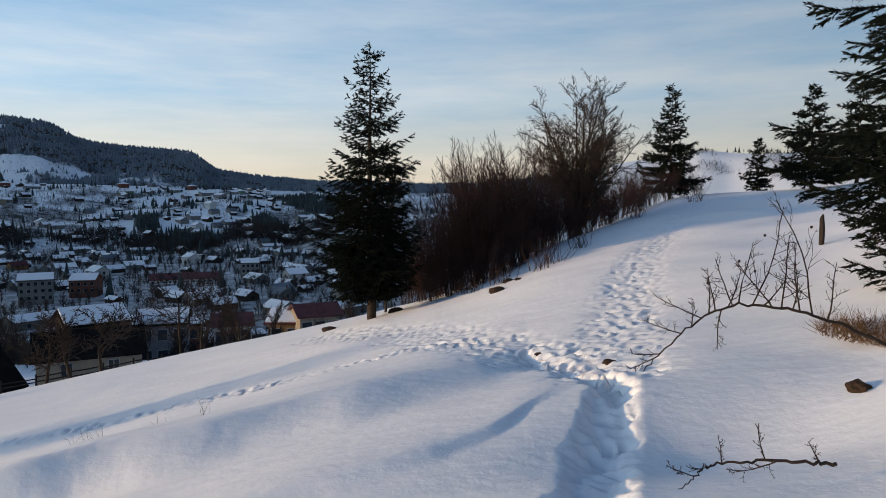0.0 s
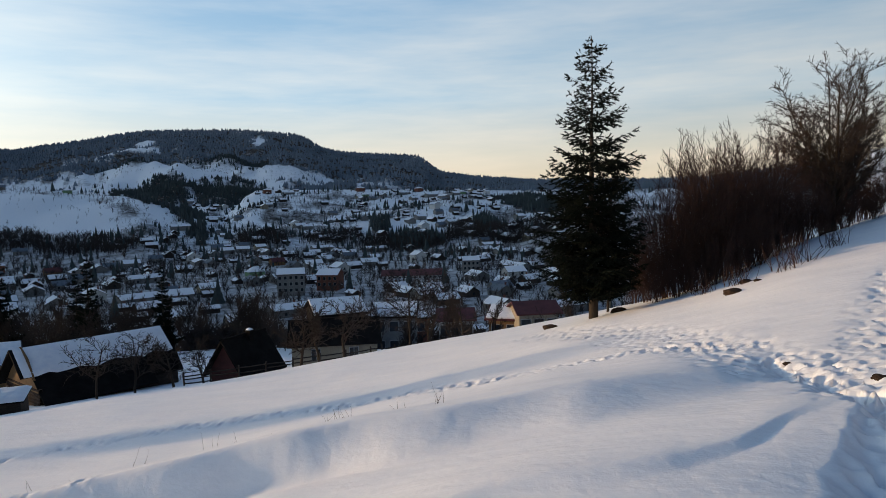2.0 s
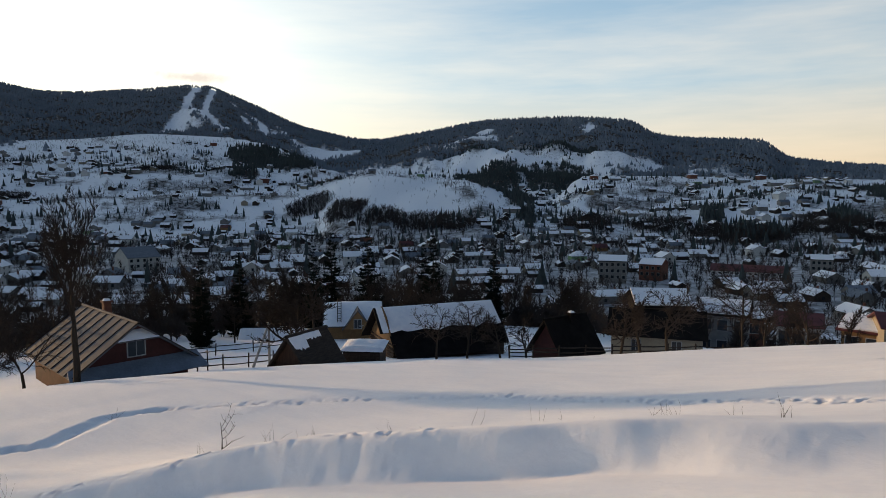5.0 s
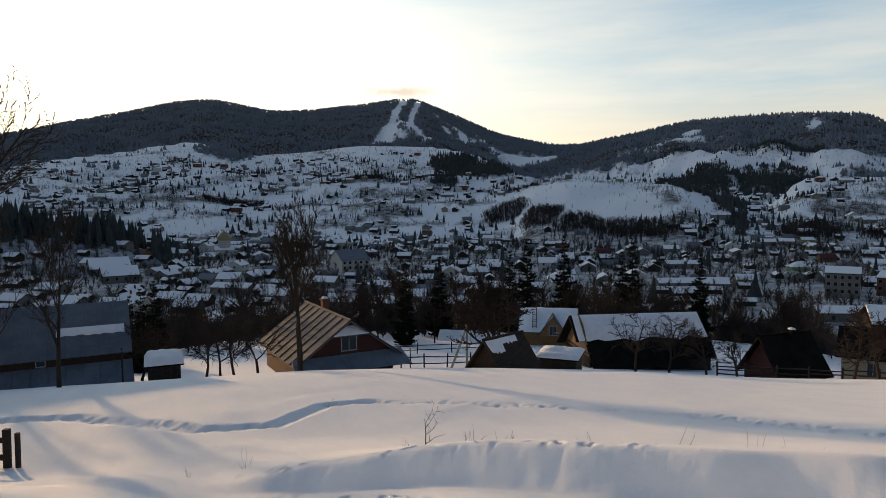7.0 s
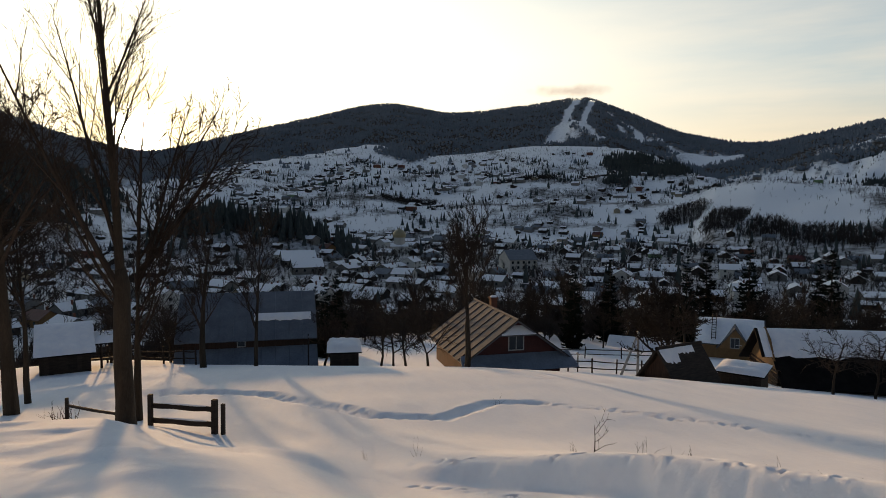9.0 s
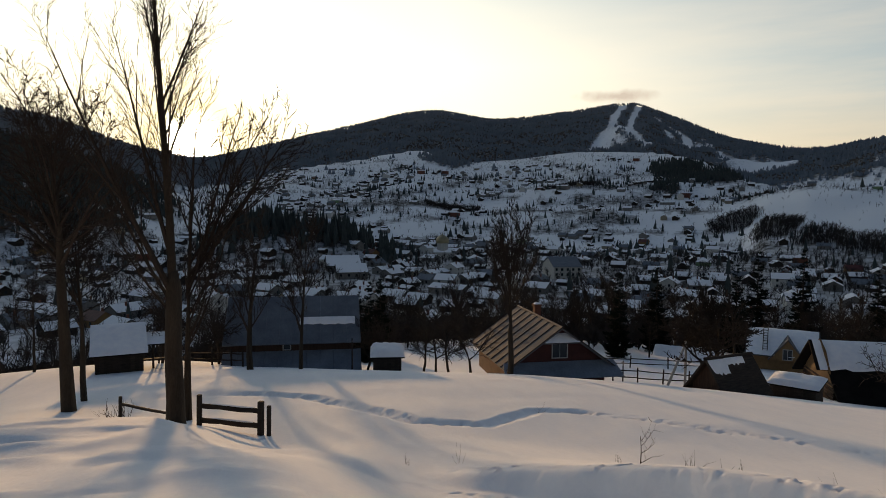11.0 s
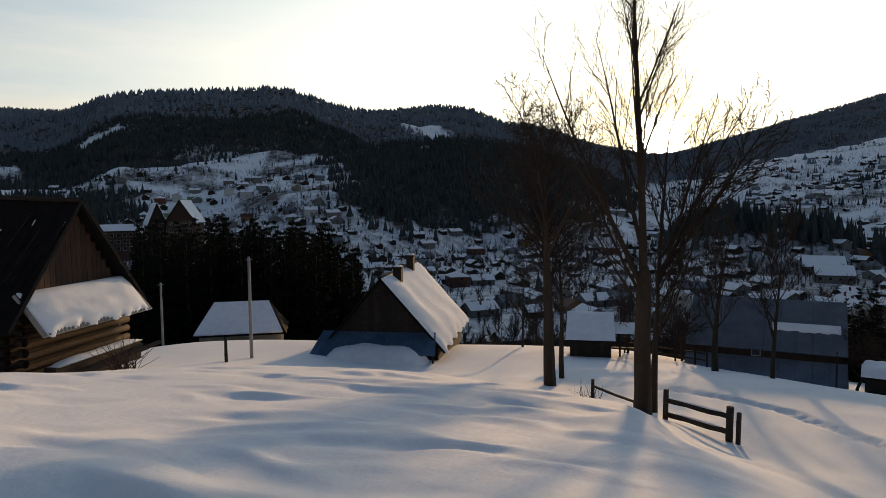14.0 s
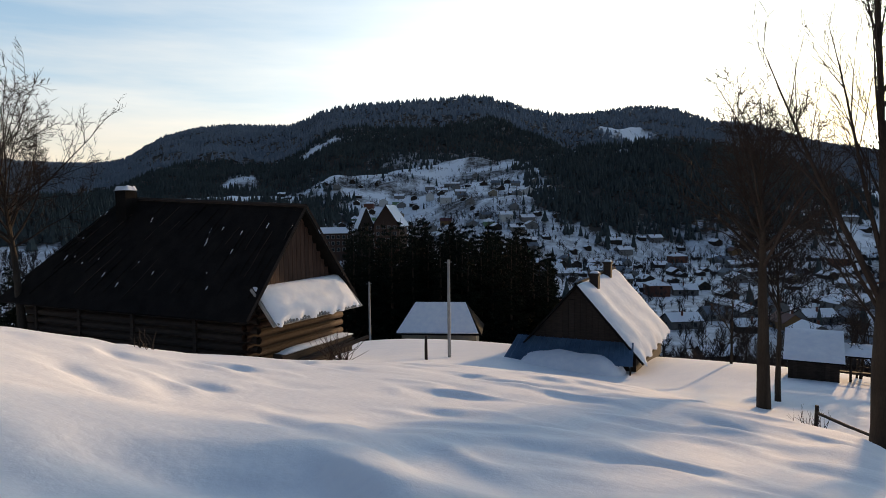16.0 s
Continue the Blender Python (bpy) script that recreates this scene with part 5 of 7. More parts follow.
window(och, pose(0.35, 0.0, H(-12.9), 0, 0, 180), 0.8, 0.9)
window(och, pose(-1.6, 0.0, H(-12.9), 0, 0, 180), 0.7, 0.8)
ld = Mesh()
p0, p1 = Vector((-1.75, -0.45, H(-11.1))), Vector((-1.75, 2.7, H(-9.5)))
for x in (0.0, 0.38):
    ld.tube([p0 + Vector((x, 0, 0.3)), p1 + Vector((x, 0, 0.3))], [0.035, 0.035], 4)
for k in range(10):
    q = p0.lerp(p1, (k + 0.5) / 10) + Vector((0, 0, 0.3))
    ld.tube([q, q + Vector((0.38, 0, 0))], [0.025, 0.025], 4)
part("roof_ladder", ld.make("roof_ladder", OLD_WOOD), None, och, "wooden roof ladder")
tagged(och, "ochre two-storey house with a dormer and a snowy roof", "house")
gable_house("outbuilding", spot(58.2, 74), 140, 5.0, 6.0, rel(58.2, 74, -12.6), rel(58.2, 74, -11.3), BRICK, DARK_ROOF, "red outbuilding with a snow-covered roof", snow=(0.25, 0.25), seed=11)

# long farm building: log gable with ochre boards above, dark lower roof, snow on the upper
b, d = 45.2, 54.0
g = spot(b, d)
H = lambda a: rel(b, d, a)
lb = thing("long_barn", g, 69)
L = 5.0
m = Mesh()
m.box((-L + 0.2, 0.3, -1.5), (L, 6.2, H(-13.0)))
part("wall", m.make("wall", OLD_WOOD), None, lb, "grey-brown plank wall")
for k in range(9):
    lg = Mesh()
    z = -0.9 + k * 0.27
    lg.tube([Vector((-L + 0.1, 0.0, z)), Vector((-L + 0.1, 6.4, z))], [0.14, 0.14], 7)
    part("log", lg.make("log", LOG_WOOD), None, lb)
gb = Mesh()
i = 0
tri = [(-L, 0.2, H(-12.9)), (-L, 6.2, H(-12.9)), (-L, 4.4, H(-10.6)), (-L, 3.2, H(-9.9)), (-L, 2.0, H(-10.6))]
gb.v += [Vector(p) for p in tri] + [Vector((p[0] + 0.12, p[1], p[2])) for p in tri]
gb.f += [(0, 1, 2, 3, 4), (9, 8, 7, 6, 5)] + [(k, k + 5, (k + 1) % 5 + 5, (k + 1) % 5) for k in range(5)]
part("gable", gb.make("gable", OCHRE), None, lb, "ochre boarded gable")
window(lb, pose(-L, 3.0, H(-11.6), 0, 0, 90), 0.5, 0.6)
zr, zm, ze = H(-10.0), H(-11.75), H(-13.5)
for name, pts, mat in (("upper_roof", [(-L - 0.7, 3.2, zr), (L + 0.3, 3.2, zr), (L + 0.3, 1.2, zm), (-L - 0.7, 1.2, zm)], DARK_ROOF), ("lower_roof", [(-L + 0.0, 1.2, zm - 0.02), (L * 0.55, 1.2, zm - 0.02), (L * 0.55, -1.0, ze), (-L + 0.0, -1.0, ze)], DARK_ROOF),
                       ("end_roof", [(L * 0.55, 1.2, zm - 0.05), (L + 0.4, 1.2, zm - 0.05), (L + 0.4, 0.1, H(-13.2)), (L * 0.55, 0.1, H(-13.2))], DARK_ROOF), ("back_roof", [(-L - 0.7, 3.2, zr), (L + 0.3, 3.2, zr), (L + 0.3, 6.8, H(-13.0)), (-L - 0.7, 6.8, H(-13.0))], DARK_ROOF)):
    q = Mesh()
    q.slab(pts, 0.1)
    part(name, q.make(name, mat), None, lb, "dark weathered roof")
part("snow", snow_sheet((-L - 0.5, 3.2, zr + 0.02), (2 * L + 0.7, 0, 0), (0, -2.0, zm - zr), 0.2, random.Random(12), 26, 10, 0.12), None, lb, "snow on the upper roof")
tagged(lb, "long old farm building with log walls, ochre gable and snowy roof", "barn")

# dark steep-roofed cottage with a reddish gable
b, d = 36.9, 50.0
gable_house("cottage", spot(b, d), -8, 3.1, 3.6, rel(b, d, -13.0), rel(b, d, -10.7), RED_BOARD, DARK_ROOF, "small cottage with a steep dark roof and reddish gable", over=0.5, snow=(0.0, 0.0), chimneys=((0.2, 2.2, rel(b, d, -11.5), rel(b, d, -10.45), 0.2, DARK_ROOF),), seed=13)
# cream house with a dark roof, below the field
b, d = 31.5, 60.0
gable_house("farmhouse", spot(b, d), -62, 5.2, 7.2, rel(b, d, -11.0), rel(b, d, -9.6), CREAM, DARK_ROOF, "cream farmhouse with a dark tiled roof", over=0.4, snow=(0, 0), windows=(("left", 2.0, rel(b, d, -11.9), 0.7, 0.9), ("left", 5.0, rel(b, d, -11.9), 0.7, 0.9), ("right", 2.0, rel(b, d, -11.9), 0.7, 0.9), ("right", 5.2, rel(b, d, -11.9), 0.7, 0.9)), gable=OCHRE, seed=14)

# house with the sunlit snow roof and a blue pent roof over its gable wall
b, d = 124.5, 41.0
H = lambda a: rel(b, d, a)
sh = gable_house("snow_roofed_house", spot(b, d), 110, 6.9, 10.5, H(-11.6), H(-6.3), OLD_WOOD, DARK_ROOF, "old timber house with thick sunlit snow on its steep roof", over=0.5, snow=(0.0, 0.34), chimneys=((0.55, 2.0, H(-8.5), H(-5.75), 0.27, OLD_WOOD), (0.35, 6.8, H(-8.5), H(-5.25), 0.25, OLD_WOOD)), seed=15)
pent = Mesh()
pent.slab([(-3.8, 0.0, H(-10.8)), (3.3, 0.0, H(-10.8)), (3.5, -1.5, H(-12.2)), (-4.3, -1.5, H(-12.6))], 0.06)
pr = part("pent_roof", pent.make("pent_roof", TIN_BLUE), None, sh, "blue tin pent roof")
for k in range(25):
    q = Mesh()
    x = -4.1 + k * 0.31
    q.tube([Vector((x * 0.92, 0, H(-10.8) + 0.02)), Vector((x, -1.5, H(-12.35) + 0.02))], [0.025, 0.025], 4)
    part("seam", q.make("seam", TIN_BLUE), None, pr)
heap = Mesh()
nu, nv = 28, 12
for i in range(nu + 1):
    for j in range(nv + 1):
        u, v = i / nu, j / nv
        rim = math.sqrt(max(0.0, 1 - abs(2 * u - 1) ** 4)) * (0.93 + 0.14 * noise.noise(Vector((u * 4, 1.7, 0))))
        heap.v.append(Vector((-3.55 + 6.8 * u, -0.8 - 2.6 * v, -0.9 + (H(-11.35) + 0.9) * rim * (1 - v**2.2) + 0.05 * noise.noise(Vector((u * 9, v * 5, 2))))))
for i in range(nu):
    for j in range(nv):
        k = i * (nv + 1) + j
        heap.f.append((k, k + 1, k + nv + 2, k + nv + 1))
k = len(heap.v)
heap.v += [Vector((-3.55, -0.8, -0.95)), Vector((3.25, -0.8, -0.95)), Vector((3.25, -3.4, -0.95)), Vector((-3.55, -3.4, -0.95))]
heap.f.append((k, k + 1, k + 2, k + 3))
part("snow", heap.make("snow", SNOW, True), None, sh, "snow slid off the roof into a heap")
for k in range(15):
    q = Mesh()
    x = -2.7 + k * 0.36
    q.box((x, -0.03, H(-11.6)), (x + 0.34, 0.0, H(-11.6) + max(0.1, (3.2 - abs(x + 0.17)) / 3.2 * (H(-6.3) - H(-11.6)) - 0.15)))
    part("board", q.make("board", OLD_WOOD), None, sh)

for x in (-4.1, 3.35):
    q = Mesh()
    q.tube([Vector((x, -1.35, -0.8)), Vector((x, -1.35, H(-12.4)))], [0.05, 0.05], 6)
    part("post", q.make("post", OLD_WOOD), None, sh)

# low house with a hipped snowy roof further down
b, d = 136.3, 60.0
H = lambda a: rel(b, d, a)
hh = thing("hipped_house", spot(b, d), 130)
q = Mesh()
q.box((-3.4, 0, -2), (3.4, 4.6, H(-10.5)))
part("wall", q.make("wall", CREAM), None, hh)
zr, ze = H(-8.3), H(-10.5)
q = Mesh()
for pts in ([(-2.4, 2.3, zr), (2.4, 2.3, zr), (3.9, -0.5, ze), (-3.9, -0.5, ze)], [(-2.4, 2.3, zr), (2.4, 2.3, zr), (3.9, 5.1, ze), (-3.9, 5.1, ze)], [(2.4, 2.3, zr), (3.9, 5.1, ze), (3.9, -0.5, ze)], [(-2.4, 2.3, zr), (-3.9, 5.1, ze), (-3.9, -0.5, ze)]):
    q.slab(pts, 0.1)
part("roof", q.make("roof", DARK_ROOF), None, hh)
q = Mesh()
for pts in ([(-2.4, 2.2, zr + 0.2), (2.3, 2.2, zr + 0.2), (3.6, -0.5, ze + 0.18), (-3.8, -0.5, ze + 0.18)], [(-2.4, 2.25, zr + 0.2), (-3.8, 5.0, ze + 0.2), (-3.8, -0.5, ze + 0.2)]):
    q.slab(pts, 0.18)
part("snow", q.make("snow", SNOW), None, hh, "smooth snow over the roof")
tagged(hh, "low house with a hipped roof under smooth snow", "house")

# the old log barn
b0, d0 = 151.9, 29.0
base = spot(b0, d0)
px, py = at(b0, d0)
along = Vector((*at(200.0, 1.0), 0))
yaw = math.degrees(math.atan2(-along.y, -along.x))
lb = thing("log_barn", base, yaw)
# x along the long wall, y along the gable away from the viewer
LEN, WID = 15.2, 6.2
ez, rz = rel(b0, d0, -8.9) + 0.7, rel(b0, d0, -0.1) + 0.25
q = Mesh()
q.box((0.12, 0.12, -3.5), (LEN - 0.12, WID - 0.12, ez + 0.3))
part("core", q.make("core", OLD_WOOD), None, lb)
n = 8
for k in range(n):
    z = -0.75 + k * (ez + 0.9) / n
    for nm, p0, p1 in (("log", (-0.35, 0.06, z), (LEN + 0.3, 0.06, z)), ("log", (0.06, -0.35, z + 0.14), (0.06, WID + 0.35, z + 0.14))):
        q = Mesh()
        v0, v1 = Vector(p0), Vector(p1)
        q.tube([v0.lerp(v1, t / 6) + Vector((0, 0, 0.015 * math.sin(t * 2 + k))) for t in range(7)], [0.16 + 0.012 * math.sin(t + k * 2) for t in range(7)], 8)
        part(nm, q.make(nm, LOG_WOOD if p1[1] > 1 else OLD_WOOD, True), None, lb)
for xx in (3.0, 6.9, 10.6, 13.9):
    q = Mesh()
    q.box((xx, -0.16, -0.8), (xx + 0.18, -0.05, ez))
    part("post", q.make("post", OLD_WOOD), None, lb)
# gable boards above the tie beam
zg = ez + 0.75
for k in range(17):
    y0 = 0.55 + k * (WID - 1.1) / 17
    t = 1 - abs((y0 + 0.15) - WID / 2) / (WID / 2)
    q = Mesh()
    q.box((-0.10, y0 + 0.012, zg - 0.55), (-0.055 + 0.01 * (k % 2), y0 + (WID - 1.1) / 17 - 0.012, ez + t * (rz - ez) - 0.12))
    part("board", q.make("board", BOARD), None, lb)
q = Mesh()
i = 0
tri = [(-0.05, 0.1, ez), (-0.05, WID - 0.1, ez), (-0.05, WID / 2, rz - 0.1)]
q.v += [Vector(p) for p in tri] + [Vector((p[0] + 0.1, p[1], p[2])) for p in tri]
q.f += [(0, 1, 2), (5, 4, 3), (0, 3, 4, 1), (1, 4, 5, 2), (2, 5, 3, 0)]
part("gable", q.make("gable", OLD_WOOD), None, lb)
rise = 0.55
front = [(-0.55, WID / 2, rz), (11.4, WID / 2, rz + rise), (LEN + 0.9, -0.9, ez - 0.5), (-0.55, -0.9, ez - 0.55)]
backs = [(-0.55, WID / 2, rz), (11.4, WID / 2, rz + rise), (LEN + 0.9, WID + 0.9, ez - 0.5), (-0.55, WID + 0.9, ez - 0.55)]
hipe = [(11.4, WID / 2, rz + rise), (LEN + 0.9, WID + 0.9, ez - 0.5), (LEN + 0.9, -0.9, ez - 0.5)]
for nm, pts in (("front_roof", front), ("back_roof", backs), ("hip_roof", hipe)):
    q = Mesh()
    q.slab(pts, 0.12)
    rf = part(nm, q.make(nm, DARK_ROOF), None, lb, "dark weathered roof covering")
    if nm == "front_roof":
        a, b_, c_, d_ = [Vector(p) for p in pts]
        rr = random.Random(30)
        nn = Vector((0, -0.8, 0.6)) * 0.05
        for k in range(40):
            # loose laths and torn edges of roofing down the slope
            t, u0 = (k + rr.random()) / 40, rr.uniform(0.0, 0.55)
            u1 = min(0.99, u0 + rr.uniform(0.15, 0.5))
            s0, s1 = a.lerp(b_, t), d_.lerp(c_, t + rr.uniform(-0.01, 0.01))
            q = Mesh()
            q.tube([s0.lerp(s1, u0 + (u1 - u0) * u / 5) + nn + Vector((rr.gauss(0, 0.02), 0, rr.gauss(0, 0.01))) for u in range(6)], [rr.uniform(0.012, 0.035) for _ in range(6)], 4)
            part("batten", q.make("batten", OLD_WOOD if k % 3 == 0 else DARK_ROOF), None, rf)
        rr = random.Random(31)
        for k in range(26):
            t, u = rr.random(), rr.uniform(0.1, 0.8)
            p = a.lerp(b_, t).lerp(d_.lerp(c_, t), u) + nn * 1.2
            q = Mesh()
            dd = (d_ - a).normalized()
            q.tube([p, p + dd * rr.uniform(0.06, 0.3)], [0.022, 0.010], 5)
            part("snow", q.make("snow", SNOW), None, rf, "scrap of snow")
for y0 in (-0.9, WID + 0.9):
    q = Mesh()
    q.tube([Vector((-0.6, WID / 2, rz + 0.08)), Vector((-0.6, y0, ez - 0.5))], [0.07, 0.07], 4)
    part("bargeboard", q.make("bargeboard", OLD_WOOD), None, lb)
q = Mesh()
q.tube([Vector((-0.6, WID / 2, rz + 0.08)), Vector((11.5, WID / 2, rz + rise + 0.08))], [0.10, 0.10], 6)
part("ridge_beam", q.make("ridge_beam", OLD_WOOD), None, lb)
q = Mesh()
q.box((10.0, WID / 2 - 0.9, rz - 0.9), (10.75, WID / 2 - 0.2, rz + 1.0))
ch = part("chimney", q.make("chimney", DARK_ROOF), None, lb, "dark chimney")
part("snow", snow_sheet((9.92, WID / 2 - 0.98, rz + 1.0), (0.96, 0, 0), (0, 0.86, 0), 0.25, random.Random(6), 6, 6, 0), None, ch)
# the pent roof over the gable's log wall, deep in snow
q = Mesh()
q.slab([(-0.05, 0.0, zg - 0.1), (-0.05, WID + 0.2, zg - 0.1), (-1.3, WID + 0.3, ez - 0.8), (-1.3, -0.1, ez - 0.8)], 0.08)
pr = part("pent_roof", q.make("pent_roof", CONCRETE), None, lb, "corrugated pent roof")
for k in range(32):
    y0 = -0.15 + k * (WID + 0.3) / 32
    q = Mesh()
    q.tube([Vector((-0.08, y0 + 0.1, zg - 0.08)), Vector((-1.33, y0 + 0.1, ez - 0.78))], [0.06, 0.06], 5)
    part("corrugation", q.make("corrugation", CONCRETE), None, pr)
part("snow", snow_sheet((-0.1, 0.05, zg), (0, WID, 0), (-1.2, 0, ez - 0.75 - zg), 0.24, random.Random(17), 48, 14, 0.14), None, lb, "thick snow on the pent roof")
q = Mesh()
q.box((-1.1, 0.6, -0.6), (-0.6, WID - 0.4, 0.2))
ledge = part("plinth", q.make("plinth", OLD_WOOD), None, lb)
part("snow", snow_sheet((-1.15, 0.7, 0.2), (0, WID - 1.0, 0), (0.55, 0, 0), 0.16, random.Random(18), 16, 5, 0.0), None, ledge, "snow on the ledge")
for k in range(6):
    q = Mesh()
    q.tube([Vector((-0.9 - 0.12 * k, -0.9 + 0.3 * k, -0.5 + 0.06 * k)), Vector((-1.5 - 0.15 * k, WID * 0.72 + 0.2 * k, 0.05 + 0.08 * (k % 3)))], [0.10, 0.08], 6)
    part("beam", q.make("beam", OLD_WOOD), None, lb, "loose beam lying against the wall")
for ob in lb.children_recursive:
    # built with x running along the wall the other way
    ob.data.transform(Matrix.Diagonal((-1, 1, 1, 1)))
    ob.data.flip_normals()
tagged(lb, "old dark log barn with snow on its gable pent roof", "barn")

# ---- the town in the valley ----


def town_house(w, l, eave, ridge, wall, roof, snow, seed, storeys=1, hip=False):
    """One small-town house, as parts: wall, roof slopes under snow, chimney, windows."""
    rng = random.Random(seed)
    top = thing("town_house")
    hw, hl, o = w / 2, l / 2, 0.5
    q = Mesh()
    q.box((-hw, -hl, -1.5), (hw, hl, eave))
    if not hip:
        for y in (-hl, hl):
            s = 0.15 if y < 0 else -0.15
            i = len(q.v)
            tri = [(-hw, y, eave), (hw, y, eave), (0, y, ridge - 0.05)]
            q.v += [Vector(p) for p in tri] + [Vector((p[0], y + s, p[2])) for p in tri]
            q.f += [(i, i + 1, i + 2), (i + 5, i + 4, i + 3), (i + 1, i + 4, i + 5, i + 2), (i + 2, i + 5, i + 3, i)]
    part("wall", q.make("wall", wall), None, top)
    k = (ridge - eave) / hw * o
    inset = hw if hip else -o
    for side in (-1, 1):
        pts = [(0, -hl + inset, ridge), (0, hl - inset, ridge), (side * (hw + o), hl + o, eave - k), (side * (hw + o), -hl - o, eave - k)]
        q = Mesh()
        q.slab(pts, 0.12)
        part("roof", q.make("roof", roof), None, top)
        if snow:
            q = Mesh()
            c = [Vector(p) + Vector((0, 0, 0.2)) for p in pts]
            mid = sum(c, Vector()) / 4
            q.slab([mid + (p - mid) * 0.97 for p in c], 0.2)
            part("snow", q.make("snow", SNOW), None, top)
    if hip:
        for side in (-1, 1):
            pts = [(0, side * (hl - hw), ridge), (hw + o, side * (hl + o), eave - k), (-hw - o, side * (hl + o), eave - k)]
            q = Mesh()
            q.slab(pts, 0.12)
            part("roof", q.make("roof", roof), None, top)
            if snow:
                q = Mesh()
                q.slab([Vector(p) + Vector((0, 0, 0.2)) for p in pts], 0.2)
                part("snow", q.make("snow", SNOW), None, top)
    q = Mesh()
    cx, cy = hw * 0.4, hl * rng.uniform(-0.5, 0.5)
    q.box((cx - 0.3, cy - 0.3, eave), (cx + 0.3, cy + 0.3, ridge + 0.7))
    q.box((cx - 0.4, cy - 0.4, ridge + 0.7), (cx + 0.4, cy + 0.4, ridge + 0.85))
    part("chimney", q.make("chimney", BRICK), None, top)
    for face in range(4):
        across_, span = (0, w) if face % 2 == 0 else (1, l)
        for st in range(storeys):
            z = 1.5 + st * 2.8
            if z > eave - 0.4:
                continue
            for u in ((-0.25, 0.25) if face % 2 else (0.05,)):
                m = {0: pose(u * span, -hl, z), 1: pose(hw, u * span, z, 0, 0, 90), 2: pose(u * span, hl, z, 0, 0, 180), 3: pose(-hw, u * span, z, 0, 0, -90)}[face]
                q = Mesh()
                q.box((-0.55, -0.07, -0.65), (0.55, 0.02, 0.65), m)
                part("window", q.make("window", GLASS), None, top)
    return top


LOOKS = {
    "cream house with a snow-covered gable roof": (8, 10, 3.0, 5.2, CREAM, DARK_ROOF, True, 1, False),
    "grey rendered house with a snow-covered roof": (9, 12, 3.0, 5.4, GREYW, DARK_ROOF, True, 1, False),
    "dark timber house under a snowy roof": (7, 10, 2.6, 4.8, OLD_WOOD, DARK_ROOF, True, 1, False),
    "two-storey brick-red house with a snowy hipped roof": (10, 12, 5.6, 7.8, BRICK, RED_TIN, True, 2, True),
    "two-storey white house with a snowy gable roof": (9, 11, 5.4, 8.0, WHITEW, TIN_GREY, True, 2, False),
    "brown house whose dark roof has shed its snow": (8, 10, 3.0, 5.6, OCHRE, RED_TIN, False, 1, False),
    "green painted house with a snowy hipped roof": (9, 10, 3.2, 6.0, GREENW, TIN_GREY, True, 1, True),
    "long low grey building with a snowy roof": (9, 20, 3.2, 5.0, GREYW, DARK_ROOF, True, 1, False),
    "small dark outbuilding under snow": (4.5, 7, 2.1, 3.2, OLD_WOOD, DARK_ROOF, True, 1, False),
    "dark house with a bare tin roof": (8, 10, 3.0, 5.4, GREYW, TIN_GREY, False, 1, False),
}
MODELS = [tagged(town_house(spec[0], spec[1], spec[2], spec[3], spec[4], spec[5], spec[6], 40 + k, spec[7], spec[8]), label, "house", "houses of the town") for k, (label, spec) in enumerate(LOOKS.items())]
WEIGHT = (5, 18, 30, 1, 4, 1, 2, 6, 28, 12)


STREET = 52


def town_sites(seed, count, b_range, d_range, gap, taken, keep):
    rng = random.Random(seed)
    sites = []
    tries = 0
    while len(sites) < count and tries < count * 60:
        tries += 1
        b, d = rng.uniform(*b_range), math.sqrt(rng.uniform(d_range[0] ** 2, d_range[1] ** 2))
        x, y = at(b, d)
        # houses stand in rows on both sides of the streets
        c_, s_ = math.cos(radians(STREET)), math.sin(radians(STREET))
        u, v = x * c_ + y * s_, y * c_ - x * s_
        bend = 9 * math.sin(u / 90)
        row = round((v - bend) / 32)
        v = row * 32 + bend + rng.choice((-8.5, 8.5)) + rng.gauss(0, 1.6)
        x, y = u * c_ - v * s_, u * s_ + v * c_
        b, d = float(bearing_of(x, y)), math.hypot(x, y)
        if d < d_range[0] or fbm(np.array([x]), np.array([y]), 150.0, 2, 8.0)[0] < -0.55 or any((x - p) ** 2 + (y - q) ** 2 < (gap + g) ** 2 / 4 for p, q, g in taken) or not keep(b, d, x, y, rng):
            continue
        taken.append((x, y, gap))
        # streets run roughly across the valley: houses stand square to them, with some out of line
        street = STREET + 5.7 * math.cos(u / 90) + (90 if rng.random() < 0.6 else 0) + rng.gauss(0, 5)
        sites.append((x, y, street, rng.choices(range(len(MODELS)), WEIGHT)[0]))
    return sites


# landmarks keep their ground free
TAKEN = [(*at(b, d), g) for b, d, g in ((27, 96, 30), (21.3, 390, 60), (16.3, 400, 36), (80.9, 560, 40), (70, 410, 46), (31.6, 330, 40), (89.5, 445, 30), (88.3, 400, 30), (31, 62, 26), (53, 72, 22), (11, 90, 30), (21.5, 120, 30), (18, 108, 20), (141, 320, 70))]
not_wood = lambda b, d, x, y, rng: float(wooded(np.array([x]), np.array([y]))[0]) < 0.35
near_sites = town_sites(1, 300, (8, 132), (150, 430), 13.0, TAKEN, lambda b, d, x, y, rng: d > 190 or rng.random() < 0.6)
for n, (x, y, turn, k) in enumerate(near_sites):
    m = pose(x, y, level(x, y), 0, 0, turn)
    copy_thing(MODELS[k], m)
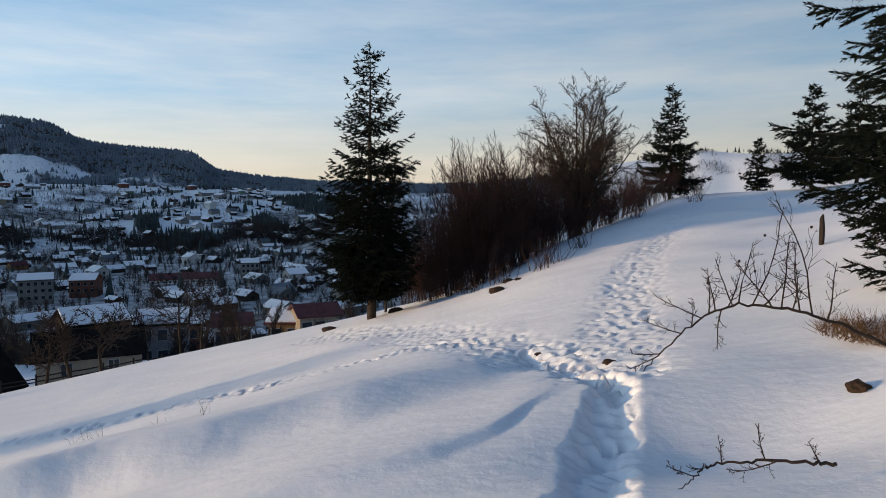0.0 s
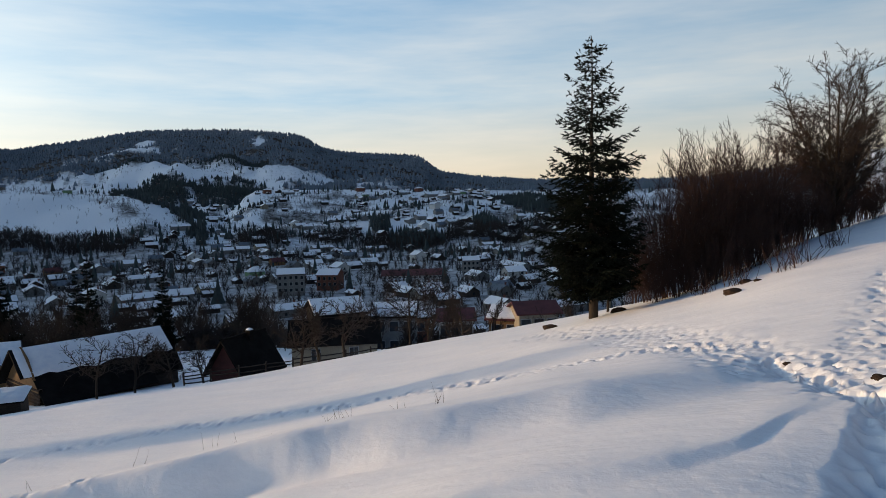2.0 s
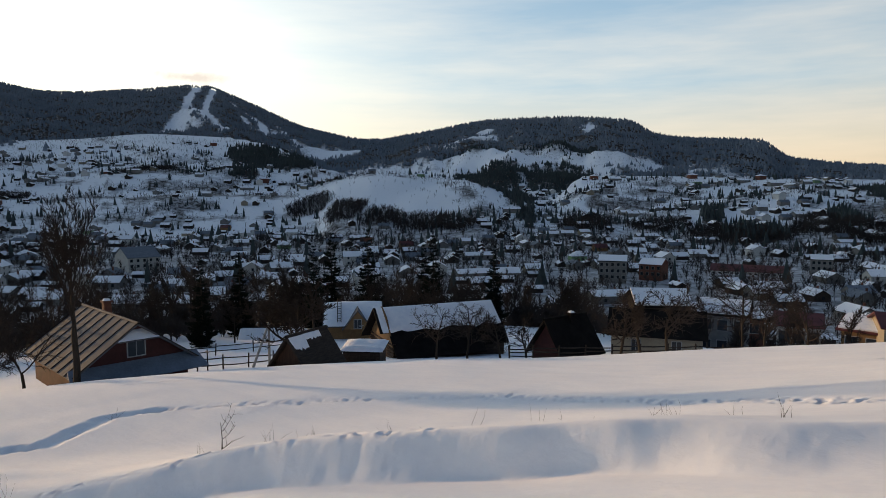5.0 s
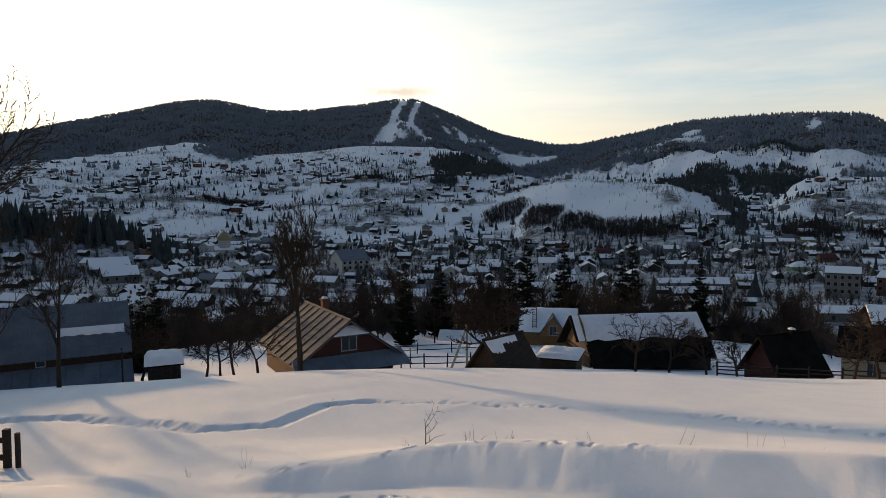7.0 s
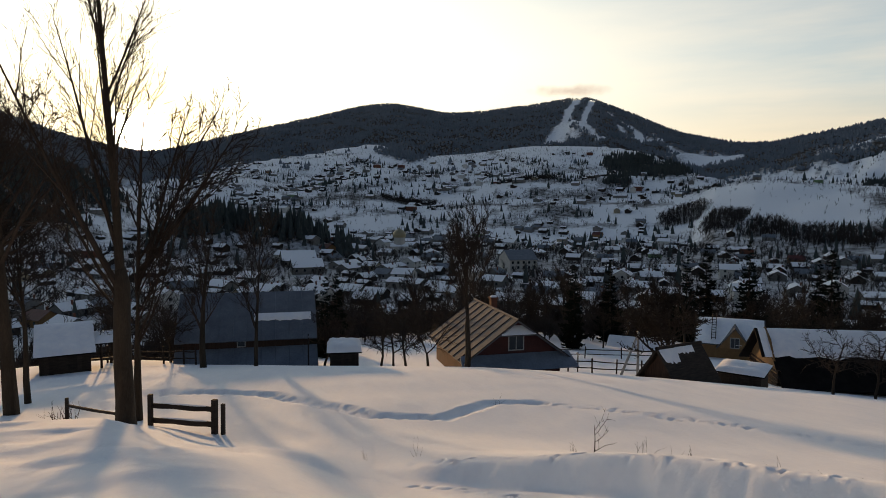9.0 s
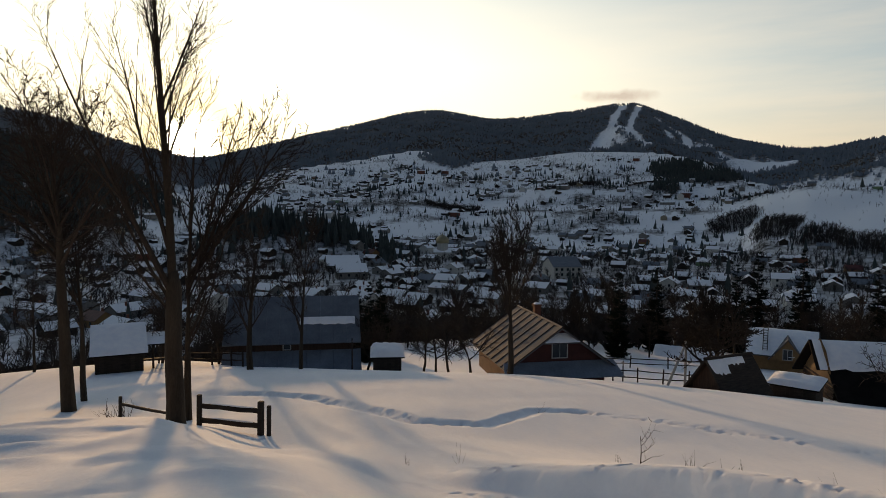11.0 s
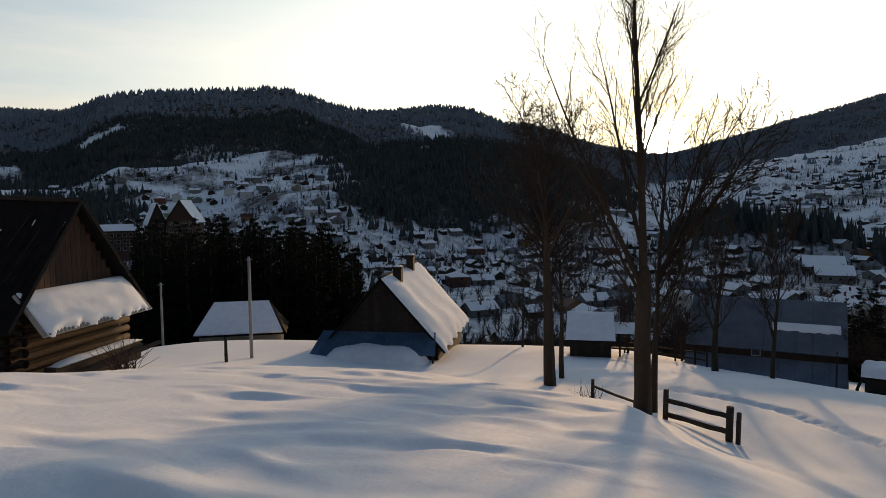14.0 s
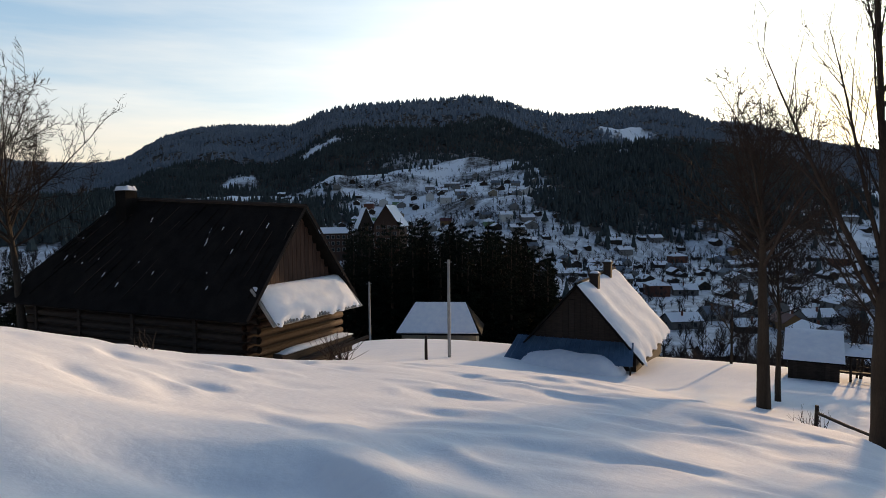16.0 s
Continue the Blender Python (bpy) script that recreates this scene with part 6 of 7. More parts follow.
far_sites = town_sites(2, 540, (6, 150), (430, 800), 13.0, TAKEN, lambda b, d, x, y, rng: not (41 < b < 57 and d > 680) and not_wood(b, d, x, y, rng))
far_sites += town_sites(3, 600, (8, 100), (780, 1500), 13.0, TAKEN, lambda b, d, x, y, rng: not (40 < b < 60 and d < 960) and not_wood(b, d, x, y, rng) and rng.random() < 0.06 + 0.94 * (fbm(np.array([x]), np.array([y]), 260.0, 2, 4.0)[0] > 0.22))
far_sites += town_sites(4, 40, (118, 150), (480, 900), 18.0, TAKEN, not_wood)


def far_houses():
    """Houses too far and too many to tell apart: the same models, joined by material."""
    heaps = {}
    for x, y, turn, k in far_sites:
        m = pose(x, y, level(x, y), 0, 0, turn)
        for ob in MODELS[k].children:
            if ob.name.startswith(("window", "pane")):
                continue
            me = ob.data
            co = np.empty(len(me.vertices) * 3, np.float32)
            me.vertices.foreach_get("co", co)
            co = np.concatenate([co.reshape(-1, 3), np.ones((len(me.vertices), 1), np.float32)], 1) @ np.array(m, np.float32).T
            heap = heaps.setdefault(me.materials[0], [[], [], 0])
            heap[0].append(co[:, :3])
            heap[1] += [tuple(i + heap[2] for i in p.vertices) for p in me.polygons]
            heap[2] += len(co)
    for mat, (v, f, _) in heaps.items():
        me = bpy.data.meshes.new("far_houses")
        me.from_pydata(np.concatenate(v).tolist(), [], f)
        me.materials.append(mat)
        tagged(new("far_houses", me), "distant houses of the valley town under snow", "houses", kind="stuff")


far_houses()
# the models themselves become houses of the town too
for k, ob in enumerate(MODELS):
    x, y = at(34 + 6.1 * k, 172 + 9 * (k % 3))
    ob.matrix_basis = pose(x, y, level(x, y), 0, 0, 30 + 13 * k)


def block(name, b, d, turn, size, base, top_z, wall, roof_mat, label, floors, bays, snow=True, category="building", pitch=0.22):
    """A large building: wall, flat or low roof, windows floor by floor."""
    x, y = at(b, d)
    ob = thing(name, (x, y, base), turn)
    w, l = size
    h = top_z - base
    q = Mesh()
    q.box((-w / 2, 0, -12), (w / 2, l, h))
    part("wall", q.make("wall", wall), None, ob)
    q = Mesh()
    rise = l * pitch
    q.slab([(-w / 2 - 0.5, l / 2, h + rise), (w / 2 + 0.5, l / 2, h + rise), (w / 2 + 0.5, -0.7, h), (-w / 2 - 0.5, -0.7, h)], 0.2)
    q.slab([(-w / 2 - 0.5, l / 2, h + rise), (w / 2 + 0.5, l / 2, h + rise), (w / 2 + 0.5, l + 0.7, h), (-w / 2 - 0.5, l + 0.7, h)], 0.2)
    part("roof", q.make("roof", roof_mat), None, ob)
    for xx in (-w / 2, w / 2 - 0.2):
        g_ = Mesh()
        tri = [(xx, 0, h), (xx, l, h), (xx, l / 2, h + rise)]
        g_.v += [Vector(p) for p in tri] + [Vector((p[0] + 0.2, p[1], p[2])) for p in tri]
        g_.f += [(0, 1, 2), (5, 4, 3), (0, 3, 4, 1), (1, 4, 5, 2), (2, 5, 3, 0)]
        part("gable", g_.make("gable", wall), None, ob)
    if snow:
        q = Mesh()
        q.slab([(-w / 2 - 0.3, l / 2, h + rise + 0.3), (w / 2 + 0.3, l / 2, h + rise + 0.3), (w / 2 + 0.3, -0.5, h + 0.3), (-w / 2 - 0.3, -0.5, h + 0.3)], 0.26)
        part("snow", q.make("snow", SNOW), None, ob, "snow on the roof")
    for f_ in range(floors):
        for c in range(bays):
            z = h - 1.6 - f_ * 3.0
            m = pose(-w / 2 + (c + 0.5) * w / bays, 0, z)
            q = Mesh()
            q.box((-0.75, -0.06, -0.85), (0.75, 0.02, 0.85), m)
            fr = part("window", q.make("window", FRAME), None, ob)
            q = Mesh()
            q.box((-0.65, -0.09, -0.75), (0.65, -0.061, 0.75), m)
            part("pane", q.make("pane", GLASS), None, fr)
    return tagged(ob, label, category)


Z = lambda d, a: EYE + d * math.tan(radians(a))
block("school", 21.3, 390, 21, (36, 14), FLOOR, Z(390, -6.15), WHITEW, RED_TIN, "long white school building with a dark red roof", 2, 12, False)
block("tower_block", 16.2, 400, 20, (10, 10), FLOOR, Z(400, -5.0), GREYW, DARK_ROOF, "grey tower-like block among the houses", 4, 4)
block("apartment_block", 31.6, 330, 30, (13, 11), FLOOR, Z(330, -5.7), GREYW, DARK_ROOF, "grey apartment block with a snowy roof", 3, 5)
block("apartment_block", 28.6, 345, 12, (11, 12), FLOOR, Z(345, -5.9), BRICK, RED_TIN, "brick-red apartment block with a snowy roof", 2, 4)
block("large_hall", 70.2, 400, 88, (17, 24), FLOOR, FLOOR + 8, WHITEW, TIN_GREY, "large pale hall with a steep grey roof", 2, 5, False)
block("hotel_wing", 145.0, 320, 150, (15, 12), -22, Z(320, -1.9), BOARD, DARK_ROOF, "brown hotel wing under a snowy roof", 3, 6)
hx = 318.0
HH = lambda a: rel(140.6, hx, a)
gable_house("hotel", spot(140.7, hx), 128, 12, 20, HH(-1.1), HH(0.5), BOARD, DARK_ROOF, "dark brown timber hotel with a steep snowy roof", over=1.0, snow=(0.25, 0.25), sink=6.0, windows=[("front", x, HH(-1.1) - 1.8 - 3.0 * f, 1.6, 1.5) for f in range(4) for x in (-4, -1.3, 1.3, 4)], seed=50)
gable_house("hotel_annex", spot(142.4, hx + 4), 150, 7, 14, HH(-1.2), HH(0.3), OLD_WOOD, DARK_ROOF, "dark stair tower of the hotel with a snowy roof", over=0.8, snow=(0.5, 0.5), sink=6.0, windows=[("front", x, HH(-1.2) - 1.8 - 3.0 * f, 1.3, 1.4) for f in range(4) for x in (-1.7, 1.7)], seed=51)
block("warehouse", 89.3, 440, 95, (22, 26), FLOOR, FLOOR + 4, GREYW, DARK_ROOF, "long warehouse with a snow-covered roof", 1, 5)
block("warehouse", 88.6, 395, 95, (18, 20), FLOOR, FLOOR + 4, GREYW, DARK_ROOF, "warehouse with a snow-covered roof", 1, 4)
block("grey_house", 23.0, 104, 18, (6.5, 7), Z(104, -16), Z(104, -9.6), GREYW, DARK_ROOF, "tall grey house with a dark snowy roof", 3, 3, category="house")
block("timber_house", 27.5, 100, 40, (7.5, 8), Z(100, -16), Z(100, -9.2), OLD_WOOD, DARK_ROOF, "tall dark timber house with a snowy roof", 3, 4, True, category="house")
block("cream_house", 10.5, 92, 25, (5.5, 6), Z(92, -14), Z(92, -9.5), CREAM, RED_TIN, "cream house with a dark red roof", 1, 3, False, "house")
block("brown_house", 13.5, 95, 0, (4.5, 6), Z(95, -14), Z(95, -10.0), OCHRE, RED_TIN, "brown house with a dark red roof", 1, 2, True, "house")
block("pale_house", 17.6, 98, 20, (5, 6), Z(98, -14), Z(98, -10.0), WHITEW, RED_TIN, "pale house with a dark red roof", 2, 3, False, "house")
block("small_house", 21.4, 118, 30, (6, 6), Z(118, -14), Z(118, -9.8), BRICK, DARK_ROOF, "small brick house under a snowy roof", 1, 2, True, "house")

# church with a gilded dome
x, y = at(80.9, 540)
church = thing("church", (x, y, FLOOR), 81)
q = Mesh()
q.box((-7, 0, -1), (7, 14, 6)), q.box((-10, 4, -1), (10, 10, 5))
part("wall", q.make("wall", WHITEW), None, church)
q = Mesh()
q.tube([Vector((0, 7, 6)), Vector((0, 7, 13))], [4.8, 4.8], 12)
part("drum", q.make("drum", WHITEW), None, church)
q = Mesh()
q.tube([Vector((0, 7, 13 + z)) for z in (0, 2.0, 4.0, 5.6, 6.6, 7.2, 9.0)], [5.2, 5.6, 4.9, 3.4, 1.6, 0.4, 0.05], 16)
part("dome", q.make("dome", GOLD, True), None, church, "gilded dome")
q = Mesh()
q.slab([(-7.4, 7, 8.6), (7.4, 7, 8.6), (7.4, -0.5, 6), (-7.4, -0.5, 6)], 0.2), q.slab([(-7.4, 7, 8.6), (7.4, 7, 8.6), (7.4, 14.5, 6), (-7.4, 14.5, 6)], 0.2)
part("roof", q.make("roof", SNOW), None, church, "snowy roof")
tagged(church, "white church with a gilded dome in the town", "church")

# dark spruces below the barn and behind the houses: one model, copied
pine = spruce("grove_spruce", (0, 0, 0), 18.0, 3.4, 71, clear=0.03, whorls=28, arms=10, fine=7, blade=0.32, droop=0.4, taper=0.85, label="tall dark spruce in the grove below the farm")
pine["group"] = "grove of spruces"
pine.matrix_basis = pose(*spot(134, 84), 0, 0, 10)
rng = random.Random(19)
for k in range(105):
    b = rng.uniform(126.5, 144)
    d = rng.uniform(72, 120)
    p = spot(b, d)
    want = (EYE + d * math.tan(radians(rng.uniform(-2.6, -0.4) - (2.2 if b < 128.5 else 0))) - p.z) / 18.0
    s = max(0.45, min(1.25, want))
    copy_thing(pine, pose(*p, 0, 0, rng.uniform(0, 360)) @ Matrix.Diagonal((s, s, s, 1)))
for b, d, s in ((147, 110, 0.9), (149, 120, 0.9), (133, 130, 1.1), (87.2, 62, 0.42), (86.2, 64, 0.46), (88, 66, 0.4), (63, 78, 0.55), (52.4, 90, 0.75), (57.0, 84, 0.6), (46.8, 96, 0.75), (47.6, 100, 0.7), (41.6, 88, 0.62), (66.0, 70, 0.5), (55.5, 100, 0.8), (35.0, 130, 0.7), (162, 90, 0.9), (165, 100, 1.0), (160, 80, 0.7), (166.5, 64, 0.5), (168.5, 68, 0.62), (170, 60, 0.5), (171.5, 66, 0.6), (173, 62, 0.55), (175, 70, 0.7), (164, 72, 0.52), (169, 80, 0.75), (172, 84, 0.8), (177, 66, 0.6), (161.5, 76, 0.5)):
    copy_thing(pine, pose(*spot(b, d), 0, 0, b * 31) @ Matrix.Diagonal((s, s, s, 1)))
# bare trees massed on the steep bank below the gardens: three models, copied
BANK = [bare_tree("bank_tree", spot(b, 80), 8.0, 0.16, dict(style, levels=3, least=0.03), 500 + k, label="dark leafless tree on the steep bank") for k, (b, style) in enumerate(((57, dict(UPRIGHT, count=(13, 8, 6))), (63, dict(ROUND, count=(13, 9, 6))), (50, dict(TALL_CROWN, count=(16, 8, 5)))))]
for ob in BANK:
    tagged(ob, category="tree", group="trees on the bank")
rng = random.Random(23)
for k in range(210):
    b, d = rng.uniform(33, 100), rng.uniform(70, 125)
    d = max(d, 88.0) if 34 < b < 62 else d
    if k > 165:
        b = rng.choice((rng.uniform(8, 33), rng.uniform(100, 126)))
    s = rng.uniform(0.6, 1.1)
    copy_thing(BANK[rng.randrange(3)], pose(*spot(b, d), 0, 0, rng.uniform(0, 360)) @ Matrix.Diagonal((s, s, s * rng.uniform(0.9, 1.15), 1)))
x, y, rng2 = scatter(5600, (6, 142), (66, 170), 16, lambda x, y, b, d: np.clip(0.45 + 0.5 * fbm(x, y, 40.0, 3, 2.0), 0, 1) * np.where(b < 34, 0.35, 1.0) * (d > np.where((b > 34) & (b < 62), 88, 76)))
h = rng2.uniform(2.0, 5.0, len(x)) * np.where(np.hypot(x, y) > 120, 1.4, 1.0)
stamped("bank_scrub", x, y, h, h * rng2.uniform(0.8, 1.3, len(x)), [bare_template(np.random.default_rng(80 + k), 60) for k in range(6)], FAR_BARE, "tangle of bare bushes on the steep bank", "bushes", rng2)

# ---- fences, poles, twigs and small things ----


def rail_fence(name, posts, rails, label, height=1.1, thick=0.06, group=""):
    """A timber fence through places on the ground; rails as heights up the posts."""
    top = thing(name, posts[0])
    origin = Vector(posts[0])
    rng = random.Random(len(posts) * 7 + int(origin.x))
    pts = [Vector(p) - origin for p in posts]
    for p in pts:
        q = Mesh()
        lean_ = Vector((rng.gauss(0, 0.03), rng.gauss(0, 0.03), 1))
        q.tube([p + lean_ * z for z in (-0.5, 0.0, height * 0.5, height)], [thick, thick, thick * 0.95, thick * 0.9], 6)
        part("post", q.make("post", OLD_WOOD), None, top)
    for z in rails:
        for a, b in zip(pts[:-1], pts[1:]):
            q = Mesh()
            u = Vector((0, 0, z + rng.gauss(0, 0.04)))
            v = Vector((0, 0, z + rng.gauss(0, 0.04)))
            q.tube([a + u, a.lerp(b, 0.5) + (u + v) / 2 + Vector((0, 0, -0.02)), b + v], [thick * 0.7, thick * 0.75, thick * 0.6], 6)
            part("rail", q.make("rail", OLD_WOOD), None, top)
    return tagged(top, label, "fence")


def plank_fence():
    """The broken fence by the tall tree: flat planks between squared posts."""
    a, b = spot(96.1, 21.2), spot(100.9, 22.4)
    top = thing("broken_fence", a)
    way_ = Vector((b.x - a.x, b.y - a.y, b.z - a.z))
    turn = math.degrees(math.atan2(way_.y, way_.x))
    flat_ = math.hypot(way_.x, way_.y)
    m = pose(0, 0, 0, 0, 0, turn)
    for x, h, t in ((0.0, 1.05, 0.075), (-0.28, 0.95, 0.05), (flat_, 0.98, 0.06)):
        q = Mesh()
        z = way_.z * x / flat_
        q.box((x - t, -t, z - 0.5), (x + t, t, z + h), m @ pose(0, 0, 0, 2, 0, 0))
        part("post", q.make("post", OLD_WOOD), None, top)
    for z0, z1, w in ((0.72, 0.62, 0.075), (0.25, 0.16, 0.08)):
        q = Mesh()
        i = len(q.v)
        n = 6
        for k in range(n + 1):
            x = -0.05 + (flat_ + 0.1) * k / n
            z = z0 + (z1 + way_.z - z0) * k / n + 0.015 * math.sin(k * 2.0)
            for yy, zz in ((-0.10, -w), (-0.06, -w), (-0.06, w), (-0.10, w)):
                q.v.append(m @ Vector((x, yy, z + zz)))
        for k in range(n):
            for s in range(4):
                a0, b0_ = i + k * 4 + s, i + k * 4 + (s + 1) % 4
                q.f.append((a0, b0_, b0_ + 4, a0 + 4))
        q.f += [(i, i + 1, i + 2, i + 3), tuple(i + n * 4 + s for s in (3, 2, 1, 0))]
        part("rail", q.make("rail", OLD_WOOD), None, top)
        rs = Mesh()
        rs.tube([m @ Vector((0.3 + (flat_ - 0.6) * k / 5, -0.08, z0 + (z1 + way_.z - z0) * (0.1 + 0.8 * k / 5) + w + 0.012)) for k in range(6)], [0.02, 0.03, 0.025, 0.03, 0.025, 0.01], 6)
        part("snow", rs.make("snow", SNOW), None, top)
    tagged(top, "broken plank fence of two rails between leaning posts", "fence")
    c, d = spot(102.6, 23.4), spot(106.7, 27.0)
    low = c - Vector((0, 0, 0.35))
    rail_fence("fallen_fence", [d, low], (0.7,), "fallen fence with one sloping rail in the snow", 0.9, 0.07)


plank_fence()
rail_fence("pole_fence", [spot(b, d) for b, d in ((40.2, 46.5), (38.2, 46.0), (36, 45.6), (33.8, 45.2), (31.6, 45.0), (29.4, 45.0), (27.2, 45.2), (25, 45.6), (23, 46.2), (21, 47))], (0.35, 0.62, 0.9), "weathered pole fence along the lower edge of the field")
rail_fence("pole_fence", [spot(b, d) for b, d in ((68.2, 49), (66.4, 49), (64.4, 49.4), (62.4, 50), (60.4, 50.6), (58.6, 51.5))], (0.4, 0.85), "weathered pole fence beyond the small hut")
rail_fence("pole_fence", [spot(b, d) for b, d in ((71.0, 60), (68, 61), (65, 62), (62, 63), (59.5, 64))], (0.4, 0.8), "weathered pole fence in the lower garden")
rail_fence("pole_fence", [spot(b, d) for b, d in ((104.0, 46), (102, 45.4), (100, 45), (98.5, 44.6), (97.6, 44))], (0.4, 0.8), "weathered pole fence beside the large barn")
rail_fence("gate", [spot(b, d) for b, d in ((173.5, 30), (171.6, 30.5), (170.2, 31))], (0.3, 0.7, 1.05), "timber gate at the end of the log barn", 1.3, 0.07)


def mast(name, place, height, label, thick=0.11, mat=None, strut=None):
    top = thing(name, place)
    q = Mesh()
    q.tube([Vector((0, 0, -0.6)), Vector((0.01, 0, height * 0.5)), Vector((0, 0, height))], [thick, thick * 0.9, thick * 0.75], 8)
    part("pole", q.make("pole", mat or CONCRETE, True), None, top)
    if strut:
        q = Mesh()
        q.tube([Vector((strut[0], strut[1], -0.6)), Vector((0, 0, height * 0.93))], [thick, thick * 0.8], 8)
        part("strut", q.make("strut", mat or CONCRETE, True), None, top)
    q = Mesh()
    q.tube([Vector((-0.25, 0, height - 0.15)), Vector((0.25, 0, height - 0.15))], [0.025, 0.025], 5)
    part("crossbar", q.make("crossbar", STEEL), None, top)
    return tagged(top, label, "utility pole")


pole_a = spot(135.4, 38.5)
mast("utility_pole", pole_a, rel(135.4, 38.5, -4.2), "grey concrete utility pole standing in the snow", 0.10)
mast("utility_pole", spot(142.2, 52), rel(142.2, 52, -6.0), "grey utility pole further down the slope", 0.09)
prop = spot(62.5, 48.0) - spot(60.7, 50)
mast("utility_pole", spot(60.7, 50), rel(60.7, 50, -10.6), "utility pole propped by a slanting strut", 0.10, CONCRETE, (prop.x, prop.y))
mast("utility_pole", spot(65.6, 45.5), rel(65.6, 45.5, -12.6), "thin post beside the tin-roofed house", 0.05, OLD_WOOD)
mast("post", spot(137.4, 36), rel(137.4, 36, -10.6), "short dark timber post in the snow", 0.09, OLD_WOOD)
mast("utility_pole", spot(46.0, 215), 11.0, "tall dark utility pole among the town houses", 0.16, OLD_WOOD)
mast("utility_pole", spot(84, 300), 10.0, "utility pole among the town houses", 0.16, OLD_WOOD)
mast("utility_pole", spot(66, 240), 10.0, "utility pole among the town houses", 0.16, OLD_WOOD)
mast("utility_pole", spot(88.6, 42.0), rel(88.6, 42, -11.2), "thin pole at the corner of the large barn", 0.05, OLD_WOOD)


def wire(name, a, b, sag, label):
    q = Mesh()
    a, b = Vector(a), Vector(b)
    q.tube([a.lerp(b, t / 12) - Vector((0, 0, 4 * sag * (t / 12) * (1 - t / 12))) for t in range(13)], [0.013] * 13, 4)
    top = thing(name, a)
    me = q.make("cable", DARK_ROOF)
    me.transform(Matrix.Translation(-a))
    part("cable", me, None, top)
    tagged(top, label, "cable")


top_a = pole_a + Vector((0, 0, rel(135.4, 38.5, -4.2) - 0.15))
xw, yw = at(124.6, 40.8)
wire("overhead_wire", top_a, (xw, yw, level(xw, yw) + rel(124.5, 41, -7.6)), 0.35, "thin overhead wire from the pole to the timber house")

# arching rose stems at the wayside


def bramble(name, line, radius, shoots, seed, label, berries=0):
    rng = random.Random(seed)
    origin = Vector(line[0])
    pts = [Vector(p) - origin for p in line]
    fine_ = [pts[0]]
    for k in range(len(pts) - 1):
        for s in range(1, 6):
            fine_.append(pts[k].lerp(pts[k + 1], s / 5) + Vector((rng.gauss(0, 0.006), rng.gauss(0, 0.006), rng.gauss(0, 0.006))))
    top = thing(name, origin)
    q = Mesh()
    n = len(fine_)
    q.tube(fine_, [radius * (1 - 0.8 * k / n) for k in range(n)], 6)
    part("stem", q.make("stem", TWIG, True), None, top)
    style = dict(levels=2, count=(8, 4), ratio=(0.34, 0.45), angle=(50, 48), bend=0.16, lift=0.05, taper=0.6, thin=0.6, least=0.0022)
    style["from"] = (0.1, 0.1)
    for t, d_, ln in shoots:
        out = (Mesh(), Mesh())
        p = fine_[min(int(t * (n - 1)), n - 1)]
        limb(out, p, Vector(d_), ln, radius * 0.45 * (1 - 0.4 * t), 0, rng, style, 6)
        s = part("side_shoot", out[0].make("side_shoot", TWIG), None, top)
        part("thorny_twig", out[1].make("thorny_twig", TWIG), None, s)
    for k in range(berries):
        t, d_, ln = shoots[k % len(shoots)]
        p = fine_[min(int(t * (n - 1)), n - 1)] + Vector(d_).normalized() * ln * 0.7
        q = Mesh()
        q.tube([p + Vector((0, 0, z)) for z in (0, -0.006, -0.014, -0.02)], [0.002, 0.009, 0.009, 0.003], 6)
        part("rose_hip", q.make("rose_hip", EARTH, True), None, top, "withered dark rose hip")
    return tagged(top, label, "briar")


def eye_point(bearing, angle, distance):
    x, y = at(bearing, distance)
    return Vector((x, y + ARM, EYE + distance * math.tan(radians(angle))))


P = eye_point
bramble("arching_briar", [spot(-41, 6.4), P(-37.5, -11.6, 5.6), P(-34, -10.5, 5.3), P(-31.6, -9.4, 5.15), P(-29.3, -8.8, 5.05), P(-27, -8.4, 5.0), P(-24.2, -8.3, 4.95), P(-22, -9.1, 4.9), P(-20.3, -10.5, 4.9), P(-18.3, -12.5, 4.9), P(-17.1, -14.0, 4.9)], 0.016,
        [(0.40, (-0.05, 0, 1), 0.86), (0.56, (0.14, 0.0, 1), 0.70), (0.60, (0.02, 0.1, 1), 0.42), (0.52, (-0.35, 0.1, 0.8), 0.40), (0.68, (-0.25, 0, 0.9), 0.30), (0.74, (-0.7, 0, 0.25), 0.36), (0.46, (0.25, 0.1, 0.8), 0.35), (0.66, (-0.2, 0, -0.8), 0.28), (0.83, (-0.8, 0, 0.3), 0.30), (0.9, (-0.9, 0, -0.1), 0.22), (0.94, (-0.5, 0.1, -0.4), 0.2), (0.50, (0.05, 0.05, 1), 0.5), (0.62, (-0.3, 0.05, 0.9), 0.34), (0.64, (0.3, -0.05, 0.8), 0.3), (0.44, (-0.3, 0.05, 0.9), 0.45), (0.7, (0.1, 0, 0.9), 0.26), (0.78, (0.1, 0, 0.7), 0.2), (0.54, (0.5, 0, 0.4), 0.25), (0.36, (0.3, 0, 0.9), 0.4)], 5, "arching leafless briar stem with thorny twigs over the snow", 5)
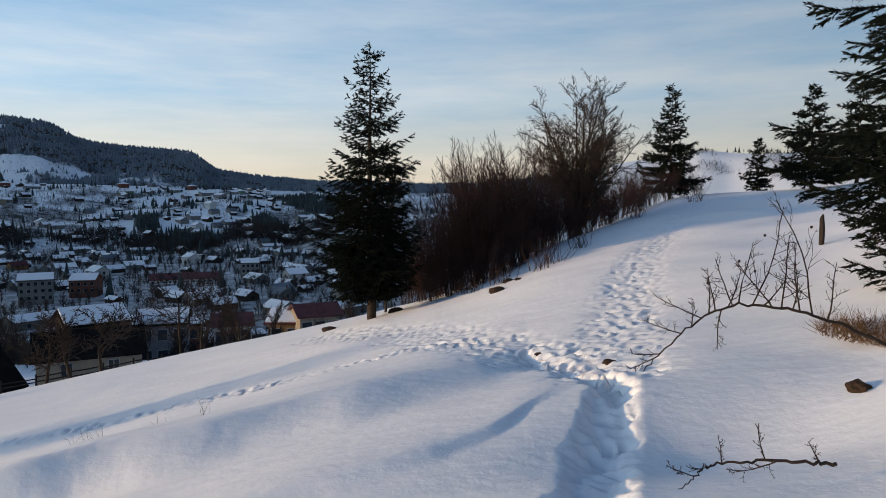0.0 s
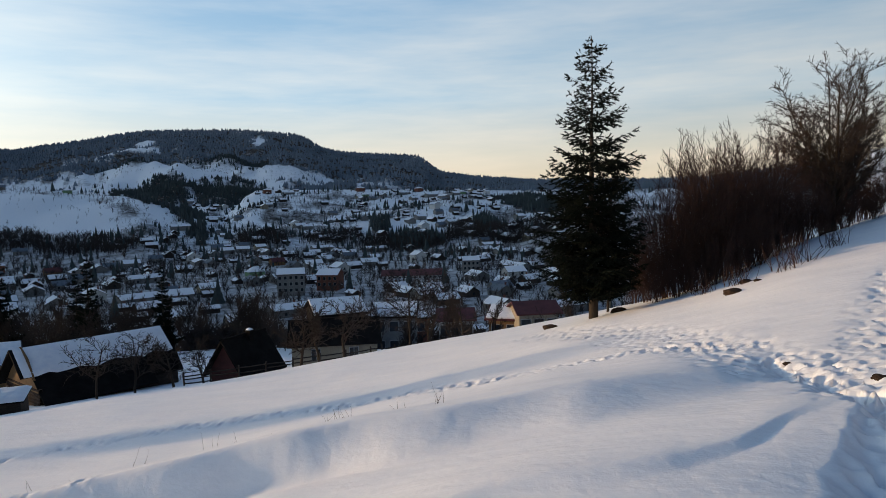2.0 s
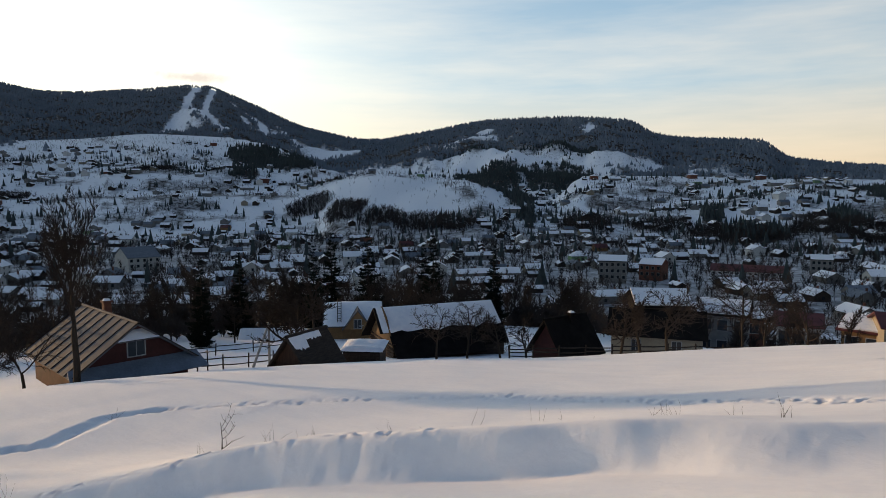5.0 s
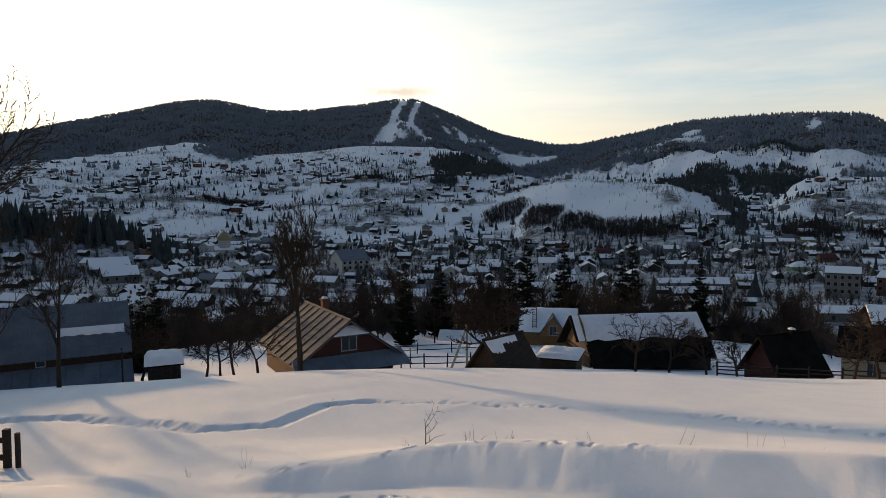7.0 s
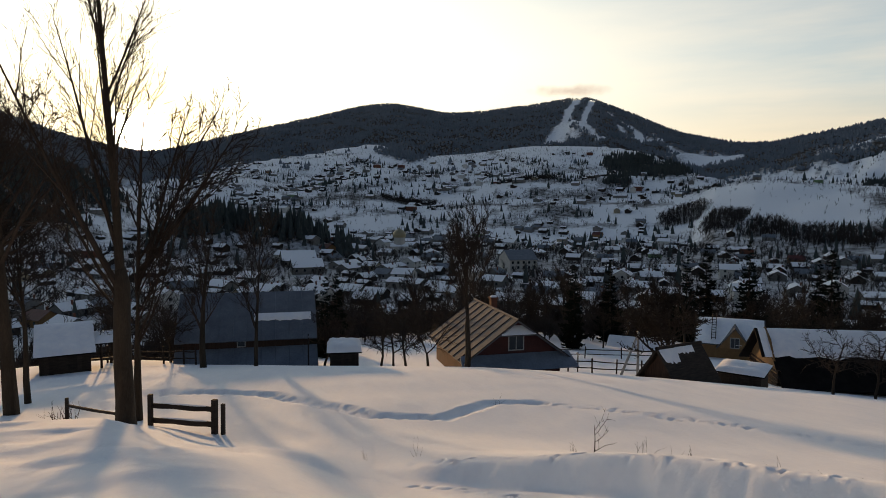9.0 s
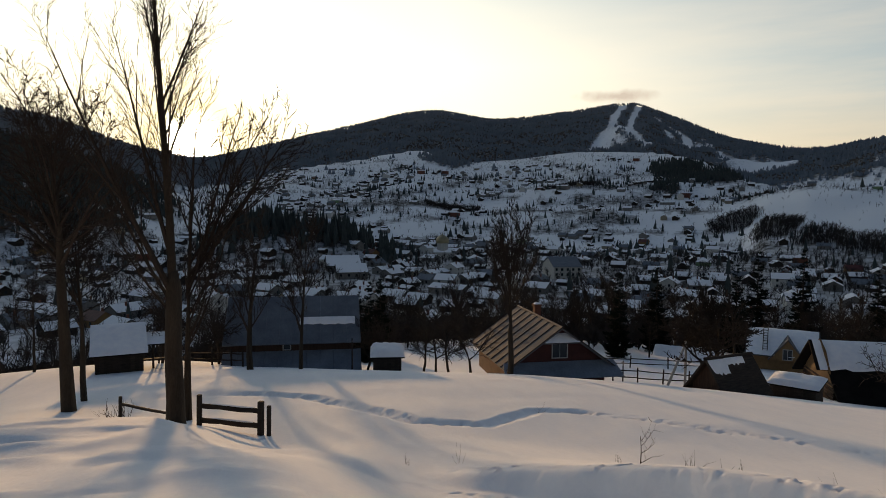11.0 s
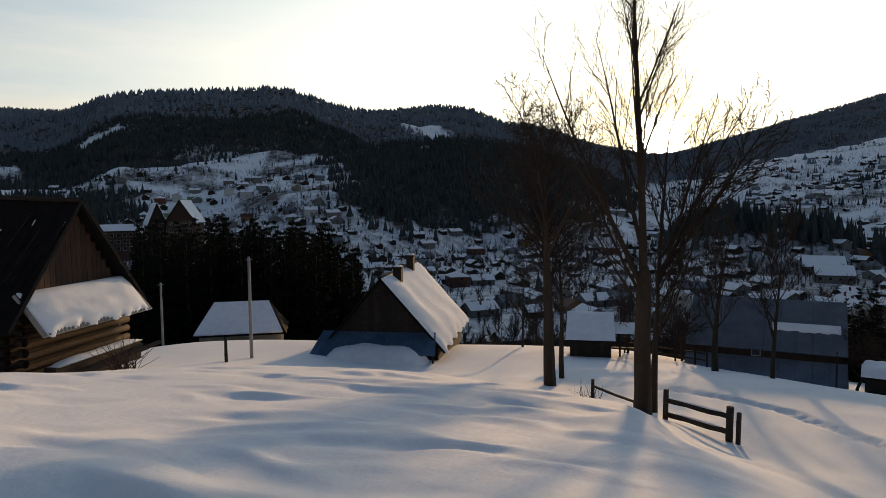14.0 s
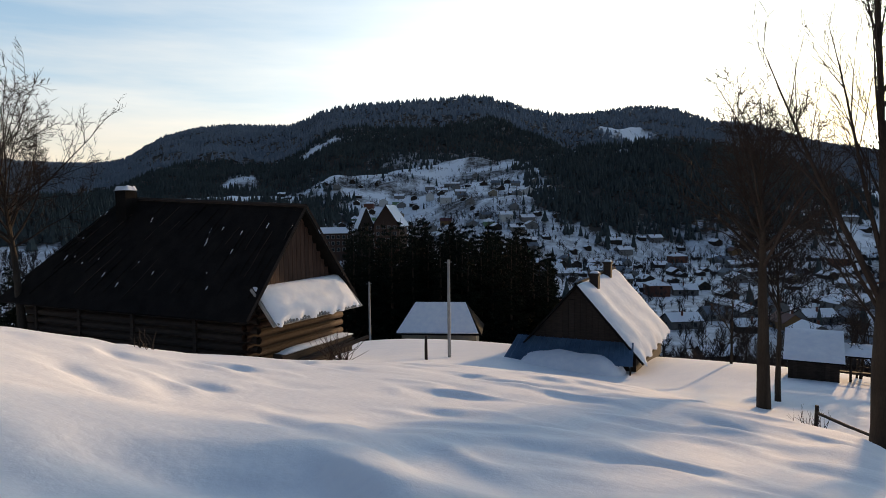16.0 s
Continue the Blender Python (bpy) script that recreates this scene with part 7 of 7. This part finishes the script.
bramble("fallen_briar", [P(-31.2, -19.3, 4.3), P(-29.7, -19.5, 4.25), P(-27.4, -19.8, 4.2), P(-25, -20.2, 4.15), P(-22.9, -20.7, 4.1), P(-21.7, -21.3, 4.05), P(-20.9, -22.1, 4.0), P(-20.0, -23.0, 3.95)], 0.011,
        [(0.1, (-0.3, 0, 0.6), 0.16), (0.35, (-0.3, 0, 0.8), 0.2), (0.55, (-0.2, 0, 0.9), 0.16), (0.3, (-0.6, -0.1, -0.3), 0.3), (0.8, (-0.7, 0, 0.1), 0.18), (0.6, (-0.6, 0, -0.2), 0.15)], 6, "small leafless briar branch lying on the snow")


def clump(name, place, count, height, spread, seed, label, mat=None, width=0.004, category="dry grass", lean=0.35):
    rng = random.Random(seed)
    top = thing(name, place)
    q = Mesh()
    for _ in range(count):
        a, r = rng.uniform(0, 6.283), spread * math.sqrt(rng.random())
        p = Vector((r * math.cos(a), r * math.sin(a), -0.05))
        pts = wander(p, Vector((rng.gauss(0, lean), rng.gauss(0, lean), 1)), height * rng.uniform(0.5, 1.1), rng, 4, 0.16)
        q.tube(pts, [width, width * 0.9, width * 0.7, width * 0.5, width * 0.25], 3)
    part("stalk_tuft", q.make("stalk_tuft", mat or TWIG), None, top)
    return tagged(top, label, category)


clump("grass_tussock", spot(-32.8, 9.6), 1100, 0.30, 0.75, 1, "tussock of tawny dry grass showing through the snow", GRASS, 0.0035, lean=0.9)
clump("weed_stalks", spot(60.5, 13.6), 8, 0.55, 0.2, 2, "bent dry weed stalks on the lip of the field", None, 0.0035, "weeds")
bare_tree("sapling", spot(64.4, 14.6), 1.15, 0.018, dict(ORCHARD, levels=2, count=(4, 3), least=0.005), 201, label="small dead sapling on the lip of the field")
rng = random.Random(77)
for k, (b, d, h) in enumerate(((79.2, 15.5, 0.55), (56.8, 12.2, 0.3), (50.6, 12.6, 0.55), (47.2, 12.2, 0.4), (38.0, 11.6, 0.6), (36.2, 11.2, 0.4), (33.4, 12.4, 0.35), (28.3, 11.2, 0.45), (27.2, 10.8, 0.35), (19.5, 9.6, 0.4), (22.5, 10.2, 0.3), (43.0, 10.6, 0.35), (72.5, 24.0, 0.5), (66.0, 16.5, 0.35), (58, 13.2, 0.4), (108.3, 28.5, 0.7), (107.4, 29, 0.6), (84, 16, 0.3))):
    tagged(clump("weed_stalks", spot(b, d), rng.randint(2, 6), h, 0.12, 300 + k, "a few dry weed stalks standing in the snow", None, 0.0032, "weeds"), group="weeds in the field")
clump("bush_stalks", spot(159.8, 17.5), 12, 0.7, 0.25, 8, "small dry shrub stalks in the snow by the barn", None, 0.012, "shrub", 0.3)
clump("barn_bush", spot(144.8, 27.0), 60, 1.7, 0.5, 9, "tangled leafless bush at the barn's corner", SHRUB, 0.014, "shrub", 0.6)
for k, (b, d, h) in enumerate(((-8.2, 24.5, 1.1), (-9.5, 25.5, 1.2), (-11.5, 28, 1.2), (-16.0, 36, 1.6), (-5.0, 24.0, 0.9), (-2.5, 24.5, 0.9), (-20.5, 40, 1.3), (107.0, 27.5, 0.8))):
    tagged(clump("scrub_stalks", spot(b, d), 26, h, 0.45, 400 + k, "leafless scrub at the edge of the thicket", SHRUB, 0.012, "shrub", 0.35), group="scrub along the thicket")


def lump(name, place, size, mat, seed, label, category, snow=False):
    """An uneven stone or clod, half sunk."""
    top = thing(name, place)
    bm = bmesh.new()
    bmesh.ops.create_icosphere(bm, subdivisions=3, radius=1.0)
    for v in bm.verts:
        n = 1 + 0.35 * noise.noise(v.co * 1.7 + Vector((seed, 0, 0))) + 0.12 * noise.noise(v.co * 5 + Vector((0, seed, 0)))
        v.co = Vector((v.co.x * size[0] * n, v.co.y * size[1] * n, v.co.z * size[2] * n))
    part("body", bm, mat, top)
    return tagged(top, label, category)


lump("earth_clod", spot(-30.8, 7.6) + Vector((0, 0, 0.02)), (0.11, 0.09, 0.065), EARTH, 1, "dark bare earth clod melted free of the snow", "earth")
for k, (b, d, s) in enumerate(((-4.6, 22, 0.24), (-5.6, 24, 0.16), (-6.4, 23.5, 0.10), (4.0, 25.8, 0.24), (9.6, 26.0, 0.22), (-8.0, 11.2, 0.05), (-13.7, 9.6, 0.08))):
    tagged(lump("stone", spot(b, d), (s * 1.3, s, s * 0.6), EARTH, k + 3, "brown stone or clod showing through the snow", "stone"), group="stones in the snow")
# weathered stub of a post on the slope
st = thing("old_post", spot(-29.1, 20.0))
q = Mesh()
q.tube([Vector((0, 0, -0.3)), Vector((0.01, 0, 0.4)), Vector((0, 0.01, rel(-29.1, 20, -1.1) - 0.05)), Vector((0.03, 0.02, rel(-29.1, 20, -1.1) + 0.05))], [0.065, 0.07, 0.055, 0.02], 7)
part("stub", q.make("stub", OLD_WOOD), None, st)
tagged(st, "weathered stub of a wooden post on the slope", "post")
